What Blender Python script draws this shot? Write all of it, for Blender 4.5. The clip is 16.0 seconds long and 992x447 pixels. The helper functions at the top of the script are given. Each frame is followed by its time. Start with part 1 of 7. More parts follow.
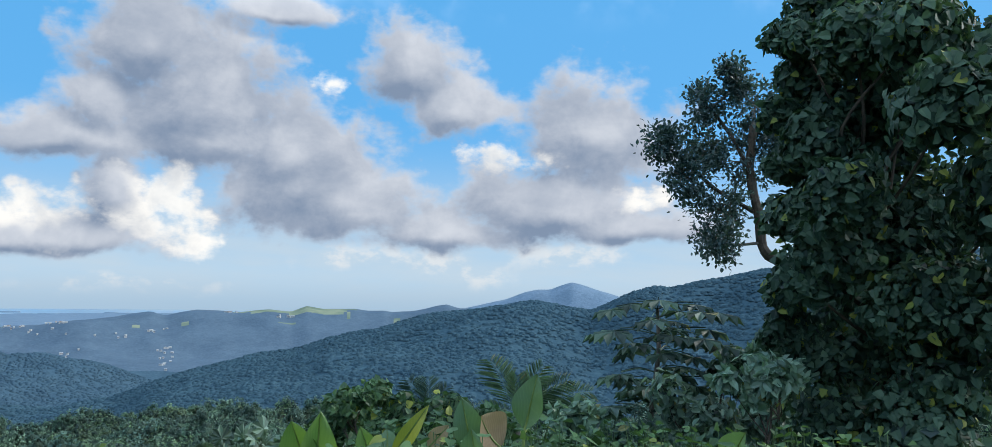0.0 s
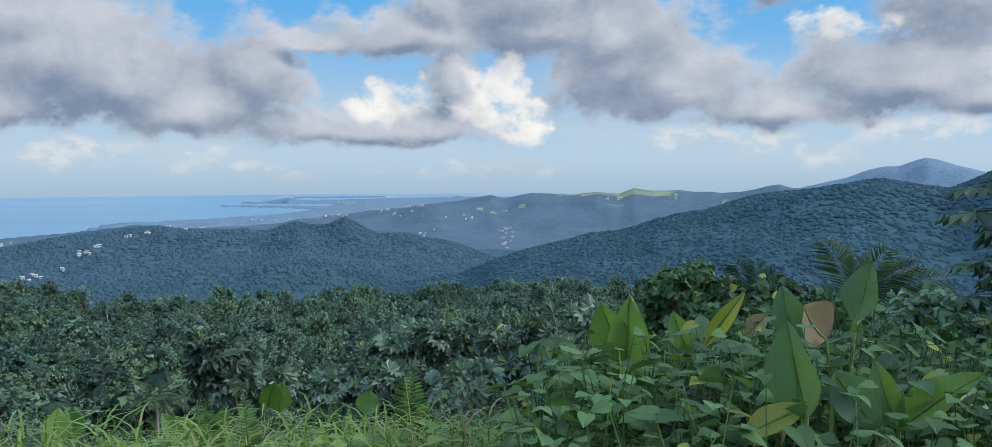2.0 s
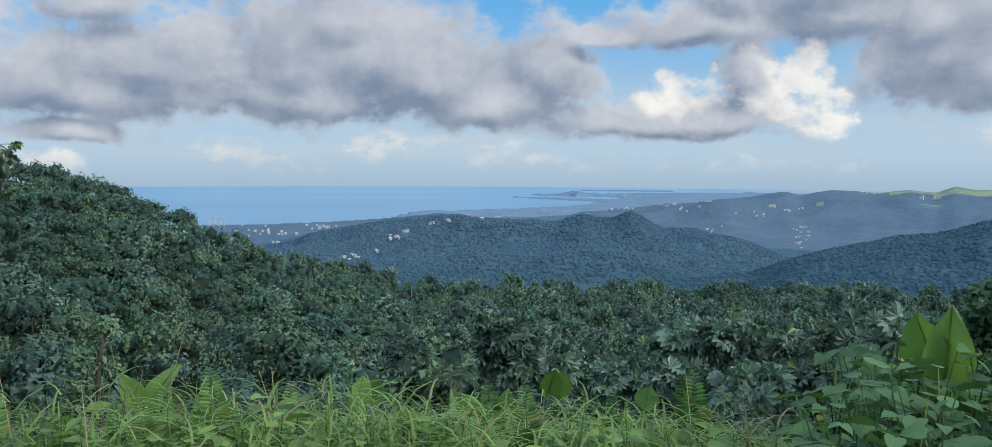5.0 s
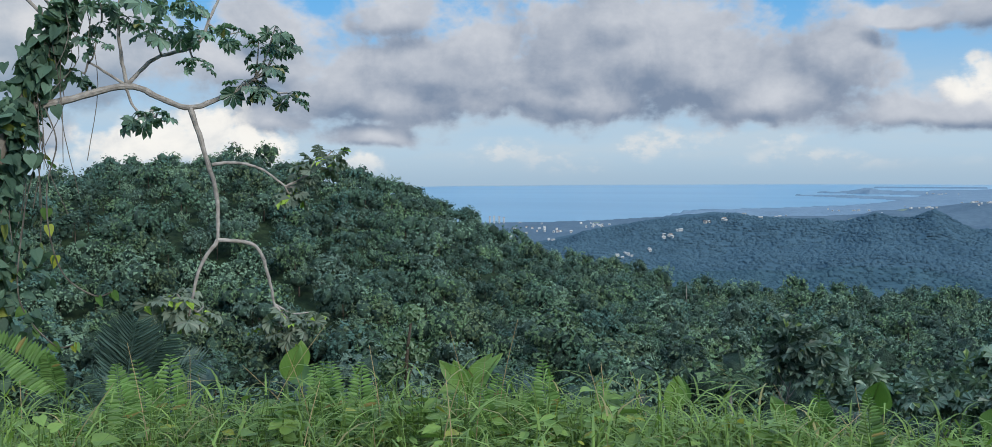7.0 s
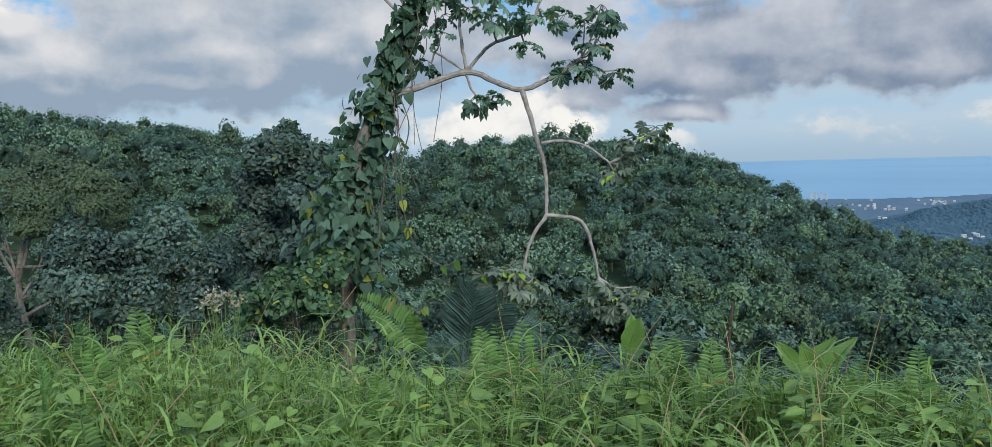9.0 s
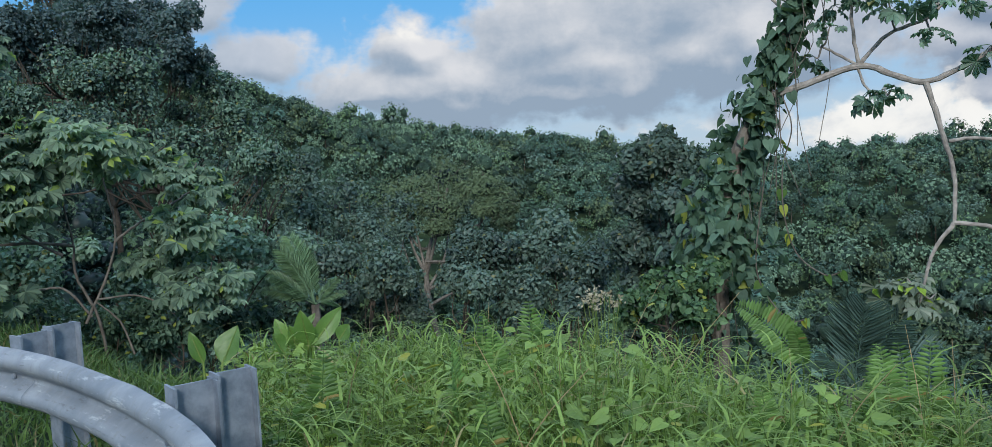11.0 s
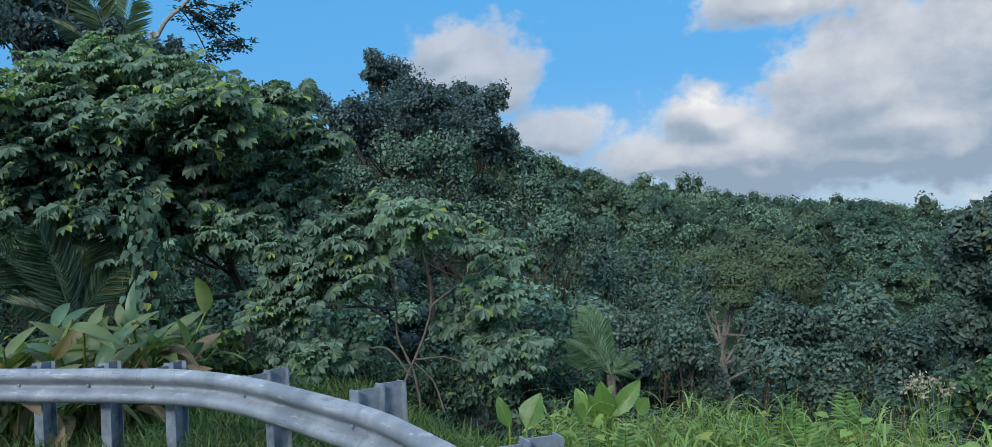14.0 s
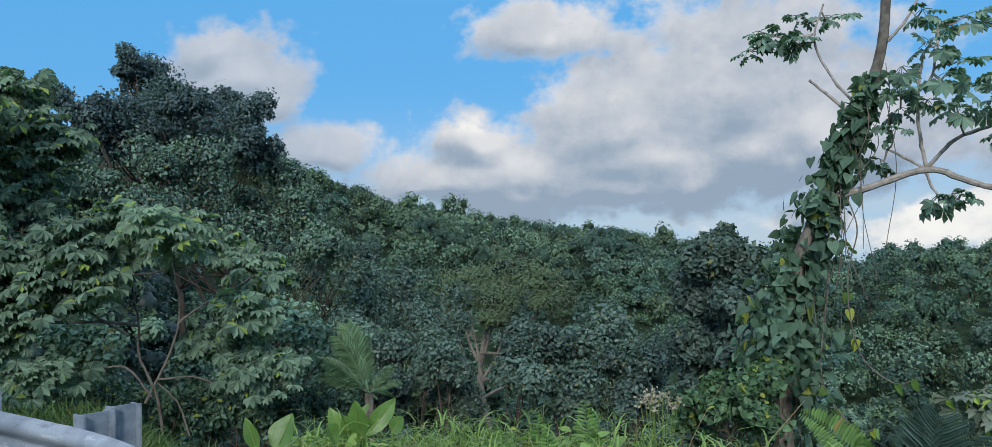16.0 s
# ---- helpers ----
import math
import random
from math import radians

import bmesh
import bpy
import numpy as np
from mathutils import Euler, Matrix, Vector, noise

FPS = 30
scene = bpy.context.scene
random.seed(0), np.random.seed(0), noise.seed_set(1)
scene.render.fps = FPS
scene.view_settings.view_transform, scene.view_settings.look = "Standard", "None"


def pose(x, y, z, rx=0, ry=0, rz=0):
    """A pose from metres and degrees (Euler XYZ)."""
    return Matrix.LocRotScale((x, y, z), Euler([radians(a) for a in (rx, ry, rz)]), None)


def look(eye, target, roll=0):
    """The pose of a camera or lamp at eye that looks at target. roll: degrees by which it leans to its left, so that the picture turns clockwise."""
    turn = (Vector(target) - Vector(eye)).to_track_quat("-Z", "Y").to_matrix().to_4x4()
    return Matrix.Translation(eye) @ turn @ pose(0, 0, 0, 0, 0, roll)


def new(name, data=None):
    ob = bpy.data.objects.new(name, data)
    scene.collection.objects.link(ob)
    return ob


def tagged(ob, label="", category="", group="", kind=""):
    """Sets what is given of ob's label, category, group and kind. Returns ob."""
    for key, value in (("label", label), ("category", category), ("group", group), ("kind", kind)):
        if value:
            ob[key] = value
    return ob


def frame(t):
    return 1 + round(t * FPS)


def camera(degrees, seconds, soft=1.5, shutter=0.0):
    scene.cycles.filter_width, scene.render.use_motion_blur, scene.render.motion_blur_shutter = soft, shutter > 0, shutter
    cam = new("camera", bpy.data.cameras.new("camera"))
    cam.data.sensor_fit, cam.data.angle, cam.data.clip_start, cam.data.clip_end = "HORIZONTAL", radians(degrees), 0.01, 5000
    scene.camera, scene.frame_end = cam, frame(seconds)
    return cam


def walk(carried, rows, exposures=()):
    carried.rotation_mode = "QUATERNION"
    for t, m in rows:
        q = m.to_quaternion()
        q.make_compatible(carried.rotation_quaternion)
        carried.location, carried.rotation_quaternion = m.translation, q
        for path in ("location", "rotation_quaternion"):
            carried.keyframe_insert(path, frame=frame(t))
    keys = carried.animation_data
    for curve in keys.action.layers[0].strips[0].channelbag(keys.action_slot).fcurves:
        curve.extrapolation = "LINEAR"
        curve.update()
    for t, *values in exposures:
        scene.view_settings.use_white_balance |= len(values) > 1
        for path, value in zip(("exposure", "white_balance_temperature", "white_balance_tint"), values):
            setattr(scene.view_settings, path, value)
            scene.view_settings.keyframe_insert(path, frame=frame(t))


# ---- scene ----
cam = camera(60.77, 16.0, soft=0.5)
# seconds, x, y, z, heading clockwise from +Y, pitch, lean (degrees)
PATH = [
    (0.0, 0.123, -0.025, 1.581, 35.00, 4.55, 1.20),
    (0.5, 0.176, 0.007, 1.570, 29.28, 3.99, 1.67),
    (1.0, 0.207, 0.071, 1.564, 27.28, 3.58, 1.66),
    (1.5, 0.231, 0.093, 1.563, 21.90, -1.74, 0.70),
    (2.0, 0.294, 0.107, 1.581, 13.30, -3.65, -0.11),
    (2.5, 0.359, 0.130, 1.584, 8.81, -3.69, -0.47),
    (3.0, 0.375, 0.146, 1.585, 6.34, -4.22, -0.44),
    (3.2, 0.368, 0.139, 1.592, 5.20, -4.27, -0.26),
    (5.3, 0.282, 0.226, 1.555, -8.47, -4.02, 0.20),
    (5.5, 0.256, 0.219, 1.563, -10.48, -3.97, 0.05),
    (6.0, 0.189, 0.158, 1.574, -16.80, -3.91, -0.46),
    (6.5, 0.089, 0.145, 1.559, -20.85, -3.90, -0.60),
    (7.0, 0.037, 0.094, 1.571, -24.28, -4.18, -0.56),
    (7.5, -0.053, 0.072, 1.572, -29.23, -4.89, -0.69),
    (8.0, -0.102, 0.038, 1.568, -32.19, -4.95, -0.66),
    (8.5, -0.142, 0.006, 1.552, -35.33, -5.04, -0.75),
    (9.0, -0.161, -0.019, 1.554, -45.18, -5.26, -2.04),
    (9.5, -0.155, -0.041, 1.553, -53.46, -5.79, -3.00),
    (9.7, -0.146, -0.046, 1.546, -56.00, -5.90, -3.28),
    (11.8, -0.267, -0.070, 1.554, -78.60, -1.06, -2.74),
    (12.0, -0.230, -0.083, 1.567, -80.94, -0.30, -2.84),
    (12.5, -0.196, -0.097, 1.572, -85.95, 0.62, -3.11),
    (13.0, -0.184, -0.106, 1.577, -88.37, 1.22, -3.22),
    (13.5, -0.172, -0.110, 1.578, -89.13, 1.58, -3.21),
    (14.0, -0.183, -0.115, 1.576, -89.36, 1.89, -2.97),
    (14.5, -0.192, -0.114, 1.576, -88.84, 2.12, -2.59),
    (15.0, -0.212, -0.100, 1.572, -83.79, 2.23, -2.33),
    (15.5, -0.213, -0.082, 1.575, -78.43, 2.33, -1.88),
    (16.0, -0.218, -0.073, 1.573, -73.60, 2.49, -1.32),
]


def aim(x, y, z, az, pitch, lean):
    a, p = radians(az), radians(pitch)
    d = Vector((math.sin(a) * math.cos(p), math.cos(a) * math.cos(p), math.sin(p)))
    e = Vector((x, y, z))
    return look(e, e + d, lean)


# the white balance drifts a little cooler towards the end
walk(cam, [(t, aim(*r)) for t, *r in PATH], [(0.0, 0.14, 6420, 10), (1.0, 0.1, 6430, 10), (3.0, 0.0, 6450, 10), (6.0, 0.0, 6500, 10), (9.5, 0.0, 6500, 10), (12.0, 0.0, 6300, 10), (14.0, 0.0, 6280, 10), (16.0, 0.0, 6400, 10)])

# ---- light ----
SUN_AZ, SUN_EL = 112.0, 26.0


class Nodes:
    """Short ways to add nodes to a tree."""

    def __init__(self, tree):
        self.t = tree
        tree.nodes.clear()

    def n(self, kind, ins=None):
        nd = self.t.nodes.new(kind)
        for k, v in (ins or {}).items():
            self.put(nd.inputs[k], v)
        return nd

    def put(self, socket, v):
        if isinstance(v, bpy.types.NodeSocket):
            self.t.links.new(v, socket)
        else:
            socket.default_value = v

    def math(self, op, a, b=0.0, c=0.0, clamp=False):
        nd = self.n("ShaderNodeMath", {0: a, 1: b, 2: c})
        nd.operation, nd.use_clamp = op, clamp
        return nd.outputs[0]

    def vec(self, op, a, b=(0, 0, 0), c=(0, 0, 0)):
        nd = self.n("ShaderNodeVectorMath", {0: a, 1: b})
        nd.operation = op
        if op == "MULTIPLY_ADD":
            self.put(nd.inputs[2], c)
        return nd.outputs["Value"] if op == "LENGTH" else nd.outputs[0]

    def noise(self, vec, scale, detail=4.0, rough=0.55, dist=0.0):
        nd = self.n("ShaderNodeTexNoise", {"Scale": scale, "Detail": detail, "Roughness": rough, "Distortion": dist})
        if vec is not None:
            self.put(nd.inputs["Vector"], vec)
        return nd

    def step(self, v, a, b, lo=0.0, hi=1.0):
        nd = self.n("ShaderNodeMapRange", {0: v, 1: min(a, b), 2: max(a, b), 3: lo if a < b else hi, 4: hi if a < b else lo})
        nd.interpolation_type = "SMOOTHSTEP"
        return nd.outputs[0]

    def mix(self, f, a, b, mode="MIX"):
        nd = self.n("ShaderNodeMix")
        nd.data_type, nd.blend_type = "RGBA", mode
        for i, v in ((0, f), (6, a), (7, b)):
            if isinstance(v, bpy.types.NodeSocket):
                self.t.links.new(v, nd.inputs[i])
            else:
                nd.inputs[i].default_value = v if i == 0 else (*v, 1.0)
        return nd.outputs[2]


def make_sky():
    world = bpy.data.worlds.new("sky")
    scene.world = world
    world.use_nodes = True
    g = Nodes(world.node_tree)
    d = g.n("ShaderNodeTexCoord").outputs["Generated"]
    s = g.n("ShaderNodeSeparateXYZ", {0: d})
    az = g.math("MULTIPLY", g.math("ARCTAN2", s.outputs[0], s.outputs[1]), 57.2958)
    el = g.math("MULTIPLY", g.math("ARCSINE", s.outputs[2]), 57.2958)
    p = g.n("ShaderNodeCombineXYZ", {0: az, 1: el, 2: 0.0}).outputs[0]
    big = g.noise(p, 0.16, 3.0, 0.5)
    p1 = g.vec("MULTIPLY_ADD", g.vec("SUBTRACT", big.outputs["Color"], (0.5, 0.5, 0.5)), (3.0, 2.4, 0.0), p)
    fine = g.noise(g.vec("MULTIPLY", p, (0.8, 1.25, 1.0)), 0.42, 9.0, 0.6)
    vor = g.n("ShaderNodeTexVoronoi", {"Vector": p1, "Scale": 0.42, "Detail": 3.0, "Roughness": 0.55})
    vor.feature = "SMOOTH_F1"
    puff = vor.outputs["Distance"]
    lift = (0.5, 1.3, 0.0)
    fine_up = g.noise(g.vec("MULTIPLY", g.vec("ADD", p, lift), (0.8, 1.25, 1.0)), 0.42, 9.0, 0.6)

    def ragged(n):
        return g.math("ADD", g.math("MULTIPLY", g.math("SUBTRACT", n.outputs[0], 0.5), 1.35), g.math("MULTIPLY", g.math("SUBTRACT", 0.42, puff), 0.6))

    rag = ragged(fine)

    def body(blobs, q0, flat=False, swell=1.0):
        acc = None
        for a, e, ra, re in blobs:
            ra, re = ra * swell, re * swell
            q = g.vec("MULTIPLY_ADD", q0, (1 / ra, 1 / re, 0.0), (-a / ra, -e / re, 0.0))
            if flat:  # level bases
                q = g.vec("MAXIMUM", q, g.vec("MULTIPLY", q, (1.0, -1.7, 1.0)))
            ln = g.vec("LENGTH", q)
            acc = ln if acc is None else g.math("SMOOTH_MIN", acc, ln, 0.3)
        return g.math("SUBTRACT", 1.0, acc)

    # heading, elevation and half sizes of the clouds, in degrees
    CLOUD_A = [(15.9, 11.3, 4.3, 5.6), (11.9, 15.2, 3.4, 3.4), (20, 17.7, 3, 1.1), (21.6, 8.4, 3.9, 3.4), (24.6, 5.2, 4.7, 2.4), (6.2, 8.4, 3.4, 1.7), (9.2, 10.8, 2.1, 2.6), (7.7, 2.7, 4.7, 1.4),
               (29, 14.7, 2.8, 2.4), (32.1, 12.3, 2.4, 2.6), (41.2, 10.3, 4.3, 3.6), (39.1, 5.6, 5.6, 2.6), (44.2, 4.4, 4.7, 1.5), (31.4, 3.5, 3.4, 0.9), (-19.3, 6.1, 4.7, 4.3), (-14.5, 6.6, 5.6, 4.1),
               (-10.1, 5.2, 5.2, 3.2), (-5.9, 3.7, 4.7, 1.9), (-2.6, 5.8, 2.4, 3.4), (1.2, 8.2, 3.9, 0.8), (7.9, 8.9, 4.3, 1.5), (3.2, 2.7, 5.6, 1.3), (9.5, 2.6, 2.6, 1.2), (10.4, 5.3, 1.7, 2.4)]
    CLOUD_B = [(15.9, 9, 3.9, 2.1), (21.7, 6.3, 4.7, 3.4), (25.3, 4.6, 3.9, 1.8), (32, 3.8, 3.9, 1.6), (36.8, 5.3, 3.4, 3), (-27.7, 5.7, 7.3, 3.2), (-33.6, 4.5, 2.6, 1.9), (-19.3, 4.4, 6.4, 2.1),
               (-11.8, 5.5, 4.7, 3.4), (-5.5, 4, 5.2, 2.1), (-15.9, 8.8, 3, 1.7), (-2.2, 5.9, 2.1, 3), (3.1, 2.6, 4.7, 1.3), (-30.6, 9.4, 3, 1.7), (-39.2, 8, 2.1, 2.6), (-52.5, 2, 1.9, 1.3),
               (-32.4, 1.8, 3.4, 0.9), (-38.6, 2.8, 2.6, 1.3)]
    CLOUD = CLOUD_A + CLOUD_B
    LIT = [(-63.8, 6.6, 8.6, 3.2), (-56.3, 6.7, 5.6, 3.2), (-71.4, 6, 5.2, 2.4), (-77, 5.1, 4.7, 1.8), (-31, 4.2, 8.6, 2.4), (-39.8, 5.7, 3.9, 1.9), (-58, 10, 8.2, 6), (-65.1, 8.3, 5.6, 4.1),
           (-52.3, 6.7, 6.9, 3.9), (-72.8, 5.4, 7.3, 2.1), (-74.5, 8, 2.6, 1.5), (-70, 14.7, 3.9, 1.9), (-90.3, 12.2, 3.6, 2.6), (-88.8, 10.5, 2.1, 2.1), (-85.3, 7.2, 2.4, 1.5),
           (-91.9, 13.9, 2.1, 1.3), (-72.0, 4.4, 5.6, 2.2), (-66.0, 4.8, 7.0, 2.6), (-78.5, 4.8, 2.4, 1.2), (-60.5, 4.8, 6.0, 2.4)]
    WHITE = [(12.8, 5.1, 3.4, 1.9), (7, 4.1, 2.6, 1.5), (23.7, 13.4, 1.1, 0.9), (35.6, 9.2, 2.6, 1.3), (44.7, 6.4, 1.5, 1.1), (7, 4.3, 2.6, 1.6), (13.4, 5.7, 3, 1.9), (12.1, 3.4, 2.6, 1.2),
             (15.5, 2.8, 1.7, 0.9), (36.7, 8.9, 2.6, 0.9), (-47.7, 1.4, 4.7, 1.9), (-42.9, 1.8, 3.9, 1.7), (-39.4, 1, 3, 1.5), (-33.3, -0.2, 2.6, 0.8), (4.4, 4, 1.7, 1.1), (-44.8, 1.1, 4.7, 1.9),
             (-49, 2, 2.6, 1.3), (-40.7, 1.7, 3.4, 1.7), (-75.1, 8.8, 1.9, 0.9), (-46.1, 1.9, 3.9, 1.6)]
    LOW = [(-13.6, 1, 2.8, 1), (-19.6, -0.1, 3, 0.7), (24.5, 2, 2.6, 0.9), (29.9, 1.7, 3, 1), (33.5, 1, 2.6, 0.8), (24.7, 1.9, 1.9, 0.9), (30.6, 1.6, 3.4, 0.9), (40, 2.4, 4.7, 0.9),
           (11.6, -0.1, 6.4, 0.6), (-13.4, 1, 2.4, 1.1), (-24.4, 0.7, 2.6, 0.9), (-19.3, -0.3, 3.9, 0.7), (-3.2, 0, 5.2, 0.7), (-7, 1.5, 3, 0.6), (-59.1, 2.4, 2.6, 0.6), (-55.2, 1.7, 2.6, 0.7)]
    bm = g.step(g.math("ADD", body(LOW, p1, False, 1.25), g.math("MULTIPLY", rag, 0.9)), -0.3, 0.6, 0.0, 0.8)
    wm = g.step(g.math("ADD", body(WHITE, p1, False, 1.4), g.math("MULTIPLY", rag, 1.5)), -0.2, 0.42)
    both = CLOUD + LIT
    d0 = body(both, p1, True, 1.52)
    gd = g.math("ADD", d0, g.math("MULTIPLY", rag, 0.85))
    gm = g.step(gd, -0.34, 0.2)
    # how much thinner the cloud is a little higher up: bright tops, dim bases
    thin = g.math("SUBTRACT", d0, body(both, g.vec("ADD", p1, lift), True, 1.52))
    thin = g.math("ADD", g.math("MULTIPLY", thin, 1.1), g.math("MULTIPLY", g.math("SUBTRACT", fine.outputs[0], fine_up.outputs[0]), 0.55))
    # clear sky, whiter towards the horizon
    st = g.n("ShaderNodeTexSky")
    st.sky_type, st.sun_disc, st.sun_elevation, st.sun_rotation = "NISHITA", False, radians(SUN_EL), radians(SUN_AZ)
    st.altitude, st.air_density, st.dust_density, st.ozone_density = 300.0, 1.0, 0.6, 2.0
    nish = st.outputs[0]
    blue = g.mix(0.85, g.mix(1.0, nish, (0.12, 0.12, 0.12), "MULTIPLY"), (0.10, 0.42, 0.83))
    clear = g.mix(g.step(el, -1.0, 12.0), (0.47, 0.62, 0.745), blue)
    veil = g.math("MULTIPLY", g.step(g.noise(g.vec("MULTIPLY", p, (0.5, 2.6, 1.0)), 0.22, 5.0).outputs[0], 0.35, 0.7), g.step(el, 9.0, 1.0))
    clear = g.mix(g.math("MULTIPLY", veil, 0.55), clear, (0.53, 0.62, 0.69))
    # cloud bodies: dim bases, bright tops and thin rims; the western ones catch more light
    tone = g.noise(p1, 0.2, 5.0, 0.6).outputs[0]
    west = g.step(az, -30.0, -58.0)
    pale = g.math("ADD", g.step(thin, -0.45, 0.6, 0.0, 0.8), g.step(tone, 0.35, 0.68, -0.1, 0.25))
    pale = g.math("ADD", pale, g.step(gd, 0.3, -0.3, 0.0, 0.45), clamp=True)
    dim = g.mix(west, (0.205, 0.27, 0.38), (0.30, 0.385, 0.49))
    bright = g.mix(west, (0.60, 0.635, 0.695), (0.74, 0.745, 0.765))
    bright = g.mix(g.step(az, -80.0, -85.0), bright, (0.56, 0.61, 0.69))
    pale = g.math("SUBTRACT", pale, g.math("MULTIPLY", west, g.step(el, 7.0, 3.0, 0.0, 0.45)), clamp=True)
    grey = g.mix(pale, dim, bright)
    white = g.mix(g.step(tone, 0.3, 0.6), (0.66, 0.68, 0.70), (0.97, 0.945, 0.89))
    col = g.mix(bm, clear, g.mix(g.step(fine.outputs[0], 0.46, 0.6), (0.50, 0.62, 0.72), (0.72, 0.745, 0.755)))
    col = g.mix(gm, col, grey)
    col = g.mix(g.math("MULTIPLY", wm, g.step(gd, 0.7, 0.1, 0.0, 0.92)), col, white)
    # the rest of the dome, out of view: bright broken cloud added as fill
    fill_cloud = g.math("MULTIPLY", g.step(g.noise(d, 2.6, 6.0).outputs[0], 0.45, 0.59), g.step(el, 17.0, 24.0))
    col = g.mix(fill_cloud, col, (1.85, 1.99, 2.16))
    # haze down to the sea
    col = g.mix(g.step(el, 1.2, -1.9), col, (0.36, 0.50, 0.635))
    bg = g.n("ShaderNodeBackground", {"Color": col, "Strength": 1.0})
    out = g.n("ShaderNodeOutputWorld")
    g.t.links.new(bg.outputs[0], out.inputs[0])


make_sky()
sun = new("sun", bpy.data.lights.new("sun", "SUN"))
sun.data.energy, sun.data.angle, sun.data.color = 2.5, radians(12), (1.0, 0.965, 0.90)
_a, _e = radians(SUN_AZ), radians(SUN_EL)
sun.matrix_world = look((60 * math.sin(_a), 60 * math.cos(_a), 60), (60 * math.sin(_a) - math.sin(_a) * math.cos(_e), 60 * math.cos(_a) - math.cos(_a) * math.cos(_e), 60 - math.sin(_e)))
scene.view_settings.exposure = 0.0

# ---- materials ----
def material(name):
    m = bpy.data.materials.new(name)
    m.use_nodes = True
    return m, Nodes(m.node_tree)


def finish(g, shader):
    out = g.n("ShaderNodeOutputMaterial")
    g.t.links.new(shader, out.inputs[0])


def principled(g, colour, rough=0.6, metal=0.0, spec=0.5, bump=None, strength=0.3, dist=0.02):
    nd = g.n("ShaderNodeBsdfPrincipled", {"Roughness": rough, "Metallic": metal, "Specular IOR Level": spec})
    g.put(nd.inputs["Base Color"], colour if isinstance(colour, bpy.types.NodeSocket) else (*colour, 1))
    if bump is not None:
        b = g.n("ShaderNodeBump", {"Strength": strength, "Distance": dist, "Height": bump})
        g.t.links.new(b.outputs[0], nd.inputs["Normal"])
    return nd.outputs[0]


def leaf_material(name, dark, light, odd=None, rough=0.45, spec=0.4, through_light=0.25, share=0.04, per_thing=0.5, cool=1.45):
    """Foliage: shade varies leaf by leaf and plant by plant, with some old leaves of another colour."""
    m, g = material(name)
    dark, light = ((c[0] * k * 0.95, c[1] * k, c[2] * cool * k) for c, k in ((dark, 0.64), (light, 1.28)))
    isl = g.n("ShaderNodeNewGeometry").outputs["Random Per Island"]
    obr = g.n("ShaderNodeObjectInfo").outputs["Random"]
    co = g.n("ShaderNodeTexCoord").outputs["Object"]
    patch = g.noise(co, 0.35, 3.0).outputs[0]
    grain = g.noise(co, 9.0, 4.0).outputs[0]
    f = g.math("ADD", g.math("MULTIPLY", isl, 0.62), g.math("MULTIPLY", g.step(patch, 0.32, 0.68), 0.38))
    f = g.math("ADD", f, g.math("MULTIPLY", g.math("SUBTRACT", obr, 0.5), per_thing))
    f = g.math("ADD", f, g.math("MULTIPLY", g.math("SUBTRACT", grain, 0.5), 0.4), clamp=True)
    col = g.mix(f, dark, light)
    if odd:
        col = g.mix(g.math("GREATER_THAN", g.math("FRACT", g.math("MULTIPLY", isl, 37.31)), 1.0 - share), col, odd)
    a = principled(g, col, rough, 0.0, spec, grain, 0.15, 0.01)
    tr = g.n("ShaderNodeBsdfTranslucent", {"Color": g.mix(1.0, col, (1.15, 1.25, 0.6), "MULTIPLY")})
    ms = g.n("ShaderNodeMixShader", {0: through_light})
    g.t.links.new(a, ms.inputs[1])
    g.t.links.new(tr.outputs[0], ms.inputs[2])
    finish(g, ms.outputs[0])
    return m


def woods_material(name, dark, light):
    """Foliage of one crown seen from afar: leaves much alike, new growth paler."""
    m, g = material(name)
    isl = g.n("ShaderNodeNewGeometry").outputs["Random Per Island"]
    co = g.n("ShaderNodeTexCoord").outputs["Object"]
    patch = g.noise(co, 0.12, 3.0).outputs[0]
    grain = g.noise(co, 2.6, 6.0, 0.75).outputs[0]
    f = g.math("ADD", g.math("MULTIPLY", isl, 0.26), g.math("MULTIPLY", g.step(patch, 0.32, 0.68), 0.36))
    f = g.math("ADD", f, g.math("MULTIPLY", g.step(grain, 0.35, 0.7), 0.3), clamp=True)
    finish(g, principled(g, g.mix(f, tuple(1.1 * c for c in dark), tuple(k * c for k, c in zip((2.25, 2.2, 2.2), light))), 0.55, 0.0, 0.25, grain, 0.9, 0.45))
    return m


def bark_material(name, dark, light, scale=6.0):
    m, g = material(name)
    co = g.n("ShaderNodeTexCoord").outputs["Object"]
    a = g.noise(co, scale, 6.0, 0.65, 0.4).outputs[0]
    b = g.noise(co, scale * 0.25, 3.0).outputs[0]
    f = g.math("ADD", g.math("MULTIPLY", g.step(a, 0.3, 0.7), 0.6), g.math("MULTIPLY", g.step(b, 0.35, 0.65), 0.4))
    finish(g, principled(g, g.mix(f, dark, light), 0.85, 0.0, 0.2, a, 0.6, 0.03))
    return m


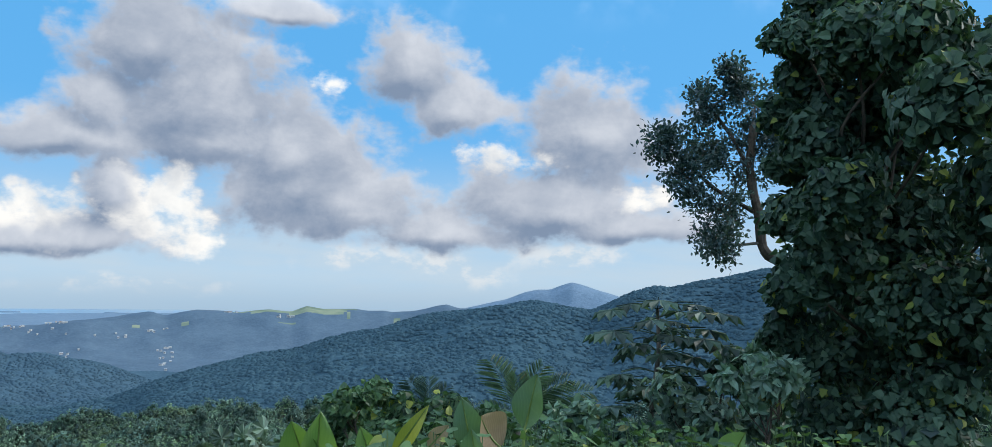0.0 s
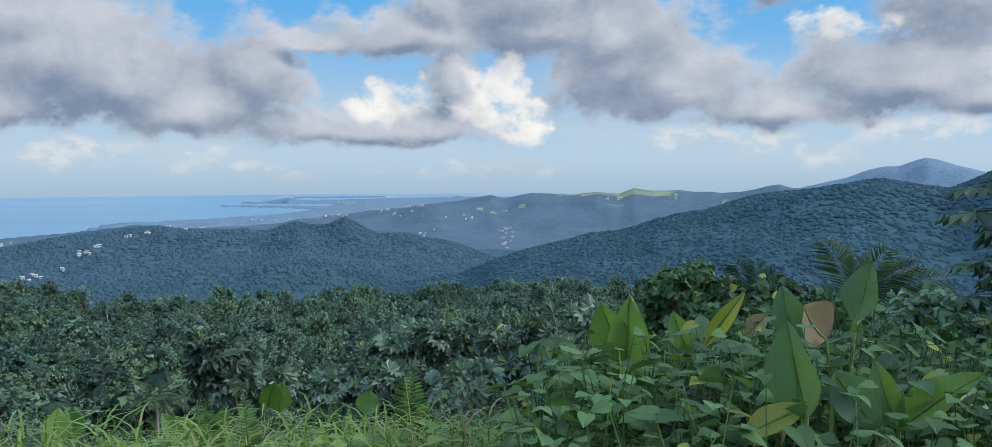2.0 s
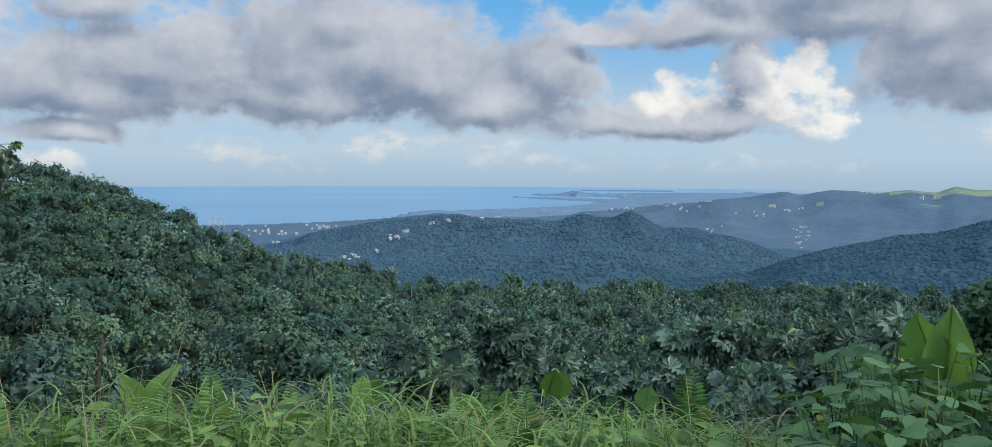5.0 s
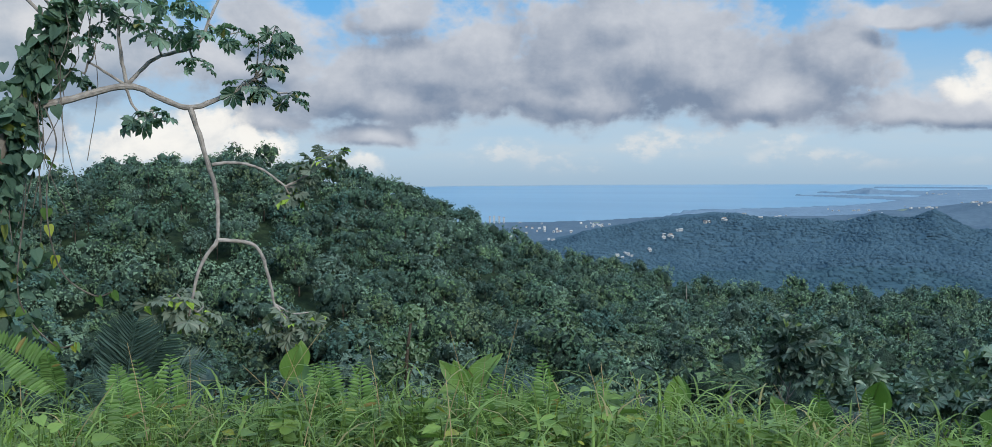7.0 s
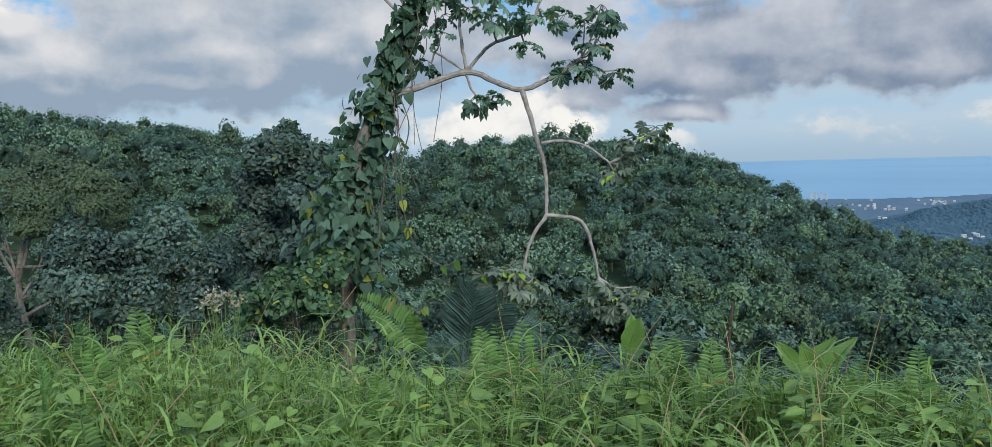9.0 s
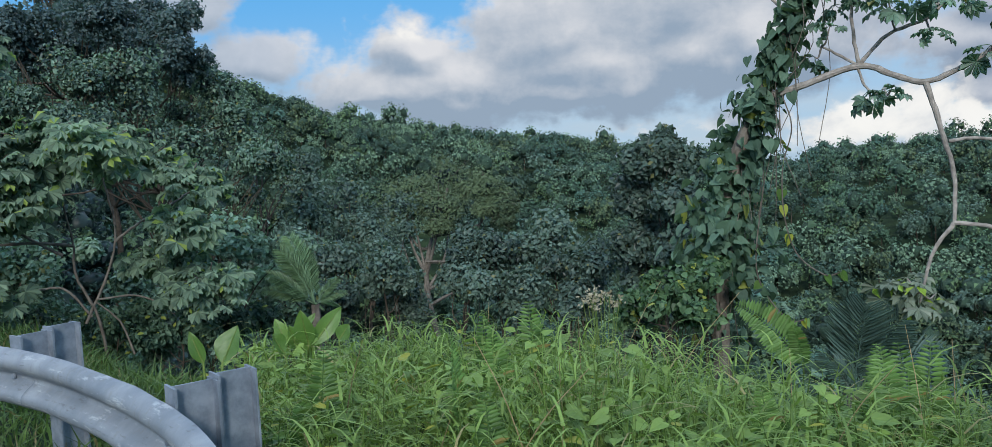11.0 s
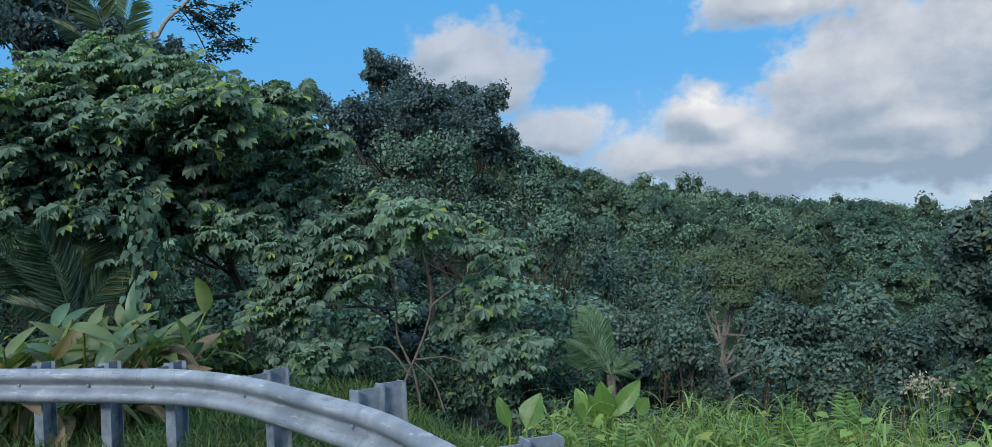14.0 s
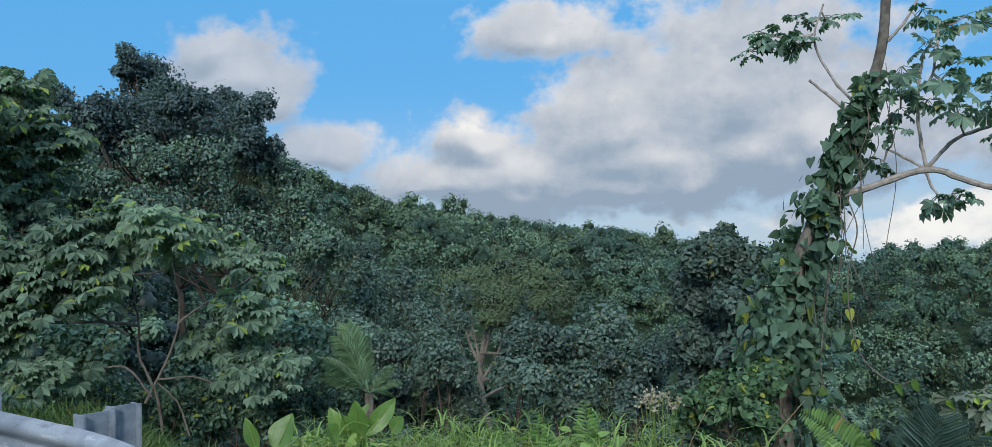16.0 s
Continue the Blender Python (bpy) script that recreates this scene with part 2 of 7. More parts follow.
def ground_material():
    m, g = material("undergrowth")
    co = g.n("ShaderNodeTexCoord").outputs["Object"]
    a = g.noise(co, 0.6, 6.0).outputs[0]
    b = g.noise(co, 7.0, 6.0, 0.65).outputs[0]
    col = g.mix(g.step(a, 0.35, 0.65), (0.014, 0.027, 0.014), (0.030, 0.050, 0.022))
    col = g.mix(g.step(b, 0.55, 0.8), col, (0.045, 0.04, 0.025))
    finish(g, principled(g, col, 0.9, 0.0, 0.1, b, 0.8, 0.05))
    return m


def far_forest_material(name, dark, light, meadow=None):
    """Forest of the ridges across the valley, haze painted into its colours."""
    m, g = material(name)
    co = g.n("ShaderNodeTexCoord").outputs["Object"]
    a = g.noise(co, 0.006, 4.0).outputs[0]
    relief = g.noise(co, 0.018, 4.0, 0.6).outputs[0]
    b = g.noise(co, 0.11, 5.0, 0.65).outputs[0]
    vor = g.n("ShaderNodeTexVoronoi", {"Vector": co, "Scale": 0.16, "Randomness": 1.0})
    crown = g.step(vor.outputs["Distance"], 0.75, 0.1)
    f = g.math("ADD", g.math("MULTIPLY", g.step(relief, 0.3, 0.7), 0.35), g.math("MULTIPLY", g.step(b, 0.3, 0.7), 0.35))
    f = g.math("ADD", f, g.math("MULTIPLY", g.n("ShaderNodeSeparateColor", {0: vor.outputs["Color"]}).outputs[0], 0.3), clamp=True)
    col = g.mix(f, tuple(0.82 * c for c in dark), tuple(0.98 * c for c in light))
    if meadow:
        col = g.mix(g.math("MULTIPLY", g.step(a, 0.57, 0.66), 0.75), col, meadow)
    finish(g, principled(g, col, 0.95, 0.0, 0.05, g.math("ADD", crown, g.math("MULTIPLY", b, 0.7)), 0.18, 2.2))
    return m


def simple(name, c0, c1, scale, rough, spec=0.4, metal=0.0, bump=0.2):
    m, g = material(name)
    co = g.n("ShaderNodeTexCoord").outputs["Object"]
    a = g.noise(co, scale, 6.0, 0.6).outputs[0]
    finish(g, principled(g, g.mix(g.step(a, 0.3, 0.7), c0, c1), rough, metal, spec, a, bump, 0.01))
    return m


def sea_material():
    m, g = material("sea_water")
    co = g.n("ShaderNodeTexCoord").outputs["Object"]
    a = g.noise(g.vec("MULTIPLY", co, (0.2, 1.0, 1.0)), 0.004, 4.0).outputs[0]
    b = g.noise(co, 0.08, 5.0).outputs[0]
    col = g.mix(g.step(a, 0.3, 0.7), (0.105, 0.26, 0.385), (0.15, 0.32, 0.445))
    finish(g, principled(g, col, 0.3, 0.0, 0.5, b, 0.15, 1.0))
    return m


def metal_rail_material():
    m, g = material("galvanised_steel")
    co = g.n("ShaderNodeTexCoord").outputs["Object"]
    a = g.noise(co, 2.2, 5.0, 0.6).outputs[0]
    b = g.noise(co, 40.0, 5.0, 0.7).outputs[0]
    s = g.noise(g.vec("MULTIPLY", co, (9.0, 9.0, 0.8)), 3.0, 5.0, 0.6).outputs[0]
    col = g.mix(g.step(a, 0.3, 0.7), (0.17, 0.20, 0.235), (0.31, 0.34, 0.375))
    col = g.mix(g.math("MULTIPLY", g.step(s, 0.52, 0.75), 0.55), col, (0.20, 0.20, 0.195))
    col = g.mix(g.step(b, 0.7, 0.78), col, (0.16, 0.12, 0.08))
    scuff = g.noise(g.vec("MULTIPLY", co, (1.6, 1.6, 14.0)), 2.4, 7.0, 0.72).outputs[0]
    col = g.mix(g.math("MULTIPLY", g.step(scuff, 0.56, 0.66), 0.6), col, (0.52, 0.55, 0.58))
    col = g.mix(g.math("MULTIPLY", g.step(scuff, 0.43, 0.34), 0.6), col, (0.10, 0.105, 0.115))
    finish(g, principled(g, col, g.step(a, 0.2, 0.8, 0.68, 0.52), 0.25, 0.4, b, 0.3, 0.004))
    return m


M_GROUND, M_SEA, M_RAIL = ground_material(), sea_material(), metal_rail_material()
# haze is painted into these base colours: bluer and paler with distance
M_FAR = [far_forest_material("hazed_valley_forest", (0.034, 0.064, 0.066), (0.068, 0.112, 0.108)),
         far_forest_material("hazed_near_ridge_forest", (0.042, 0.088, 0.120), (0.068, 0.128, 0.158)),
         far_forest_material("hazed_middle_ridge_forest", (0.050, 0.098, 0.138), (0.078, 0.138, 0.178)),
         far_forest_material("hazed_far_ridge_forest", (0.092, 0.142, 0.195), (0.125, 0.180, 0.230)),
         far_forest_material("hazed_coastal_plain", (0.15, 0.225, 0.30), (0.21, 0.29, 0.37))]
M_WOODS = [woods_material("canopy_leaf_%s" % n, d, l) for n, d, l in (
    ("mid", (0.024, 0.054, 0.036), (0.075, 0.142, 0.088)), ("fresh", (0.034, 0.070, 0.036), (0.115, 0.19, 0.092)), ("deep", (0.013, 0.031, 0.025), (0.04, 0.075, 0.055)),
    ("blue", (0.020, 0.052, 0.042), (0.066, 0.135, 0.105)), ("olive", (0.034, 0.056, 0.030), (0.10, 0.145, 0.075)), ("pale", (0.045, 0.09, 0.06), (0.15, 0.235, 0.15)),
    ("dusk", (0.016, 0.040, 0.031), (0.052, 0.098, 0.072)), ("grey", (0.034, 0.060, 0.046), (0.10, 0.16, 0.12)))]
# darkened canopy foliage, with the shade between the leaves painted in
M_CANOPY_INNER = woods_material("canopy_shaded_leaf", (0.010, 0.024, 0.017), (0.040, 0.075, 0.050))
# stands for sunlight on the far ridge: the brightness is in the colour
M_SUNLIT_PATCH = simple("sunlit_ridge_patch", (0.13, 0.18, 0.13), (0.29, 0.32, 0.21), 0.02, 0.95, 0.05)
M_POST = simple("weathered_post_steel", (0.14, 0.17, 0.21), (0.27, 0.31, 0.36), 9.0, 0.6, 0.4, 0.3)
M_ASPHALT = simple("asphalt", (0.035, 0.035, 0.036), (0.07, 0.07, 0.068), 60.0, 0.9, 0.2)
M_HOUSE = simple("pale_plaster", (0.36, 0.36, 0.36), (0.62, 0.60, 0.57), 0.3, 0.9)
M_ROOF = simple("rusty_roofing", (0.28, 0.18, 0.14), (0.42, 0.30, 0.22), 0.5, 0.8)
M_BARK = bark_material("grey_bark", (0.07, 0.06, 0.05), (0.21, 0.19, 0.16))
M_PALEBARK = bark_material("pale_bark", (0.19, 0.17, 0.15), (0.42, 0.38, 0.34), 9.0)
M_DARKBARK = bark_material("dark_bark", (0.035, 0.028, 0.02), (0.11, 0.09, 0.07))
M_LEAF = leaf_material("forest_leaf", (0.034, 0.064, 0.038), (0.115, 0.172, 0.095), (0.16, 0.17, 0.07), share=0.02)
# darker copy of the foliage: the shade inside crowns is put into its colour
M_INNER = leaf_material("shaded_inner_leaf", (0.020, 0.040, 0.027), (0.050, 0.088, 0.058))
M_LEAF_DARK = leaf_material("dark_leaf", (0.024, 0.048, 0.038), (0.075, 0.118, 0.082), share=0.01)
M_CECROPIA = leaf_material("palmate_leaf", (0.095, 0.158, 0.092), (0.30, 0.405, 0.225), (0.33, 0.43, 0.12), 0.6, 0.25, 0.4, 0.04, cool=1.3)
M_LEAF_GREEN = leaf_material("sapling_leaf", (0.044, 0.086, 0.05), (0.20, 0.305, 0.165), (0.22, 0.22, 0.08), share=0.02, cool=1.35)
M_SAPLING = leaf_material("grey_green_palmate_leaf", (0.075, 0.12, 0.08), (0.22, 0.30, 0.21), (0.26, 0.34, 0.12), 0.45, 0.4, 0.2, 0.02, cool=1.1)
M_PALEFROND = leaf_material("pale_palm_leaflet", (0.09, 0.16, 0.05), (0.22, 0.32, 0.13), None, 0.4, 0.5, 0.25)
M_DARKFROND = leaf_material("dark_palm_leaflet", (0.035, 0.07, 0.038), (0.10, 0.16, 0.095), None, 0.4, 0.5, 0.25)
M_PALELEAF = leaf_material("pale_palmate_leaf", (0.10, 0.135, 0.09), (0.21, 0.25, 0.18), (0.28, 0.42, 0.06), 0.5, 0.4, 0.25, 0.06, cool=1.05)
M_GRASS = leaf_material("grass_blade", (0.026, 0.058, 0.020), (0.20, 0.285, 0.082), (0.31, 0.28, 0.13), 0.55, 0.25, 0.3, 0.05, cool=0.95)
M_LAWN = leaf_material("short_grass", (0.035, 0.072, 0.02), (0.12, 0.195, 0.058), (0.2, 0.17, 0.08), 0.5, 0.3, 0.25, 0.05, cool=0.95)
M_FERN = leaf_material("fern_green", (0.06, 0.125, 0.035), (0.155, 0.265, 0.082), (0.25, 0.2, 0.07), 0.5, 0.3, 0.3, 0.03, cool=0.95)
M_HERB = leaf_material("herb_leaf", (0.030, 0.068, 0.022), (0.195, 0.285, 0.080), (0.30, 0.32, 0.06), 0.5, 0.3, 0.3, 0.03, cool=0.95)
M_BROAD = leaf_material("broad_leaf", (0.055, 0.115, 0.03), (0.15, 0.25, 0.065), (0.32, 0.36, 0.06), 0.35, 0.5, 0.35, 0.10, cool=1.12)
M_VINE = leaf_material("vine_leaf", (0.028, 0.072, 0.024), (0.125, 0.215, 0.07), (0.26, 0.30, 0.06), 0.5, 0.3, 0.25, 0.05)
M_CREEPER = leaf_material("creeper_leaf", (0.024, 0.060, 0.024), (0.115, 0.20, 0.072), (0.22, 0.26, 0.06), 0.55, 0.25, 0.3, 0.03, cool=1.1)
# darker copy of the vine leaf, with shade put into its colour
M_WALLVINE = leaf_material("shaded_vine_leaf", (0.026, 0.064, 0.030), (0.115, 0.185, 0.085), (0.22, 0.26, 0.06), 0.58, 0.22, 0.25, 0.03)
M_FROND = leaf_material("palm_leaflet", (0.04, 0.085, 0.03), (0.13, 0.20, 0.085), (0.22, 0.20, 0.08), 0.4, 0.5, 0.25, 0.04)
M_DRY = leaf_material("dry_leaf", (0.20, 0.13, 0.06), (0.40, 0.29, 0.15), None, 0.7, 0.2, 0.2, cool=1.12)

# ---- geometry tools ----
rng = np.random.default_rng(7)
EYE = 1.6
# offsets by heading that bring placed things in line with the camera's view
SIGHT_AZ = (-85, -70, -55, -40, -10, 0, 14, 24, 50)
SIGHT_TURN = (-0.2, -0.15, 0.1, 0.15, 0.05, 0.3, 0.86, 0.86, 0.86)
SIGHT_LIFT = (0.59, 0.5, 0.06, 0.05, 0.02, 0.1, 0.2, 0.3, 0.5)
SIGHT_X = (-0.09, -0.06, 0.13, 0.1, 0.06, 0.0, -0.02, -0.01, 0.0)
SIGHT_Y = (-0.09, -0.06, 0.06, 0.06, 0.08, 0.05, 0.05, 0.05, 0.07)
SIGHT_Z = (-0.085, -0.07, 0.015, 0.015, 0.01, -0.02, -0.02, -0.02, -0.015)


def at(az, r, z=0.0):
    a = radians(az)
    return np.array((r * math.sin(a), r * math.cos(a), z))


def sight(az, el, r):
    """The place r metres off along a heading, at an elevation, shifted to fit the camera's view."""
    turn, lift, dx, dy, dz = (float(np.interp(az, SIGHT_AZ, k)) for k in (SIGHT_TURN, SIGHT_LIFT, SIGHT_X, SIGHT_Y, SIGHT_Z))
    return at(az + turn, r, EYE + r * math.tan(radians(el + lift))) + np.array((dx, dy, dz))


class Geo:
    """Collects vertices, faces and their material numbers for one mesh."""

    def __init__(self):
        self.v, self.f, self.m, self.n = [], [], [], 0

    def add(self, verts, faces, mat=0):
        verts = np.asarray(verts, float).reshape(-1, 3)
        faces = np.asarray(faces, int)
        self.v.append(verts)
        self.f.append(faces + self.n)
        self.m.append(np.full(len(faces), mat))
        self.n += len(verts)

    def join(self, other, mat=0, at_place=(0, 0, 0), turn=0.0, size=1.0, inner=1):
        c, s = math.cos(turn), math.sin(turn)
        rot = np.array(((c, -s, 0), (s, c, 0), (0, 0, 1)))
        size = np.asarray(size, float)
        for v, f, m in zip(other.v, other.f, other.m):
            self.v.append((v * size) @ rot.T + np.asarray(at_place))
            self.f.append(f + self.n)
            self.m.append(np.where(m > 0, inner, mat))
        self.n += other.n

    def mesh(self, name, mats, smooth=False):
        me = bpy.data.meshes.new(name)
        v = np.concatenate(self.v)
        loops = np.concatenate([f.ravel() for f in self.f])
        sizes = np.concatenate([np.full(len(f), f.shape[1]) for f in self.f])
        starts = np.concatenate(([0], np.cumsum(sizes)[:-1]))
        me.vertices.add(len(v))
        me.vertices.foreach_set("co", v.astype(np.float32).ravel())
        me.loops.add(len(loops))
        me.loops.foreach_set("vertex_index", loops.astype(np.int32))
        me.polygons.add(len(sizes))
        me.polygons.foreach_set("loop_start", starts.astype(np.int32))
        me.polygons.foreach_set("material_index", np.concatenate(self.m).astype(np.int32))
        me.polygons.foreach_set("use_smooth", np.full(len(sizes), smooth))
        for m in mats if isinstance(mats, (list, tuple)) else [mats]:
            me.materials.append(m)
        me.update(calc_edges=True)
        return me


def part(name, geo, mats, parent=None, label="", smooth=False):
    ob = new(name, geo.mesh(name, mats, smooth))
    if parent is not None:
        ob.parent = parent
    return tagged(ob, label) if label else ob


def thing(name, place, label, category, group="", kind=""):
    ob = new(name)
    ob.location = place
    ob.empty_display_size = 0.2
    return tagged(ob, label, category, group, kind)


def unit(v):
    return v / np.maximum(np.linalg.norm(v, axis=-1, keepdims=True), 1e-9)


def tube(geo, pts, radii, sides=7, mat=0, wobble=0.0):
    pts = np.asarray(pts, float)
    n = len(pts)
    radii = np.broadcast_to(radii, n) if np.ndim(radii) == 0 else np.asarray(radii, float)
    d = unit(np.gradient(pts, axis=0))
    ref = np.array((0.0, 0.0, 1.0)) if abs(d[0][2]) < 0.9 else np.array((1.0, 0.0, 0.0))
    a = unit(np.cross(d, ref))
    b = np.cross(d, a)
    ang = np.arange(sides) * 2 * np.pi / sides
    ring = a[:, None] * np.cos(ang)[None, :, None] + b[:, None] * np.sin(ang)[None, :, None]
    rr = radii[:, None, None] * (1 + wobble * rng.normal(size=(n, sides, 1)))
    v = (pts[:, None] + ring * rr).reshape(-1, 3)
    i = np.arange(n - 1)[:, None] * sides
    j = np.arange(sides)[None]
    k = (j + 1) % sides
    geo.add(v, np.stack((i + j, i + k, i + k + sides, i + j + sides), -1).reshape(-1, 4), mat)


def bend(points, n=8):
    """A smooth line through a few points."""
    p = np.asarray(points, float)
    if len(p) < 3:
        return p[0] + (p[-1] - p[0]) * np.linspace(0, 1, n)[:, None]
    out = []
    q = np.vstack((2 * p[0] - p[1], p, 2 * p[-1] - p[-2]))
    for i in range(1, len(q) - 2):
        for t in np.linspace(0, 1, n, endpoint=False):
            a, b, c, d = q[i - 1:i + 3]
            out.append(0.5 * (2 * b + (c - a) * t + (2 * a - 5 * b + 4 * c - d) * t * t + (3 * b - a - 3 * c + d) * t ** 3))
    out.append(p[-1])
    return np.array(out)


# leaf shapes: y along the leaf, z its upper side, one unit long
def shape_card(w=0.34):
    return np.array(((0, 0, 0), (w, 0.45, 0.05), (0, 1, -0.08), (-w, 0.5, 0.05))), [(0, 1, 2, 3)]


def shape_tip(w=0.5):
    """The plainest leaf, for trees seen from afar."""
    return np.array(((-w, 0.08, 0.04), (w, 0.0, 0.04), (0.06, 1, -0.06))), [(0, 1, 2)]


def shape_leaf(w=0.28, fold=0.06, droop=0.12):
    v = np.array(((0, 0, 0), (w * 0.85, 0.3, fold), (w * 0.9, 0.62, fold - droop * 0.4), (0, 1, -droop), (-w * 0.9, 0.62, fold - droop * 0.4), (-w * 0.85, 0.3, fold)))
    return v, [(0, 1, 2, 3), (0, 3, 4, 5)]


def shape_heart(w=0.42):
    v = np.array(((0, 0.0, 0), (w, 0.08, 0.06), (w * 0.8, 0.58, 0.0), (0, 1, -0.15), (-w * 0.8, 0.58, 0.0), (-w, 0.08, 0.06)))
    return v, [(0, 1, 2, 3), (0, 3, 4, 5)]


def shape_round_heart(w=0.4):
    half = ((0.10, -0.10), (0.34, -0.13), (0.46, 0.05), (0.45, 0.28), (0.31, 0.56), (0.12, 0.84))
    rim = [(x * w / 0.42, y, 0.1 * x - 0.12 * y * y) for x, y in half]
    v = [(0, 0.0, 0), (0, 0.45, -0.03)] + rim + [(0, 1, -0.16)] + [(-x, y, z) for x, y, z in rim[::-1]]
    k = len(v)
    return np.array(v), [(1, i, i + 1) for i in range(2, k - 1)] + [(1, 0, 2), (1, k - 1, 0)]


def shape_palmate(lobes=9):
    v, f = [], []
    for i in range(lobes):
        a = (i / (lobes - 1) - 0.5) * 5.0
        ln = 0.58 * (0.7 + 0.3 * math.cos(a * 0.6))
        dx, dy = math.sin(a), math.cos(a)
        px, py = dy, -dx
        k = len(v)
        w = 0.13
        v += [(0, 0.5, 0.0), (dx * ln * 0.76 + px * w, 0.5 + dy * ln * 0.76 + py * w, -0.04), (dx * ln, 0.5 + dy * ln, -0.22), (dx * ln * 0.76 - px * w, 0.5 + dy * ln * 0.76 - py * w, -0.04)]
        f.append((k, k + 1, k + 2, k + 3))
    return np.array(v), f


def shape_blade(w=0.2, curl=0.3, n=6):
    """A broad banana-like blade with a raised midrib and an arching tip."""
    v, f = [], []
    for i in range(n + 1):
        t = i / n
        h = w * max(math.sin(math.pi * min(1, t ** 0.8 * 0.95 + 0.05)) ** 0.8, 0.0) * (1 if i < n else 0.02)
        z, y = -curl * t * t, t * (1 - 0.25 * curl * t)
        v += [(-h, y, z + 0.32 * h), (-h * 0.5, y, z + 0.1 * h), (0, y, z), (h * 0.5, y, z + 0.1 * h), (h, y, z + 0.32 * h)]
    for i in range(n):
        for j in range(4):
            k = i * 5 + j
            f.append((k, k + 1, k + 6, k + 5))
    return np.array(v), f


def shape_grass(n=4, lean=0.5, w=0.02):
    v, f = [], []
    for i in range(n + 1):
        t = i / n
        h = w * (1 - t) ** 0.7 + 0.001
        v += [(-h, lean * t * t, t * (1 - 0.3 * lean * t)), (h, lean * t * t, t * (1 - 0.3 * lean * t))]
    for i in range(n):
        f.append((2 * i, 2 * i + 1, 2 * i + 3, 2 * i + 2))
    return np.array(v), f


def scatter(geo, shape, pos, along, up, size, mat=0):
    """Puts one copy of a leaf shape at each place, pointing along, its upper side towards up."""
    sv, sf = shape
    pos, along, up = (np.asarray(q, float) for q in (pos, along, up))
    n = len(pos)
    if not n:
        return
    y = unit(along)
    x = unit(np.cross(y, up))
    z = np.cross(x, y)
    size = np.broadcast_to(np.asarray(size, float), (n,))
    v = pos[:, None] + size[:, None, None] * (sv[None, :, 0:1] * x[:, None] + sv[None, :, 1:2] * y[:, None] + sv[None, :, 2:3] * z[:, None])
    f = np.asarray(sf)
    faces = (f[None] + (np.arange(n) * len(sv))[:, None, None]).reshape(-1, f.shape[1])
    geo.add(v.reshape(-1, 3), faces, mat)


def tangent(d, spread=1.0):
    """Directions lying along the skin of a clump."""
    q = rng.normal(size=d.shape)
    return unit(q - d * (q * d).sum(1, keepdims=True)) * spread


def lobe_points(n, centre, radius, flat=0.8, lower=-0.35):
    """Places and outward directions spread over the skin of one rounded clump."""
    d = unit(rng.normal(size=(n * 2, 3)))
    d = d[d[:, 2] > lower][:n]
    depth = 1 - 0.35 * rng.random(len(d)) ** 2
    return np.asarray(centre) + d * depth[:, None] * np.asarray((radius, radius, radius * flat)), d


def blob(geo, centre, radius, flat=0.8, mat=0, rough=0.18, n=7, m=4):
    """A small lumpy solid, the shaded inside of a clump."""
    v, f = [], []
    for i in range(m + 1):
        th = math.pi * i / m
        for j in range(n):
            ph = 2 * math.pi * j / n
            r = radius * (1 + rough * rng.normal())
            v.append((centre[0] + r * math.sin(th) * math.cos(ph), centre[1] + r * math.sin(th) * math.sin(ph), centre[2] + r * flat * math.cos(th)))
    for i in range(m):
        for j in range(n):
            f.append((i * n + j, i * n + (j + 1) % n, (i + 1) * n + (j + 1) % n, (i + 1) * n + j))
    geo.add(v, f, mat)


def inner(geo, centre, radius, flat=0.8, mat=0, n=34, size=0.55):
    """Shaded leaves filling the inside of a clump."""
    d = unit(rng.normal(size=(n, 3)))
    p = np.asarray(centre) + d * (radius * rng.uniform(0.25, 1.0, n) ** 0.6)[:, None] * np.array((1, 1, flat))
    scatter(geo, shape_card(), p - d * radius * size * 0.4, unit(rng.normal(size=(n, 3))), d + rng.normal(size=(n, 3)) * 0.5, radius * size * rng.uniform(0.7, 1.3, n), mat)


# ---- value noise on arrays ----
def _hash(i, j, seed):
    h = (i * 374761393 + j * 668265263 + seed * 974634777) & 0xFFFFFFFF
    h = ((h ^ (h >> 13)) * 1274126177) & 0xFFFFFFFF
    return ((h ^ (h >> 16)) & 0xFFFF) / 65535.0


def vnoise(x, y, seed=0):
    i, j = np.floor(x).astype(np.int64), np.floor(y).astype(np.int64)
    u, v = x - i, y - j
    u, v = u * u * (3 - 2 * u), v * v * (3 - 2 * v)
    a, b, c, d = _hash(i, j, seed), _hash(i + 1, j, seed), _hash(i, j + 1, seed), _hash(i + 1, j + 1, seed)
    return (a * (1 - u) + b * u) * (1 - v) + (c * (1 - u) + d * u) * v - 0.5


def fbm(x, y, seed=0, octaves=4):
    return sum(vnoise(x * 2 ** k, y * 2 ** k, seed + k) / 2 ** k for k in range(octaves))

# ---- ground: one sheet from the road edge to the coast ----
def knots(az, *rows):
    r = np.array(rows, float)
    return [np.interp(az, r[:, 0], r[:, k]) for k in range(1, r.shape[1])]


def smooth(x, a, b):
    t = np.clip((x - a) / (b - a), 0, 1)
    return t * t * (3 - 2 * t)


SEA_Z = -140.0


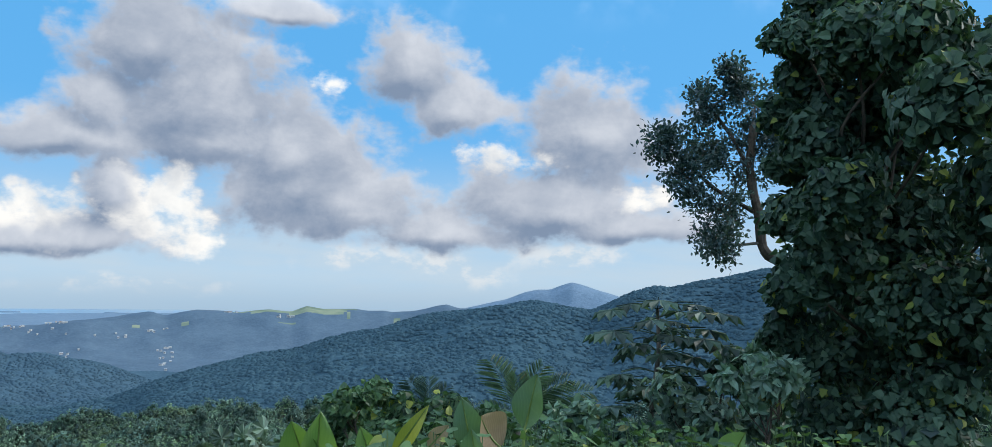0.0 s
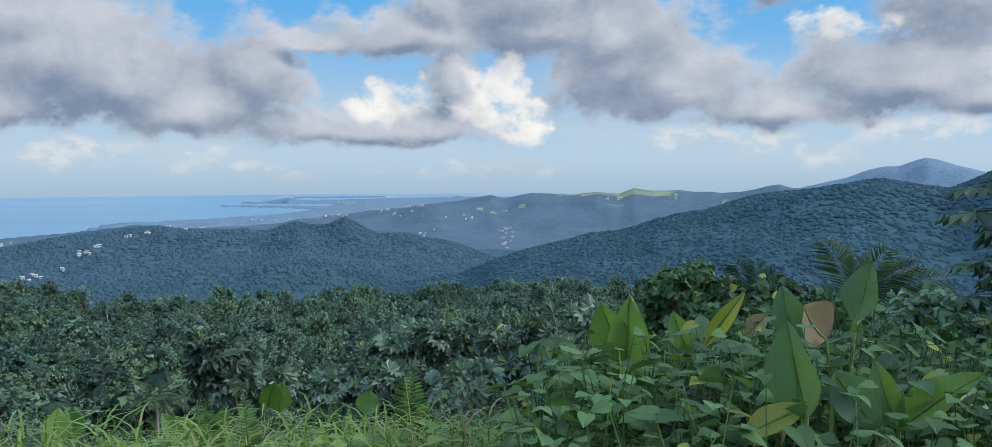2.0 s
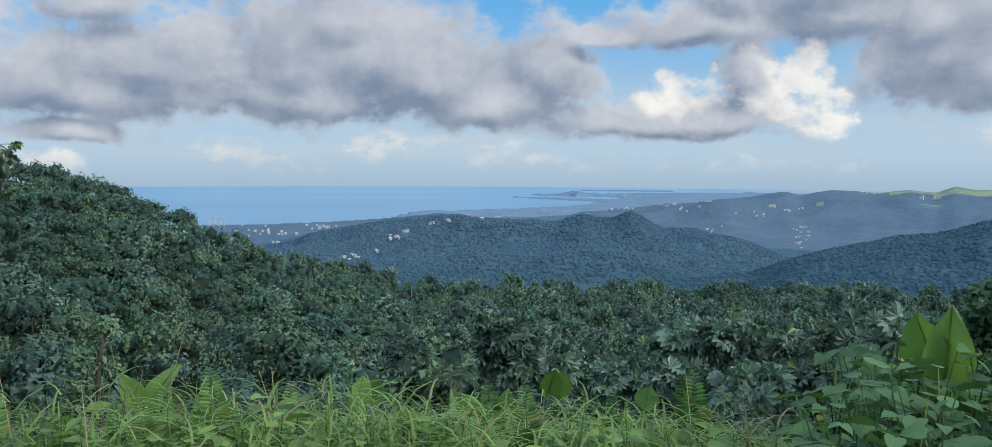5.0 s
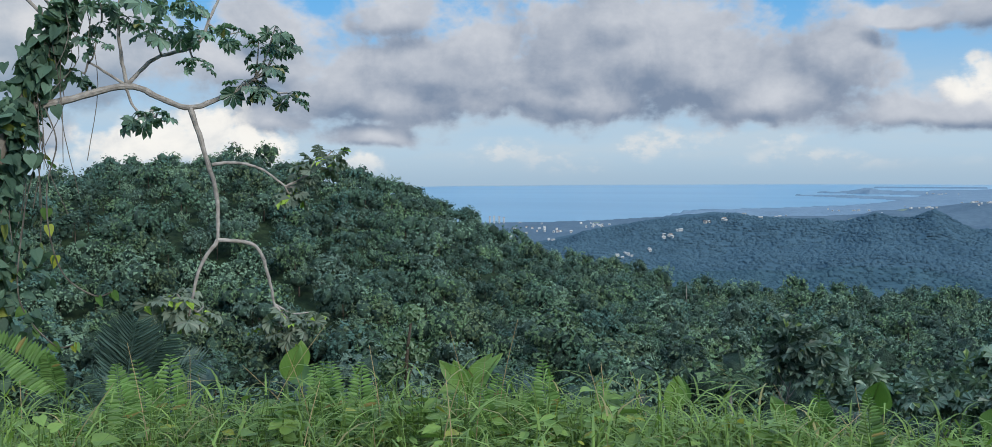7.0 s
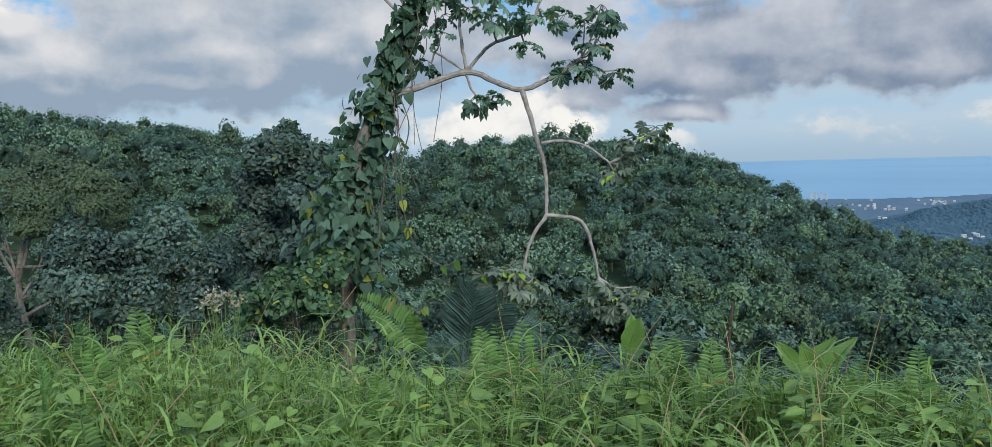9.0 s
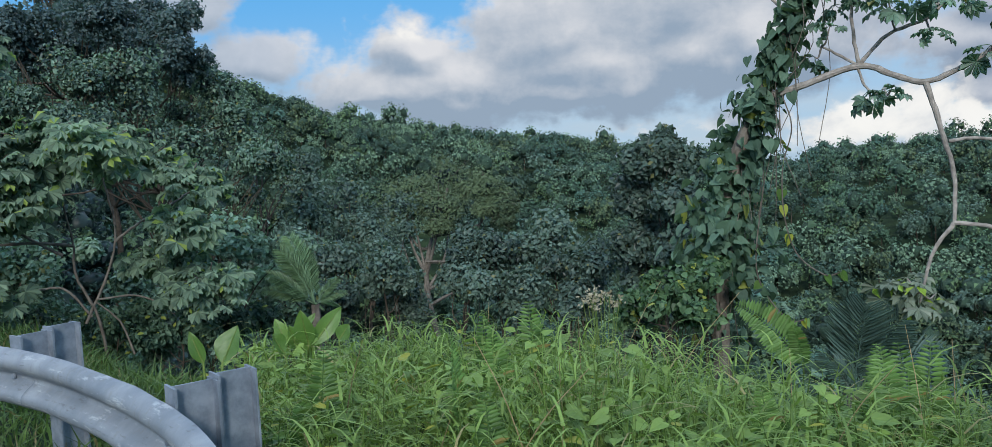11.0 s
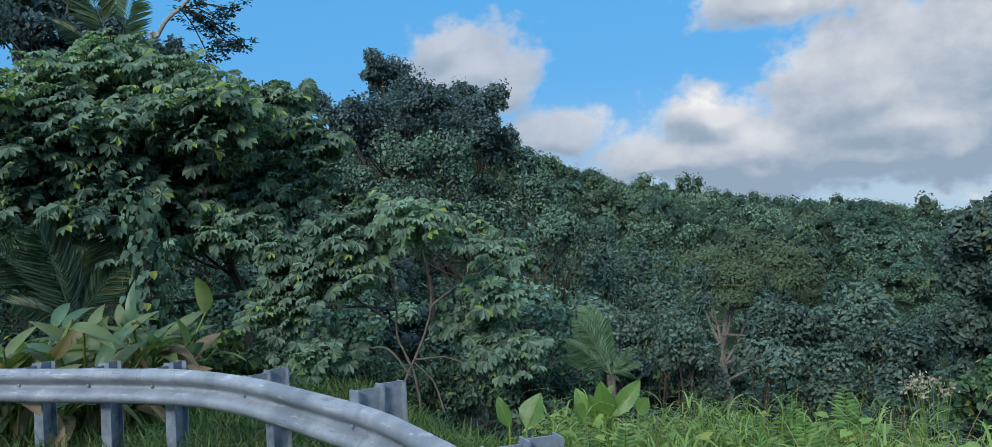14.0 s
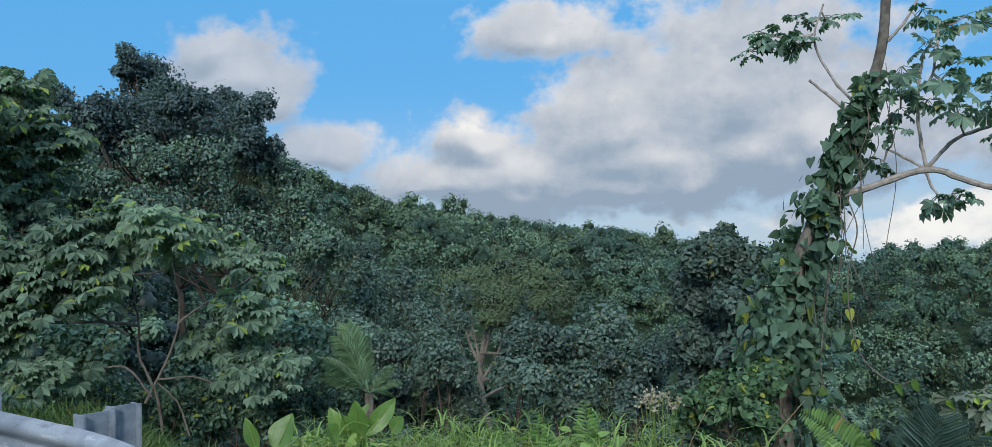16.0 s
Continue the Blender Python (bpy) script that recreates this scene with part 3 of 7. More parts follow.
def ridge_near(az):
    """Elevation of the skyline of the near wooded hills, and how far off it is."""
    return knots(az, (-180, 3, 90), (-130, 8.5, 90), (-110, 8.5, 95), (-95, 8.5, 130), (-88.4, 7.6, 150), (-85.5, 5.95, 160), (-83, 4.9, 165), (-80, 3.75, 170), (-76, 2.95, 175),
                 (-73, 2.45, 175), (-70, 1.95, 175), (-66.3, 1.7, 175), (-64, 1.1, 175), (-61.2, 0.45, 175), (-57, -0.6, 178), (-53, -0.85, 180), (-50.5, -0.9, 182),
                 (-48.5, -0.55, 184), (-46.5, -0.2, 185), (-40, -0.02, 187), (-36, -0.55, 187), (-32.5, -1.4, 187), (-30, -2.05, 187), (-28, -3.25, 188), (-26.3, -4.25, 190),
                 (-24, -5.3, 190), (-22.3, -6.4, 193), (-20, -7.0, 195), (-16.5, -7.45, 200), (-13.8, -8.25, 204), (-11.5, -9.2, 206), (-5, -9.3, 215), (0, -9.3, 218), (4, -8.85, 222), (7, -9.35, 225),
                 (12, -8.9, 230), (17, -8.3, 240), (22, -8.6, 240), (30, -9.0, 200), (60, -8, 150), (75, -6, 120), (180, 3, 90))


def ground_z(az, r):
    az, r = np.broadcast_arrays(np.asarray(az, float), np.asarray(r, float))
    x, y = r * np.sin(np.radians(az)), r * np.cos(np.radians(az))
    left, right = smooth(-az, 82, 100), smooth(az, 14, 34)
    back = smooth(np.abs(az + 15), 112, 140)
    rk = (0, 2.9, 4.5, 7, 12, 20, 35, 60)
    mid = np.interp(r, rk, (0, 0, -0.1, -0.95, -3.4, -8.0, -14, -20))
    lef = np.interp(r, rk, (0, 0, 0.0, -0.03, -0.2, -1.8, -3, 0))
    rig = np.interp(r, rk, (0, 0, 0.0, -0.4, -2.0, -5.5, -12, -19))
    shoulder = smooth(-az, 48, 80)
    mid = mid * (1 - 0.85 * shoulder * (1 - smooth(r, 6.5, 12)))
    z0 = mid * (1 - left - right) + lef * left + rig * right
    el, rf = ridge_near(az)
    zf = EYE + rf * np.tan(np.radians(el)) - 2.2 + smooth(-az, 45, 60)
    z60 = -20 * (1 - left - right) + 0 * left - 19 * right
    rise = z60 + (zf - z60) * smooth(r, 55, 1.06 * rf) ** 0.9
    z = np.where(r < 60, z0, rise)
    # beyond the first hills: valley, ridges, coastal plain
    # skylines of the ridges, heading and elevation: right-hand ridge, middle ridge, far ridge, far peak
    (ee,) = knots(az, (-180, -8), (5, -8), (11, -6.9), (13.4, -5.85), (15.5, -5.2), (18, -4.6), (19.3, -4.25), (21.7, -3.9), (22.9, -3.5), (24, -3.05), (25.7, -2.65), (27.3, -2.35),
                  (29.4, -1.85), (31.1, -1.4), (33.2, -1.02), (34.9, -0.72), (36.5, -0.5), (37.9, -0.39), (39.2, -0.49), (40.5, -0.76), (41.5, -1.0), (42.6, -0.59), (43.4, -0.19), (44.2, 0.21),
                  (45.1, 0.5), (45.9, 0.72), (46.7, 0.63), (48.4, 1.08), (50.4, 1.32), (52.7, 1.92), (60, 2.8), (75, 4), (180, -5))
    (ec,) = knots(az, (-180, -8), (-30, -8), (-26, -6.9), (-22.2, -5.9), (-19.3, -5.15), (-18.4, -4.7), (-16.2, -4.25), (-14.7, -3.98), (-12.5, -3.8), (-10.1, -3.52), (-8.5, -3.5), (-7.3, -3.66),
                  (-5.7, -3.7), (-3.2, -3.67), (-2.6, -3.89), (-1.7, -3.86), (-0.9, -3.62), (0, -3.4), (1, -3.56), (2.1, -3.54), (2.75, -3.24), (3.2, -3.06), (3.8, -3.34), (4.5, -3.69), (5.3, -4.02),
                  (6.6, -4.01), (7.5, -4.1), (8.3, -4.4), (10, -4.75), (11.5, -5.3), (13.4, -5.95), (15.5, -6.86), (18, -7.6), (180, -8))
    (ed,) = knots(az, (-180, -4.6), (-20.5, -4.6), (-19.6, -4.0), (-19, -3.85), (-18.5, -4.05), (-17.5, -4.5), (-3, -4.3), (-0.6, -3.5), (1, -3.1), (2.3, -2.9), (3.6, -2.8), (5.3, -2.52), (7, -2.45), (9.2, -2.12),
                  (10.9, -1.94), (12.2, -1.73), (13, -1.62), (13.9, -1.86), (14.9, -1.61), (15.7, -1.45), (17.4, -1.54), (18.2, -1.62), (20.2, -1.38), (21.6, -1.5), (22.6, -1.13), (23.6, -1.3), (25.7, -1.3),
                  (26.5, -1.42), (27.6, -1.38), (28.2, -1.5), (29.3, -1.38), (30.4, -1.18), (31.1, -0.98), (31.8, -0.88), (32.6, -1.1), (36, -1.2), (60, -1), (180, -2))
    (ep,) = knots(az, (-180, -3.4), (10, -3.2), (30, -2.2), (33, -1.15), (35.8, -0.48), (37.1, 0.02), (37.9, 0.2), (38.8, 0.27), (39.6, 0.58), (40.2, 0.76), (40.9, 0.6), (42.1, 0.2), (43.2, -0.11), (46, -0.9), (180, -2))
    (rc,) = knots(az, (-180, 1500), (-40, 1600), (-25.7, 1965), (-19.7, 1985), (-17.3, 2025), (-13.6, 2140), (-9.7, 2330), (-8.5, 2515), (-4.8, 2620), (-3.2, 2710), (-1.5, 2765), (0.2, 2958), (1.3, 3130), (2.4, 3500), (3.4, 4150), (11, 4400), (180, 4400))
    plain = SEA_Z + 1.0
    lay = [(rf * 1.08, zf), (rf * 1.5 + 40, zf - 22), (520, np.full_like(r, -112.0)), (950, EYE + 950 * np.tan(np.radians(ee)) - 4), (1090, np.full_like(r, -118.0)),
           (1250, EYE + 1250 * np.tan(np.radians(ec)) - 4), (1560, np.full_like(r, -125.0)), (2000, EYE + 2000 * np.tan(np.radians(ed)) - 4),
           (2250, np.full_like(r, -128.0)), (2500, EYE + 2500 * np.tan(np.radians(ep)) - 3), (2800, np.full_like(r, plain)), (5000, np.full_like(r, plain))]
    far = lay[0][1]
    for (ra, za), (rb, zb) in zip(lay, lay[1:]):
        t = np.clip((r - ra) / np.maximum(rb - ra, 1), 0, 1)
        t = t * t * (3 - 2 * t)
        far = np.where(r > ra, za + (zb - za) * t, far)
    z = np.where(r > 1.06 * rf, far, z)
    # spurs and gullies run down the flanks and die out at the crests
    crest = np.exp(-((r - 950) / 55) ** 2) + np.exp(-((r - 1250) / 50) ** 2) + np.exp(-((r - 2000) / 70) ** 2) + np.exp(-((r - 2500) / 90) ** 2)
    spur = fbm(x / 260, y / 260, 3, 3) * 26 + fbm(x / 90, y / 90, 14, 3) * 9
    gully = spur * smooth(r, 330, 620) * np.clip(1 - crest, 0, 1)
    z = z + np.where(r < 1900, gully, gully * 0.3)
    canopy = (fbm(x / 60, y / 60, 21, 2) * 5 + vnoise(x / 9, y / 9, 25) * 0.4) * smooth(r, 260, 420) * (0.55 + 0.45 * (1 - smooth(r, 1300, 1700)))
    z = np.where(r > 1250, np.maximum(z, plain), z) + np.where(z > plain + 1.5, canopy, 0.15 * canopy)
    z = np.where(r > rc, SEA_Z - 8, z)
    # two low headlands off the coast
    spit = (np.abs(r - 3290 + 40 * az) < 40 + 16 * (az + 4.6)) & (az > -4.6 + 0.4 * vnoise(r / 30, az, 4)) & (az < 3)
    cape = (np.abs(r - 3750) < 30 + 32 * (az + 3.5)) & (az > -3.5) & (az < 7)
    isle = (np.abs(r - 4420) < 45) & (az > -0.2) & (az < 6)
    z = np.where(spit, SEA_Z + 3 + 2 * vnoise(az * 4, r / 60, 8), z)
    z = np.where(cape, SEA_Z + 4 + 13 * np.exp(-((az + 0.6) / 0.75) ** 2) + 3 * vnoise(az * 3, r / 60, 8), z)
    z = np.where(isle, SEA_Z + 4, z)
    z = z + fbm(x / 3.0, y / 3.0, 31, 3) * 0.18 * smooth(r, 4, 9) * (1 - smooth(r, 200, 300))
    return z * (1 - back * (r < 60)) if np.ndim(z) else float(z)


def make_ground():
    az = np.concatenate((np.arange(-125, -32, 0.5), np.arange(-32, 58, 0.22), np.arange(58, 72, 0.5), np.arange(72, 235, 3.0)))
    rr = np.concatenate((np.linspace(0.05, 12, 40), np.geomspace(12.5, 60, 24), np.geomspace(63, 330, 40), np.geomspace(336, 2560, 160), np.linspace(2600, 4300, 44), (4380, 4460, 4500, 4700, 4900)))
    A, R = np.meshgrid(az, rr)
    Z = ground_z(A, R)
    V = np.stack((R * np.sin(np.radians(A)), R * np.cos(np.radians(A)), Z), -1)
    n, m = len(rr), len(az)
    i, j = np.meshgrid(np.arange(n - 1), np.arange(m), indexing="ij")
    k = (j + 1) % m
    F = np.stack((i * m + j, (i + 1) * m + j, (i + 1) * m + k, i * m + k), -1).reshape(-1, 4)
    geo = Geo()
    geo.v.append(V.reshape(-1, 3))
    geo.n = n * m
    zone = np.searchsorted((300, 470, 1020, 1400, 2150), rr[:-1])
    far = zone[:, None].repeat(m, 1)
    # sunlit patch of the far ridge, painted as a paler yellow-green area
    sunlit_patch = np.exp(-((A - 21.3) / 3.6) ** 2 - ((R - 1965) / 62) ** 2) + 0.9 * fbm(A / 1.1, R / 26, 61, 3)
    far = np.where((sunlit_patch[:-1] > 0.42) & (R[:-1] > 1800) & (R[:-1] < 2060), 6, far).ravel()
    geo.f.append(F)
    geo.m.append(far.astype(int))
    ob = part("ground", geo, [M_GROUND] + M_FAR + [M_SUNLIT_PATCH], smooth=True)
    tagged(ob, "hilly wooded land falling from a grassy roadside to a hazy blue coast", "ground", kind="structure")


make_ground()


def make_water():
    geo = Geo()
    az = np.radians(np.arange(0, 360, 2.0))
    rr = np.array((1300.0, 2500.0, 4960.0))
    v = np.array([(r * math.sin(a), r * math.cos(a), SEA_Z) for r in rr for a in az])
    m = len(az)
    geo.add(v, [(i * m + j, (i + 1) * m + j, (i + 1) * m + (j + 1) % m, i * m + (j + 1) % m) for i in range(2) for j in range(m)])
    tagged(part("water", geo, M_SEA), "calm blue sea reaching to a hazy horizon", "sea", kind="structure")


make_water()

# ---- trees of the hillsides ----
def tree_geo(height, spread, lobes, leaves, size, flat=0.8, shape=None, lower=-0.35, core=True, bare=False):
    """Trunk with limbs, and a crown of leafy clumps at the limbs' ends. Foot at the origin."""
    shape = shape or shape_card()
    wood, crown = Geo(), Geo()
    lean = rng.normal(size=2) * 0.05 * height
    fork = np.array((lean[0] * 0.5, lean[1] * 0.5, height * rng.uniform(0.2, 0.3)))
    r0 = 0.022 * height + 0.03
    tube(wood, bend([(0, 0, -0.6), fork * (0.5, 0.5, 0.5) + (0.03 * height, 0, 0), fork], 4), np.linspace(r0, r0 * 0.65, 9), 6)
    for k in range(lobes):
        a = 2 * math.pi * (k + rng.random()) / lobes
        d = spread * (0.1 if k == 0 else rng.uniform(0.42, 0.68))
        rad = spread * (0.55 if k == 0 else rng.uniform(0.32, 0.5))
        c = np.array((lean[0] + d * math.cos(a), lean[1] + d * math.sin(a), height - rad * flat - (0 if k == 0 else height * rng.uniform(0.05, 0.5))))
        if not bare:
            tube(wood, bend([fork, (fork + c) / 2 + (0, 0, -0.05 * height), c], 3), np.linspace(r0 * 0.5, r0 * 0.12, 7), 5)
        p, dr = lobe_points(leaves // lobes, c, rad, flat, lower)
        q = unit(tangent(dr) + dr * rng.uniform(-0.15, 0.45, (len(dr), 1)) + (0, 0, -0.1))
        scatter(crown, shape, p, q, unit(dr * 1.1 + (0, 0, 0.25) + rng.normal(size=dr.shape) * 0.22), size * rng.uniform(0.6, 1.25, len(p)))
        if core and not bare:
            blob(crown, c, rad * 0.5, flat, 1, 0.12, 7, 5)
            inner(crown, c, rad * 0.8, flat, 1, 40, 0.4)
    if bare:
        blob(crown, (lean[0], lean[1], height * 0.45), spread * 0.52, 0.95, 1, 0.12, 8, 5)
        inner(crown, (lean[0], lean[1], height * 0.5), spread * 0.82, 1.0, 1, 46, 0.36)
    return wood, crown


def lumpy_tree(height, spread, lobes, leaves, size, flat=0.8):
    """A tree of the far slopes: a short trunk under a crown of leafy lumps. Foot at the origin."""
    wood, crown = Geo(), Geo()
    tube(wood, [(0, 0, -0.6), (0.05, 0.03, height * 0.3), (0, 0, height * 0.6)], np.linspace(0.12, 0.06, 3), 4)
    lean = rng.normal(size=2) * 0.05 * height
    for k in range(lobes):
        a = 2 * math.pi * (k + rng.random()) / lobes
        d = spread * (0.08 if k == 0 else rng.uniform(0.4, 0.72))
        rad = spread * (0.5 if k == 0 else rng.uniform(0.28, 0.46))
        c = np.array((lean[0] + d * math.cos(a), lean[1] + d * math.sin(a), height - rad * flat - (0 if k == 0 else height * rng.uniform(0.05, 0.45))))
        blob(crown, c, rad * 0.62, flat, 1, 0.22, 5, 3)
        p, dr = lobe_points(leaves // lobes, c, rad * 1.1, flat, -0.6)
        along = unit(tangent(dr) + dr * rng.uniform(-0.1, 0.7, (len(dr), 1)))
        scatter(crown, shape_tip(0.5), p, along, unit(dr + (0, 0, 0.45) + rng.normal(size=dr.shape) * 0.45), size * rng.uniform(0.45, 1.2, len(p)))
    return wood, crown


def palm_frond(geo, base, out, length, droop, leaflets=22, width=0.2, mat=0, face=(0, 0, 0), thin=0.05):
    """One feather frond: an arching midrib with hanging leaflets on both sides."""
    out = unit(np.asarray(out, float))
    t = np.linspace(0, 1, 9)
    rib = np.asarray(base) + out * (length * t)[:, None] + np.array((0, 0, -1.0)) * (droop * length * t ** 2.2)[:, None]
    tube(geo, rib, np.linspace(0.018, 0.004, 9) * length / 2, 4, mat)
    u = np.linspace(0.16, 0.99, leaflets)
    pos = np.stack([np.interp(u, t, rib[:, k]) for k in range(3)], -1)
    d = unit(np.gradient(pos, axis=0))
    side = unit(np.cross(d, np.array((0, 0, 1.0)) + np.asarray(face)))
    up = np.cross(side, d)
    ln = width * length * (0.35 + 0.95 * np.sin(np.pi * (0.12 + 0.8 * u)))
    for s in (-1, 1):
        v = d * 0.8 + side * s + rng.normal(size=d.shape) * 0.06 + (0, 0, 0.05)
        scatter(geo, shape_leaf(thin, 0.012, 0.2), pos, v, up, ln, mat)


def palm_geo(height, fronds, length, lift=0.8):
    wood, crown = Geo(), Geo()
    tube(wood, bend([(0, 0, -0.5), (0.15, 0.05, height * 0.5), (0.1, 0, height)], 4), np.linspace(0.14, 0.09, 9), 7)
    for k in range(fronds):
        a = 2.4 * k + rng.random() * 0.4
        e = rng.uniform(-0.1, 1.0) * lift + (0.6 if k < 3 else 0)
        palm_frond(crown, (0.1, 0, height), (math.cos(a), math.sin(a), e), length * rng.uniform(0.8, 1.1), rng.uniform(0.35, 0.75), 18)
    return wood, crown


SPECIES = [
    # height, spread, clumps, leaves near, leaf size, flatness, foliage, words
    (5.2, 3.0, 9, 1500, 0.16, 1.0, M_WOODS[0], "broad-crowned rainforest tree with mid-green leaves on the slope"),
    (4.6, 2.7, 8, 1400, 0.15, 1.05, M_WOODS[2], "dark green dense rainforest tree on the slope"),
    (4.8, 3.2, 10, 1500, 0.16, 0.75, M_WOODS[3], "spreading bluish-green tree in the valley forest"),
    (4.3, 2.5, 8, 1350, 0.15, 1.0, M_WOODS[1], "yellowish-green young tree in the valley forest"),
    (6.0, 2.5, 9, 1500, 0.16, 1.1, M_WOODS[6], "tall narrow green rainforest tree on the slope"),
    (5.4, 2.8, 9, 200, 0.50, 0.8, M_CECROPIA, "pale trumpet tree with large palmate leaves on the slope"),
]


# how often each tone of the canopy comes, in two kinds of stand
WOODS_MIX = [(0.20, 0.15, 0.16, 0.16, 0.06, 0.08, 0.09, 0.10), (0.17, 0.23, 0.08, 0.10, 0.12, 0.15, 0.05, 0.10)]


def hillside():
    near_protos, far_protos = [], []
    for h, s, k, n, z, fl, mat, words in SPECIES:
        shp = shape_palmate(7) if mat is M_CECROPIA else shape_tip(0.46)
        v = []
        for _ in range(2):
            w, c = tree_geo(h, s, k, n, z, fl, shp, -0.75)
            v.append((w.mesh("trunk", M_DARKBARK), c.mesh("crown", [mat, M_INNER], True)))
        near_protos.append(v)
        odd = mat is M_CECROPIA
        if not odd:
            far_protos.append([lumpy_tree(h, s * 1.08, 8, m, zz, fl) for m, zz in ((470, 0.4), (470, 0.4), (300, 0.48), (300, 0.48))])
            continue
        far_protos.append([tree_geo(h, s * 0.8, k if odd else 6, n, z, fl, shape_palmate(5) if odd else shape_card(0.46), -0.75, bare=True) for n, z in (((520, z * 1.3) if not odd else (60, z * 1.4)), ((520, z * 1.3) if not odd else (60, z * 1.4)), ((150, z * 2.2) if not odd else (36, z * 1.7)), ((150, z * 2.2) if not odd else (36, z * 1.7)))])
    w, c = palm_geo(6.0, 15, 2.6)
    palm = (w.mesh("trunk", M_PALEBARK), c.mesh("crown", M_FROND))
    woods, woods_wood = Geo(), Geo()
    made = 0
    crest = np.full(2000, -60.0)  # highest canopy so far, by tenths of a degree of heading
    r = 19.0
    while r < 262:
        gap = 4.2 + 0.5 * float(smooth(r, 50, 100))
        step = math.degrees(gap / r)
        az = -118 + rng.random() * step
        ring = []
        while az < 72:
            a, q = az + rng.normal() * step * 0.25, r + rng.normal() * gap * 0.25
            az += step
            el, rf = (float(u) for u in ridge_near(a))
            if q > rf * 1.12 or q < 18.5 or (-64 < a < 12 and q < 31):
                continue
            if a < -84 and q < 34 or a > 34 and q < 22:
                continue
            z = float(ground_z(a, q))
            p = at(a, q, z)
            patch = float(fbm(np.array(p[0] / 22), np.array(p[1] / 22), 5, 2))
            kind = int(np.clip((patch + 0.5) * 5 + rng.normal() * 2.2, 0, 4.99))
            if rng.random() < (0.05 if q < 90 else 0.07):
                kind = 5
            cap = (0.5 + 0.5 * smooth(q, 20, 45)) if a > -84 else 0.9
            k = float(cap) * (rng.uniform(0.6, 1.2) if rng.random() < 0.93 else 1.45) * float(1 - 0.2 * smooth(q, 70, 120))
            if q > 0.86 * rf:
                p[2] -= 1.4 * k * float(smooth(-a, 45, 60))
            top = math.degrees(math.atan2(z + 5.8 * k - EYE, q))
            half = max(int(10 * math.degrees(3.0 * k / q)), 1)
            i = int((a + 125) * 10)
            hidden = crest[max(i - half, 0):i + half].min() > top + 0.7
            ring.append((max(i - half // 2, 0), i + half // 2 + 1, math.degrees(math.atan2(z + 3.6 * k - EYE, q))))
            if hidden:
                continue
            if q < 80 and made < 230 and rng.random() < 0.8:
                made += 1
                if rng.random() < 0.03:
                    meshes, words, cat = palm, "feather palm rising out of the valley forest", "palm"
                else:
                    meshes, words, cat = near_protos[kind][rng.integers(2)], SPECIES[kind][7], "tree"
                t = thing("palm" if cat == "palm" else "tree", p, words, cat, "hillside trees")
                t.rotation_euler = (0, 0, rng.random() * 6.28)
                t.scale = (k * rng.uniform(0.9, 1.15), k, k * rng.uniform(0.9, 1.1))
                for nm, me in zip(("trunk", "crown"), meshes):
                    new(nm, me).parent = t
            else:
                wd, cr = far_protos[kind][rng.integers(2) + (2 if q > 125 else 0)]
                turn, sz = rng.random() * 6.28, (k, k, k * rng.uniform(0.85, 1.15))
                tone = 5 if kind == 5 else int(rng.choice(8, p=WOODS_MIX[int(patch > 0.0)]))
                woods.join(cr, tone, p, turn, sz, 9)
                woods_wood.join(wd, 8, p, turn, sz)
        for i, j, e in ring:
            crest[i:j] = np.maximum(crest[i:j], e)
        r += gap * 0.88
    woods.v += woods_wood.v
    woods.f += [f + woods.n for f in woods_wood.f]
    woods.m += woods_wood.m
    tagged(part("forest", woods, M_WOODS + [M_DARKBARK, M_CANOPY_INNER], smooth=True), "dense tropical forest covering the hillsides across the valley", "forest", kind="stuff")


hillside()


def lone_palm(az, r, height):
    foot = at(az, r, float(ground_z(az, r)))
    t = thing("palm", foot, "lone feather palm standing above the forest canopy", "palm")
    wood, crown = palm_geo(height, 15, height * 0.32)
    part("trunk", wood, M_PALEBARK, t)
    part("crown", crown, M_DARKFROND, t)


lone_palm(-11.55, 196.0, 6.6)


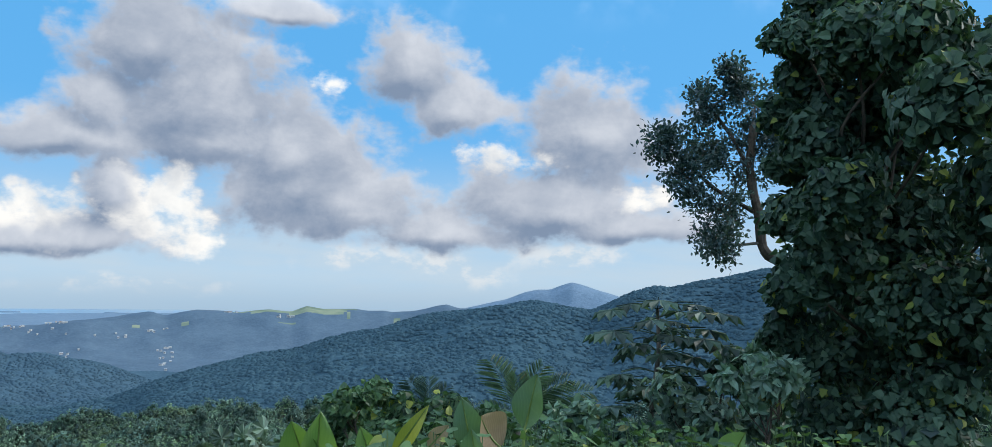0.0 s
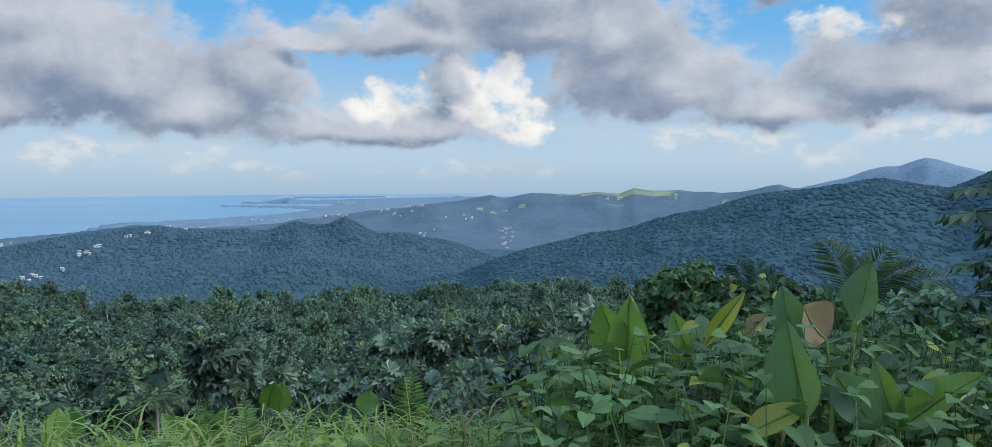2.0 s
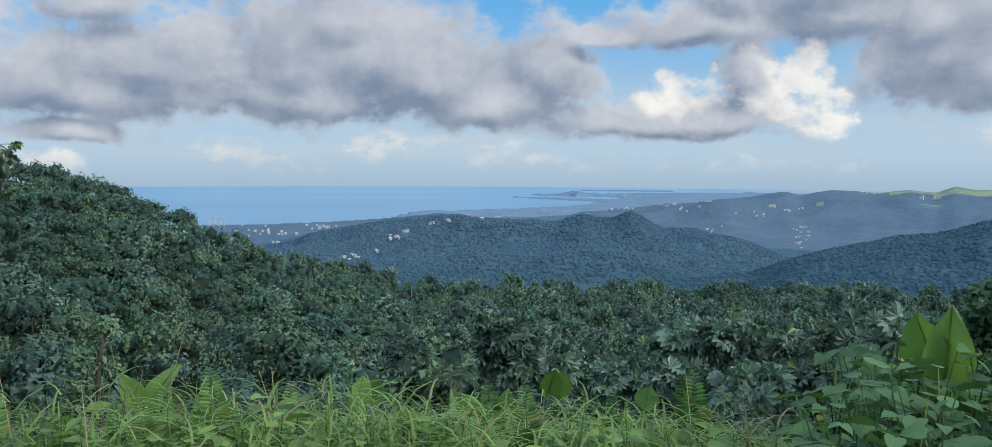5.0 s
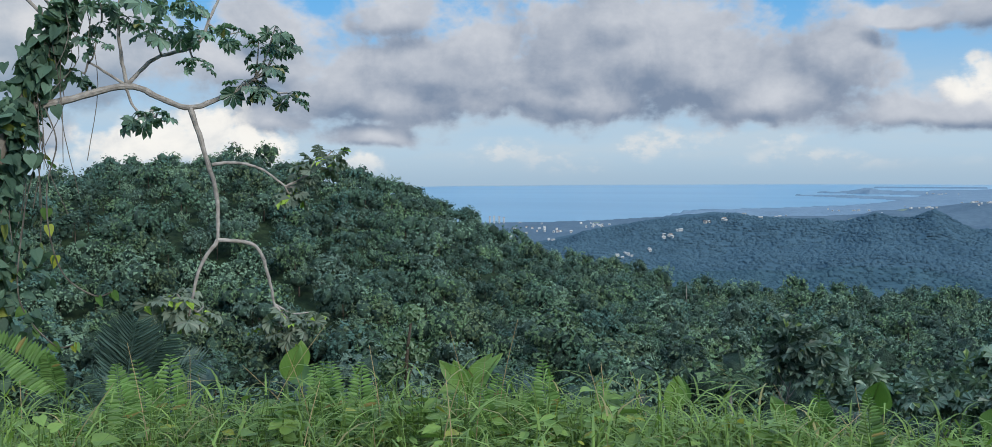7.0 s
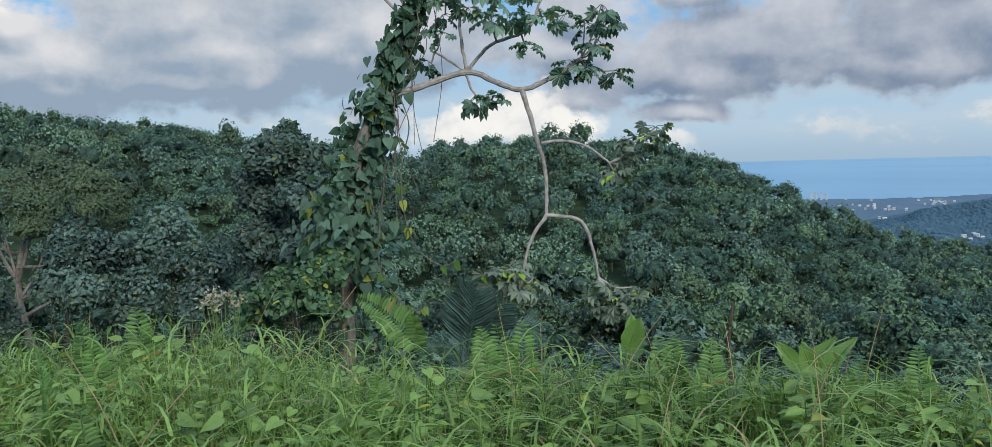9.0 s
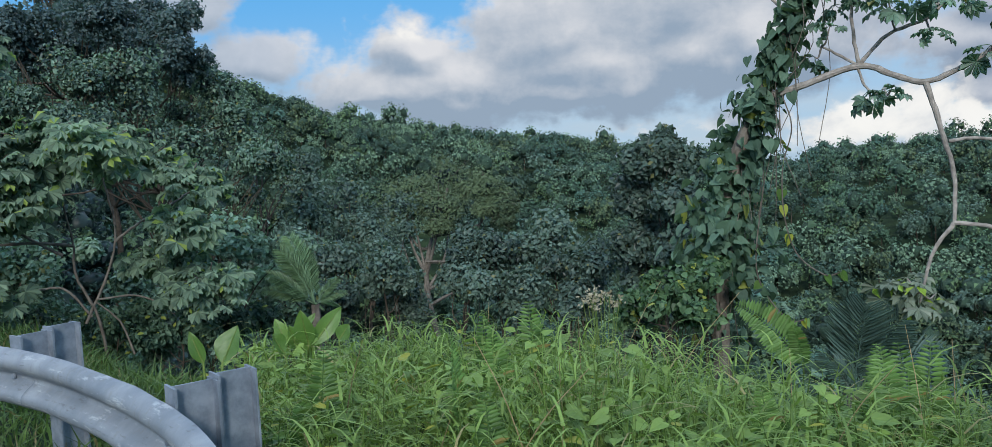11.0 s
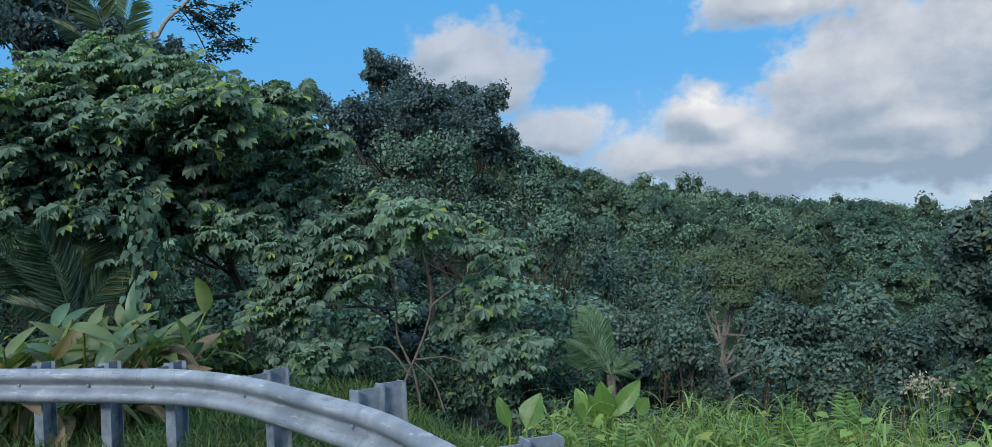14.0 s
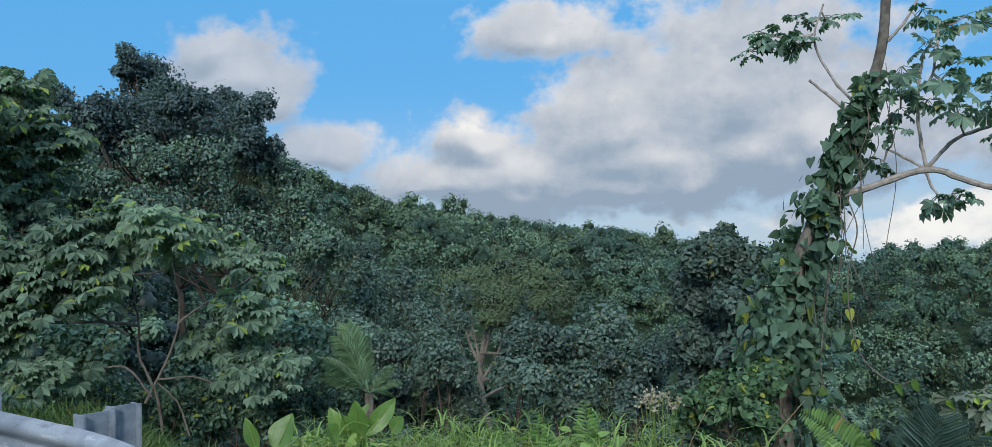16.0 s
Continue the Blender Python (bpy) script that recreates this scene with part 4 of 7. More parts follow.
def far_woods():
    """Crowns of the distant forest, seen as small domes on the ridges."""
    az = np.arange(-32, 66, 0.08)
    r = np.geomspace(285, 1290, 300)
    A, R = np.meshgrid(az, r)
    A = A + rng.uniform(-0.04, 0.04, A.shape)
    Z = ground_z(A, R)
    el = np.arctan2(Z - EYE, R)
    seen = el > np.maximum.accumulate(np.vstack((np.full((1, len(az)), -9.0), el[:-1])), axis=0) - 0.004
    # about one crown to every 45 square metres, fewer far off
    area = R * np.radians(0.08) * np.gradient(r)[:, None]
    want = area / np.interp(R, (300, 600, 900, 1300), (11.0, 18.0, 24.0, 30.0))
    ok = seen & (rng.random(A.shape) < want) & (Z > SEA_Z + 4)
    a, q, z = A[ok], R[ok], Z[ok]
    n = len(a)
    size = np.interp(q, (300, 600, 900, 1300), (1.8, 2.3, 2.8, 3.1)) * rng.uniform(0.65, 1.35, n)
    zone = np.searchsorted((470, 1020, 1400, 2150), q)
    ang = np.arange(6) * np.pi / 3
    ring1 = np.stack((np.cos(ang), np.sin(ang), np.full(6, -0.25)), -1)
    ring2 = np.stack((0.72 * np.cos(ang + 0.5), 0.72 * np.sin(ang + 0.5), np.full(6, 0.62)), -1)
    sv = np.vstack((ring1, ring2, ((0, 0, 1.0),)))
    f4 = np.array([(i, (i + 1) % 6, 6 + (i + 1) % 6, 6 + i) for i in range(6)])
    f3 = np.array([(6 + i, 6 + (i + 1) % 6, 12) for i in range(6)])
    geo = Geo()
    pos = np.stack((q * np.sin(np.radians(a)), q * np.cos(np.radians(a)), z), -1)
    v = pos[:, None] + (sv[None] * (1 + 0.14 * rng.normal(size=(n, 13, 3)))) * size[:, None, None] * np.array((1.0, 1.0, 0.55))
    geo.v.append(v.reshape(-1, 3))
    geo.n = n * 13
    for f in (f4, f3):
        geo.f.append((f[None] + (np.arange(n) * 13)[:, None, None]).reshape(-1, f.shape[1]))
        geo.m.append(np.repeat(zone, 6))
    tagged(part("hazed_valley_forest", geo, M_FAR, smooth=True), "hazy green forest on the valley floor", "forest", kind="stuff")


far_woods()

# ---- roadside: road edge and crash barrier ----
def make_road():
    geo = Geo()
    n = 40
    x = np.linspace(-30, 30, n)
    edge = np.interp(x, (-30, -9, -7, -5, -3, 0, 30), (-20, -9.0, -6.2, -3.9, -2.1, -0.9, -0.2))
    v = np.concatenate((np.stack((x, edge, np.full(n, 0.012)), -1), np.stack((x, edge - 7, np.full(n, 0.012)), -1)))
    geo.add(v, [(i, n + i, n + i + 1, i + 1) for i in range(n - 1)])
    tagged(part("road", geo, M_ASPHALT), "worn grey asphalt road along the edge of the slope", "road", kind="structure")


make_road()
RAIL_LINE = bend([(-9.656, -9.007), (-8.656, -6.207), (-8.006, -4.407), (-7.656, -3.307), (-7.306, -2.557), (-6.706, -1.897), (-5.876, -1.247), (-5.166, -0.737), (-4.336, -0.317), (-3.556, -0.027), (-2.656, 0.153), (-1.556, 0.293), (-0.356, 0.413)], 8)


def make_barrier():
    line = np.column_stack((RAIL_LINE + (-0.09, -0.09), 0.0105 * np.hypot(*RAIL_LINE.T) - 0.098))
    d = unit(np.gradient(line, axis=0))
    side = np.stack((d[:, 1], -d[:, 0], np.zeros(len(d))), -1)  # towards the road
    b = thing("guard_rail", (0, 0, 0), "curved galvanised steel crash barrier with scuffed dents, on posts", "guard rail")
    beam = Geo()
    # height above the ground and bulge towards the road, round the W-shaped section
    prof = bend([(0.415, 0.015), (0.425, 0.05), (0.455, 0.082), (0.495, 0.082), (0.53, 0.045), (0.555, 0.012), (0.58, 0.012), (0.605, 0.045), (0.64, 0.082), (0.68, 0.082), (0.712, 0.05), (0.724, 0.012)], 3)
    k = len(prof)
    dent = 0.012 * fbm(np.arange(len(line))[:, None] / 3.0 + np.zeros((1, k)), prof[None, :, 0] * 9 + np.zeros((len(line), 1)), 9, 2)
    for thick in (0.0, -0.006):
        v = line[:, None] + side[:, None] * (prof[None, :, 1:2] + thick + dent[:, :, None]) + np.array((0, 0, 1.0)) * prof[None, :, 0:1]
        i, j = np.meshgrid(np.arange(len(line) - 1), np.arange(k - 1), indexing="ij")
        beam.add(v.reshape(-1, 3), np.stack((i * k + j, (i + 1) * k + j, (i + 1) * k + j + 1, i * k + j + 1), -1).reshape(-1, 4))
    m = len(line) * k
    for e in (0, k - 1):
        i = np.arange(len(line) - 1)
        beam.f.append(np.stack((i * k + e, (i + 1) * k + e, m + (i + 1) * k + e, m + i * k + e), -1))
        beam.m.append(np.zeros(len(line) - 1))
    part("beam", beam, M_RAIL, b, "dented W-shaped steel beam", smooth=True)

    def box(geo, c, ax, ay, hx, hy, z0, z1, mat=0):
        v = [c + ax * sx * hx + ay * sy * hy + np.array((0, 0, z)) for z in (z0, z1) for sx, sy in ((-1, -1), (1, -1), (1, 1), (-1, 1))]
        geo.add(v, [(0, 3, 2, 1), (4, 5, 6, 7), (0, 1, 5, 4), (1, 2, 6, 5), (2, 3, 7, 6), (3, 0, 4, 7)], mat)

    for az in (-121.0, -117.6, -114.2, -110.5, -104.9, -98.0, -88.8, -68.0):
        a = math.radians(az)
        back = line - side * 0.27
        i = int(np.argmin(np.abs(np.arctan2(back[:, 0], back[:, 1]) - a)))
        c, dd, s = line[i], d[i], side[i]
        post = Geo()
        q = c - s * 0.27
        top = 0.81 if az > -100 else 0.745
        box(post, q + dd * 0.0, dd, s, 0.006, 0.075, -0.5, top)
        box(post, q + s * 0.078, dd, s, 0.055, 0.005, -0.5, top)
        box(post, q - s * 0.078, dd, s, 0.055, 0.005, -0.5, top)
        pb = part("post", post, M_POST, b, "weathered steel I-section post")
        blk = Geo()
        w = c - s * 0.10
        box(blk, w, dd, s, 0.006, 0.092, 0.40, top - 0.02)
        box(blk, w + s * 0.09, dd, s, 0.06, 0.006, 0.40, top - 0.02)
        box(blk, w - s * 0.085, dd, s, 0.06, 0.006, 0.40, top - 0.02)
        part("spacer_block", blk, M_POST, pb)
        for zb in (0.57,):
            bolt = Geo()
            p = c + s * 0.014 + np.array((0, 0, zb))
            tube(bolt, [p, p + s * 0.012, p + s * 0.016], [0.017, 0.015, 0.001], 8)
            part("bolt", bolt, M_POST, b)
    # lap joints of the beam
    for az in (-112.6, -106.4, -99.6):
        bear = np.arctan2(line[:, 0], line[:, 1])
        i = int(np.argmin(np.abs(bear - math.radians(az))))
        lap = Geo()
        v = [line[i] + d[i] * u + side[i] * (p[1] + 0.004) + np.array((0, 0, p[0])) for u in (0.0, 0.006) for p in prof]
        lap.add(v, [(j, k + j, k + j + 1, j + 1) for j in range(k - 1)])
        part("lap_joint", lap, M_POST, b)


make_barrier()

# ---- plants that stand out ----
def pts(rows):
    return [sight(a, e, r) for a, e, r in rows]


def clump_leaves(geo, p, rr, n, shape, size, lower, flat, hang, core, subs=9):
    """Leaves of one clump, set on several smaller bunches so that its outline is uneven."""
    d = unit(rng.normal(size=(subs, 3)) + (0, 0, 0.3))
    centres = [p + q * rr * rng.uniform(0.45, 0.9) * np.array((1, 1, flat)) for q in d] + [p]
    for i, c in enumerate(centres):
        q, dr = lobe_points(max(n // (2 * subs), 3) if i < subs else n // 2, c, rr * (rng.uniform(0.32, 0.55) if i < subs else 0.8), flat, lower)
        q = q + rng.normal(size=q.shape) * rr * 0.05
        along = unit(tangent(dr) + dr * rng.uniform(-0.1, 0.6, (len(dr), 1)) + (0, 0, -hang))
        scatter(geo, shape, q, along, unit(dr * 1.0 + (0, 0, 0.55) + rng.normal(size=dr.shape) * 0.25), size * rng.uniform(0.55, 1.2, len(q)))
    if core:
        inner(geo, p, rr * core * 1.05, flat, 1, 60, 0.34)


def rosettes(leaves, wood, p, rr, count, size, n=8, flat=0.8):
    """Umbrella-like rosettes of palmate leaves held at the ends of twigs, in tiers."""
    for _ in range(count):
        d = unit(rng.normal(size=3) + (0, 0, 0.75))
        q = p + d * rr * rng.uniform(0.4, 1.25) * np.array((1.2, 1.2, flat))
        tube(wood, bend([p - (0, 0, 0.3 * rr), (p + q) / 2 + (0, 0, -0.08 * rr), q], 2), np.linspace(0.016, 0.008, 5), 4)
        m = int(rng.integers(n - 2, n + 3))
        a = np.arange(m) * 2.4 + rng.random() * 6
        out = np.stack((np.cos(a), np.sin(a), np.zeros(m)), -1)
        rise = rng.uniform(-1.1, 0.1, m)
        base = q + out * size * rng.uniform(0.15, 0.5, (m, 1)) + np.stack((0 * a, 0 * a, size * rise * 0.4), -1)
        scatter(leaves, PALM9, base, out + np.stack((0 * a, 0 * a, rise), -1), out * 0.45 + (0.5, -0.2, 0.75) + rng.normal(size=(m, 3)) * 0.3, size * rng.uniform(0.65, 1.2, m))


def leafy(name, label, category, clumps, shape, size, per_clump, mat, bark=None, foot=None, lower=-0.6, flat=0.85, core=0.6, hang=0.35, lines=None, depth=0.0, group="", girth=1.0, tiers=0):
    """A tree or bush grown from its clumps: a trunk from the foot, a limb to every clump, and leaves on each."""
    bark = bark or M_BARK
    c = np.array(pts([q[:3] for q in clumps]))
    rad = np.array([q[3] for q in clumps])
    if foot is None:
        m = c.mean(0)
        az, r = math.degrees(math.atan2(m[0], m[1])), math.hypot(m[0], m[1])
        foot = at(az, r, float(ground_z(az, r)))
    t = thing(name, foot, label, category, group)
    wood, crown = Geo(), Geo()
    top = c[np.argsort(-c[:, 2])[:max(len(c) // 3, 1)]].mean(0)
    h = max(float(top[2] - foot[2]), 0.5)
    r0 = (0.012 * h + 0.015) * girth
    stem = bend([foot - (0, 0, 0.3), foot + (top - foot) * (0.2, 0.2, 0.35) + rng.normal(size=3) * 0.03 * h, foot + (top - foot) * (0.6, 0.6, 0.7) + rng.normal(size=3) * 0.04 * h, top], 7)
    if lines is None:
        tube(wood, stem - foot, np.linspace(r0 * 1.3, r0 * 0.3, len(stem)), 7, wobble=0.05)
    for p, rr in zip(c, rad):
        if lines is None:
            u = np.clip((p[2] - foot[2]) / h - rng.uniform(0.12, 0.4), 0.25, 0.95)
            s0 = stem[int(u * (len(stem) - 1))]
            ln = np.linalg.norm(p - s0)
            mid = (s0 + p) / 2 + rng.normal(size=3) * 0.10 * ln + (0, 0, -0.12 * ln)
            tube(wood, bend([s0, mid, p], 5) - foot, np.linspace(r0 * 0.5, r0 * 0.1, 11), 5, wobble=0.05)
        if tiers:
            rosettes(crown, wood, p - foot, rr * 1.1, tiers, size)
            if core:
                inner(crown, p - foot - (0, 0, rr * 0.35), rr * core, 0.7, 1, 22, 0.4)
        else:
            clump_leaves(crown, p - foot, rr * 1.05, per_clump, shape, size, lower, flat, hang, core)
        for _ in range(4 if lines is None else 0):
            e = p - foot + unit(rng.normal(size=3)) * rr * 0.95
            tube(wood, bend([p - foot, (p - foot + e) / 2 + rng.normal(size=3) * 0.08 * rr, e], 2), np.linspace(r0 * 0.12, r0 * 0.04, 5), 4)
    if wood.n and lines:
        tagged(part("twig", wood, bark, t), kind="stuff")
    elif wood.n:
        part("trunk", wood, bark, t)
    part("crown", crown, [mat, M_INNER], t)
    if lines:
        limbs(t, foot, lines, depth, np.linspace(0.026, 0.014, len(lines)), bark)
    return t


def break_up(clumps, n, k=0.5):
    """Many smaller clumps in place of each large one, for an uneven crown."""
    out = []
    for a, e, r, q in clumps:
        for _ in range(n):
            d = unit(rng.normal(size=3))
            h = q * rng.uniform(0.3, 0.85)
            out.append((a + math.degrees(h * d[0] / r), e + math.degrees(h * d[1] * 0.9 / r), r + h * d[2], q * k * rng.uniform(0.6, 1.3)))
    return out


def foot_el(az, r):
    return math.degrees(math.atan2(float(ground_z(az, r)) - EYE, r))


def bushes(name, label, category, clumps, shape, size, per, mat, group, bark=None, core=0.62, hang=0.35, flat=0.85):
    """One bush or sapling for each clump, rooted in the ground below it."""
    for a, e, r, rad in clumps:
        leafy(name, label, category, [(a, e, r, rad * 0.8)] + [(a + rng.normal() * 38 * rad / r, e + rng.normal() * 22 * rad / r - 12 * rad / r, r + rng.normal() * rad * 0.5, rad * rng.uniform(0.35, 0.7)) for _ in range(5)] + [(a + rng.normal() * 45 * rad / r, (e + 3 * foot_el(a, r)) / 4 + (e - foot_el(a, r)) * rng.uniform(-0.1, 0.35), r - rad * rng.uniform(0.0, 0.6), rad * rng.uniform(0.4, 0.65)) for _ in range(3)],
              shape, size, per // 6, mat, bark or M_DARKBARK, at(a + rng.normal() * 0.4, r, float(ground_z(a, r))), -0.6, flat, core, hang, group=group, girth=0.5)


def limbs(t, foot, lines, depth, radii, bark, name="branch"):
    for row, r in zip(lines, radii):
        g = Geo()
        p = bend([sight(a, e, depth) for a, e in row], 6) - foot
        n = len(p)
        tube(g, p + rng.normal(size=p.shape) * 0.004, np.linspace(r, r * 0.62, n) * (1 + 0.08 * np.sin(np.arange(n) * 1.7)), 8)
        part(name, g, bark, t)


def whorl(geo, p, size, n, shape, tilt=0.35, mat=0):
    """Large leaves held on stalks round the end of a twig."""
    a = np.arange(n) * 2.4 + rng.random() * 6
    d = np.stack((np.cos(a), np.sin(a), rng.uniform(-1.1, tilt, n)), -1)
    base = p + unit(d) * size * 0.25
    scatter(geo, shape, base, d + (0, 0, -0.15), np.tile((0, 0, 1.0), (n, 1)) + rng.normal(size=(n, 3)) * 0.45, size * rng.uniform(0.75, 1.2, n), mat)
    for b in base:
        tube(geo, [p, (p + b) / 2 + (0, 0, 0.02), b + unit(b - p) * size * 0.25], 0.006, 4, mat)

# headings and elevations, in degrees, of limbs and clumps; clumps also with distance and radius in metres
TRUMPET_CLUMPS = [(-116.6, 10.3, 16.3, 0.73), (-113.5, 11.9, 16.8, 0.62), (-110.0, 10.5, 16.3, 0.73), (-107.0, 9.0, 14.7, 0.66), (-104.2, 9.8, 16.9, 0.63), (-102.3, 7.3, 16.4, 0.55), (-114.7, 7.4, 15.5, 0.8), (-111.2, 6.6, 16.6, 0.86), (-107.5, 5.4, 16.3, 0.73), (-104.0, 4.5, 16.3, 0.6), (-116.7, 5.9, 16.0, 0.71), (-110.2, 2.7, 16.5, 0.74), (-113.4, 3.2, 15.3, 0.68), (-106.5, 1.8, 15.8, 0.53), (-120.4, 8.4, 15.5, 0.92), (-120.3, 3.7, 16.6, 0.98)]
BACK_CLUMPS = [(-117.5, 14.2, 22.5, 0.83), (-115.2, 13.3, 23.1, 0.77), (-117.3, 11.7, 22.4, 0.83), (-120.0, 13.6, 20.3, 1.05), (-113.1, 13.8, 23.2, 0.62), (-111.4, 12.6, 23.0, 0.72), (-109.9, 12.8, 23.6, 0.46), (-110.4, 11.3, 23.2, 0.6), (-114.2, 14.9, 24.0, 0.62), (-116.2, 15.8, 23.6, 0.8), (-118.8, 16.2, 22.8, 0.9), (-113.6, 11.8, 22.8, 0.8)]
SHRUB_CLUMPS = [(-102.6, 0.6, 14.1, 0.31), (-99.8, 1.3, 13.6, 0.35), (-96.9, 2.5, 13.7, 0.39), (-94.4, 2.4, 12.3, 0.32), (-92.3, 1.0, 15.3, 0.36), (-89.4, -0.2, 14.8, 0.33), (-100.7, -1.7, 13.8, 0.37), (-103.1, -1.4, 14.5, 0.35), (-103.9, -3.6, 14.2, 0.32), (-89.9, -2.7, 13.6, 0.3), (-91.3, -5.2, 14.7, 0.33), (-88.8, -6.9, 13.8, 0.33), (-101.7, -6.5, 13.8, 0.29), (-98.3, -0.6, 13.4, 0.3)]
DARKTREE_CLUMPS = [(-95.6, 11.0, 39.7, 1.33), (-93.5, 9.8, 31.4, 1.05), (-91.0, 9.2, 36.8, 1.23), (-89.2, 9.2, 35.0, 0.99), (-96.5, 8.8, 35.2, 1.31), (-92.8, 7.4, 35.6, 1.45), (-89.3, 7.1, 32.4, 0.96), (-97.8, 7.6, 35.6, 1.19), (-99.0, 8.8, 34.4, 0.9), (-101.0, 9.7, 42.0, 0.94), (-94.6, 9.4, 37.0, 1.3), (-96.6, 12.0, 38.0, 0.8), (-91.2, 8.2, 36.0, 1.1)]
MIDTREE_CLUMPS = [(-94.5, 5.8, 30.0, 1.34), (-92.0, 5.7, 30.7, 1.26), (-88.7, 4.3, 33.6, 1.37), (-86.3, 2.5, 32.0, 1.31), (-84.7, 0.7, 28.5, 0.95), (-90.5, 2.3, 31.0, 1.38), (-85.6, -1.3, 30.0, 0.89), (-98.7, 5.5, 31.2, 1.16), (-95.5, 3.4, 28.5, 1.06)]
THICKET_CLUMPS = [(-87.0, -4.1, 18.4, 0.75), (-89.0, -9.4, 18.0, 0.6), (-106.7, -5.0, 18.8, 0.84), (-110.4, -3.2, 19.3, 0.86), (-114.0, -2.9, 19.9, 0.89), (-117.2, 0.3, 19.1, 0.85), (-102.9, -8.5, 18.6, 0.62), (-96.9, -8.6, 18.4, 0.62), (-106.6, -1.5, 19.6, 0.73), (-93.1, -6.8, 20.2, 0.83), (-84.2, -7.2, 19.2, 0.71), (-98.7, -4.8, 18.1, 0.8), (-120.1, -1.4, 18.3, 0.95), (-86.4, -8.8, 20.2, 0.6)]
BANK_CLUMPS = [(-117.9, -4.4, 15.0, 0.5), (-115.3, -5.4, 16.0, 0.53), (-112.3, -5.3, 16.3, 0.54), (-109.0, -6.0, 16.3, 0.58), (-105.6, -6.7, 16.9, 0.6), (-102.1, -7.3, 15.2, 0.51), (-98.6, -8.0, 15.9, 0.53), (-94.8, -8.7, 15.2, 0.47), (-91.1, -9.3, 14.4, 0.45), (-87.3, -9.5, 15.0, 0.47), (-83.9, -9.8, 15.6, 0.42), (-120.4, -3.8, 14.8, 0.66)]
OLIVE_CLUMPS = [(-75.6, -1.8, 54.2, 1.81), (-72.8, -1.1, 55.7, 2.07), (-70.5, -2.0, 46.7, 1.56), (-73.7, -3.1, 51.7, 1.73), (-76.5, -3.2, 54.1, 1.41), (-69.5, -3.2, 54.8, 1.42)]
TWIGGY_CLUMPS = [(-70.0, -5.9, 25.0, 1.02), (-66.3, -5.6, 25.4, 1.13), (-63.6, -6.7, 24.7, 0.92), (-68.3, -8.7, 23.9, 0.89), (-72.4, -7.5, 24.4, 0.91), (-64.8, -9.0, 23.8, 0.79), (-77.5, -6.6, 25.1, 0.93), (-76.0, -9.1, 26.7, 0.89), (-80.5, -8.6, 24.4, 0.72)]
ROUND_CLUMPS = [(-59.3, 0.3, 19.0, 0.46), (-60.5, -0.7, 19.2, 0.57), (-58.1, -0.8, 19.2, 0.54), (-61.0, -3.1, 19.8, 0.62), (-58.6, -3.2, 18.6, 0.64), (-60.3, -5.6, 19.9, 0.62), (-57.9, -6.0, 19.4, 0.5), (-60.8, -8.0, 20.5, 0.58)]
VINEFOOT_CLUMPS = [(-59.7, -8.7, 14.2, 0.47), (-61.6, -10.1, 14.6, 0.49), (-58.2, -10.0, 13.8, 0.43), (-57.3, -7.7, 14.8, 0.29)]
YELLOW_CLUMPS = [(-30.3, -10.3, 19.6, 0.29), (-31.2, -12.3, 19.7, 0.38), (-31.5, -13.9, 19.7, 0.38), (-29.9, -12.9, 20.1, 0.3)]
BUSH_CLUMPS = [(25.3, -7.6, 11.7, 0.26), (26.9, -7.8, 12.5, 0.33), (28.8, -8.2, 12.4, 0.33), (31.1, -8.7, 11.4, 0.34), (33.5, -9.3, 11.5, 0.31), (35.2, -9.5, 11.4, 0.34), (23.9, -9.4, 12.0, 0.32), (28.2, -10.0, 11.7, 0.35)]
SLOPE_CLUMPS = [(-4.4, -12.1, 16.0, 0.48), (6.0, -12.4, 17.0, 0.45), (9.5, -12.0, 16.7, 0.45), (12.9, -12.0, 16.7, 0.56), (17.0, -11.1, 17.6, 0.59), (20.1, -11.2, 14.8, 0.5), (16.0, -13.6, 15.4, 0.57), (11.8, -14.3, 14.7, 0.49), (8.3, -14.7, 15.9, 0.47), (19.1, -13.7, 17.0, 0.5), (-1.1, -14.1, 16.0, 0.47), (3.1, -14.2, 16.5, 0.44)]
RIGHTSHRUB_CLUMPS = [(50.4, -5.0, 12.8, 0.38), (52.5, -5.3, 9.4, 0.31), (53.9, -4.0, 12.2, 0.36), (49.3, -8.2, 11.5, 0.43), (51.9, -8.4, 12.4, 0.46), (46.5, -9.5, 11.8, 0.35), (54.2, -7.1, 12.8, 0.47), (42.9, -9.7, 11.5, 0.34), (40.8, -8.6, 11.1, 0.25)]
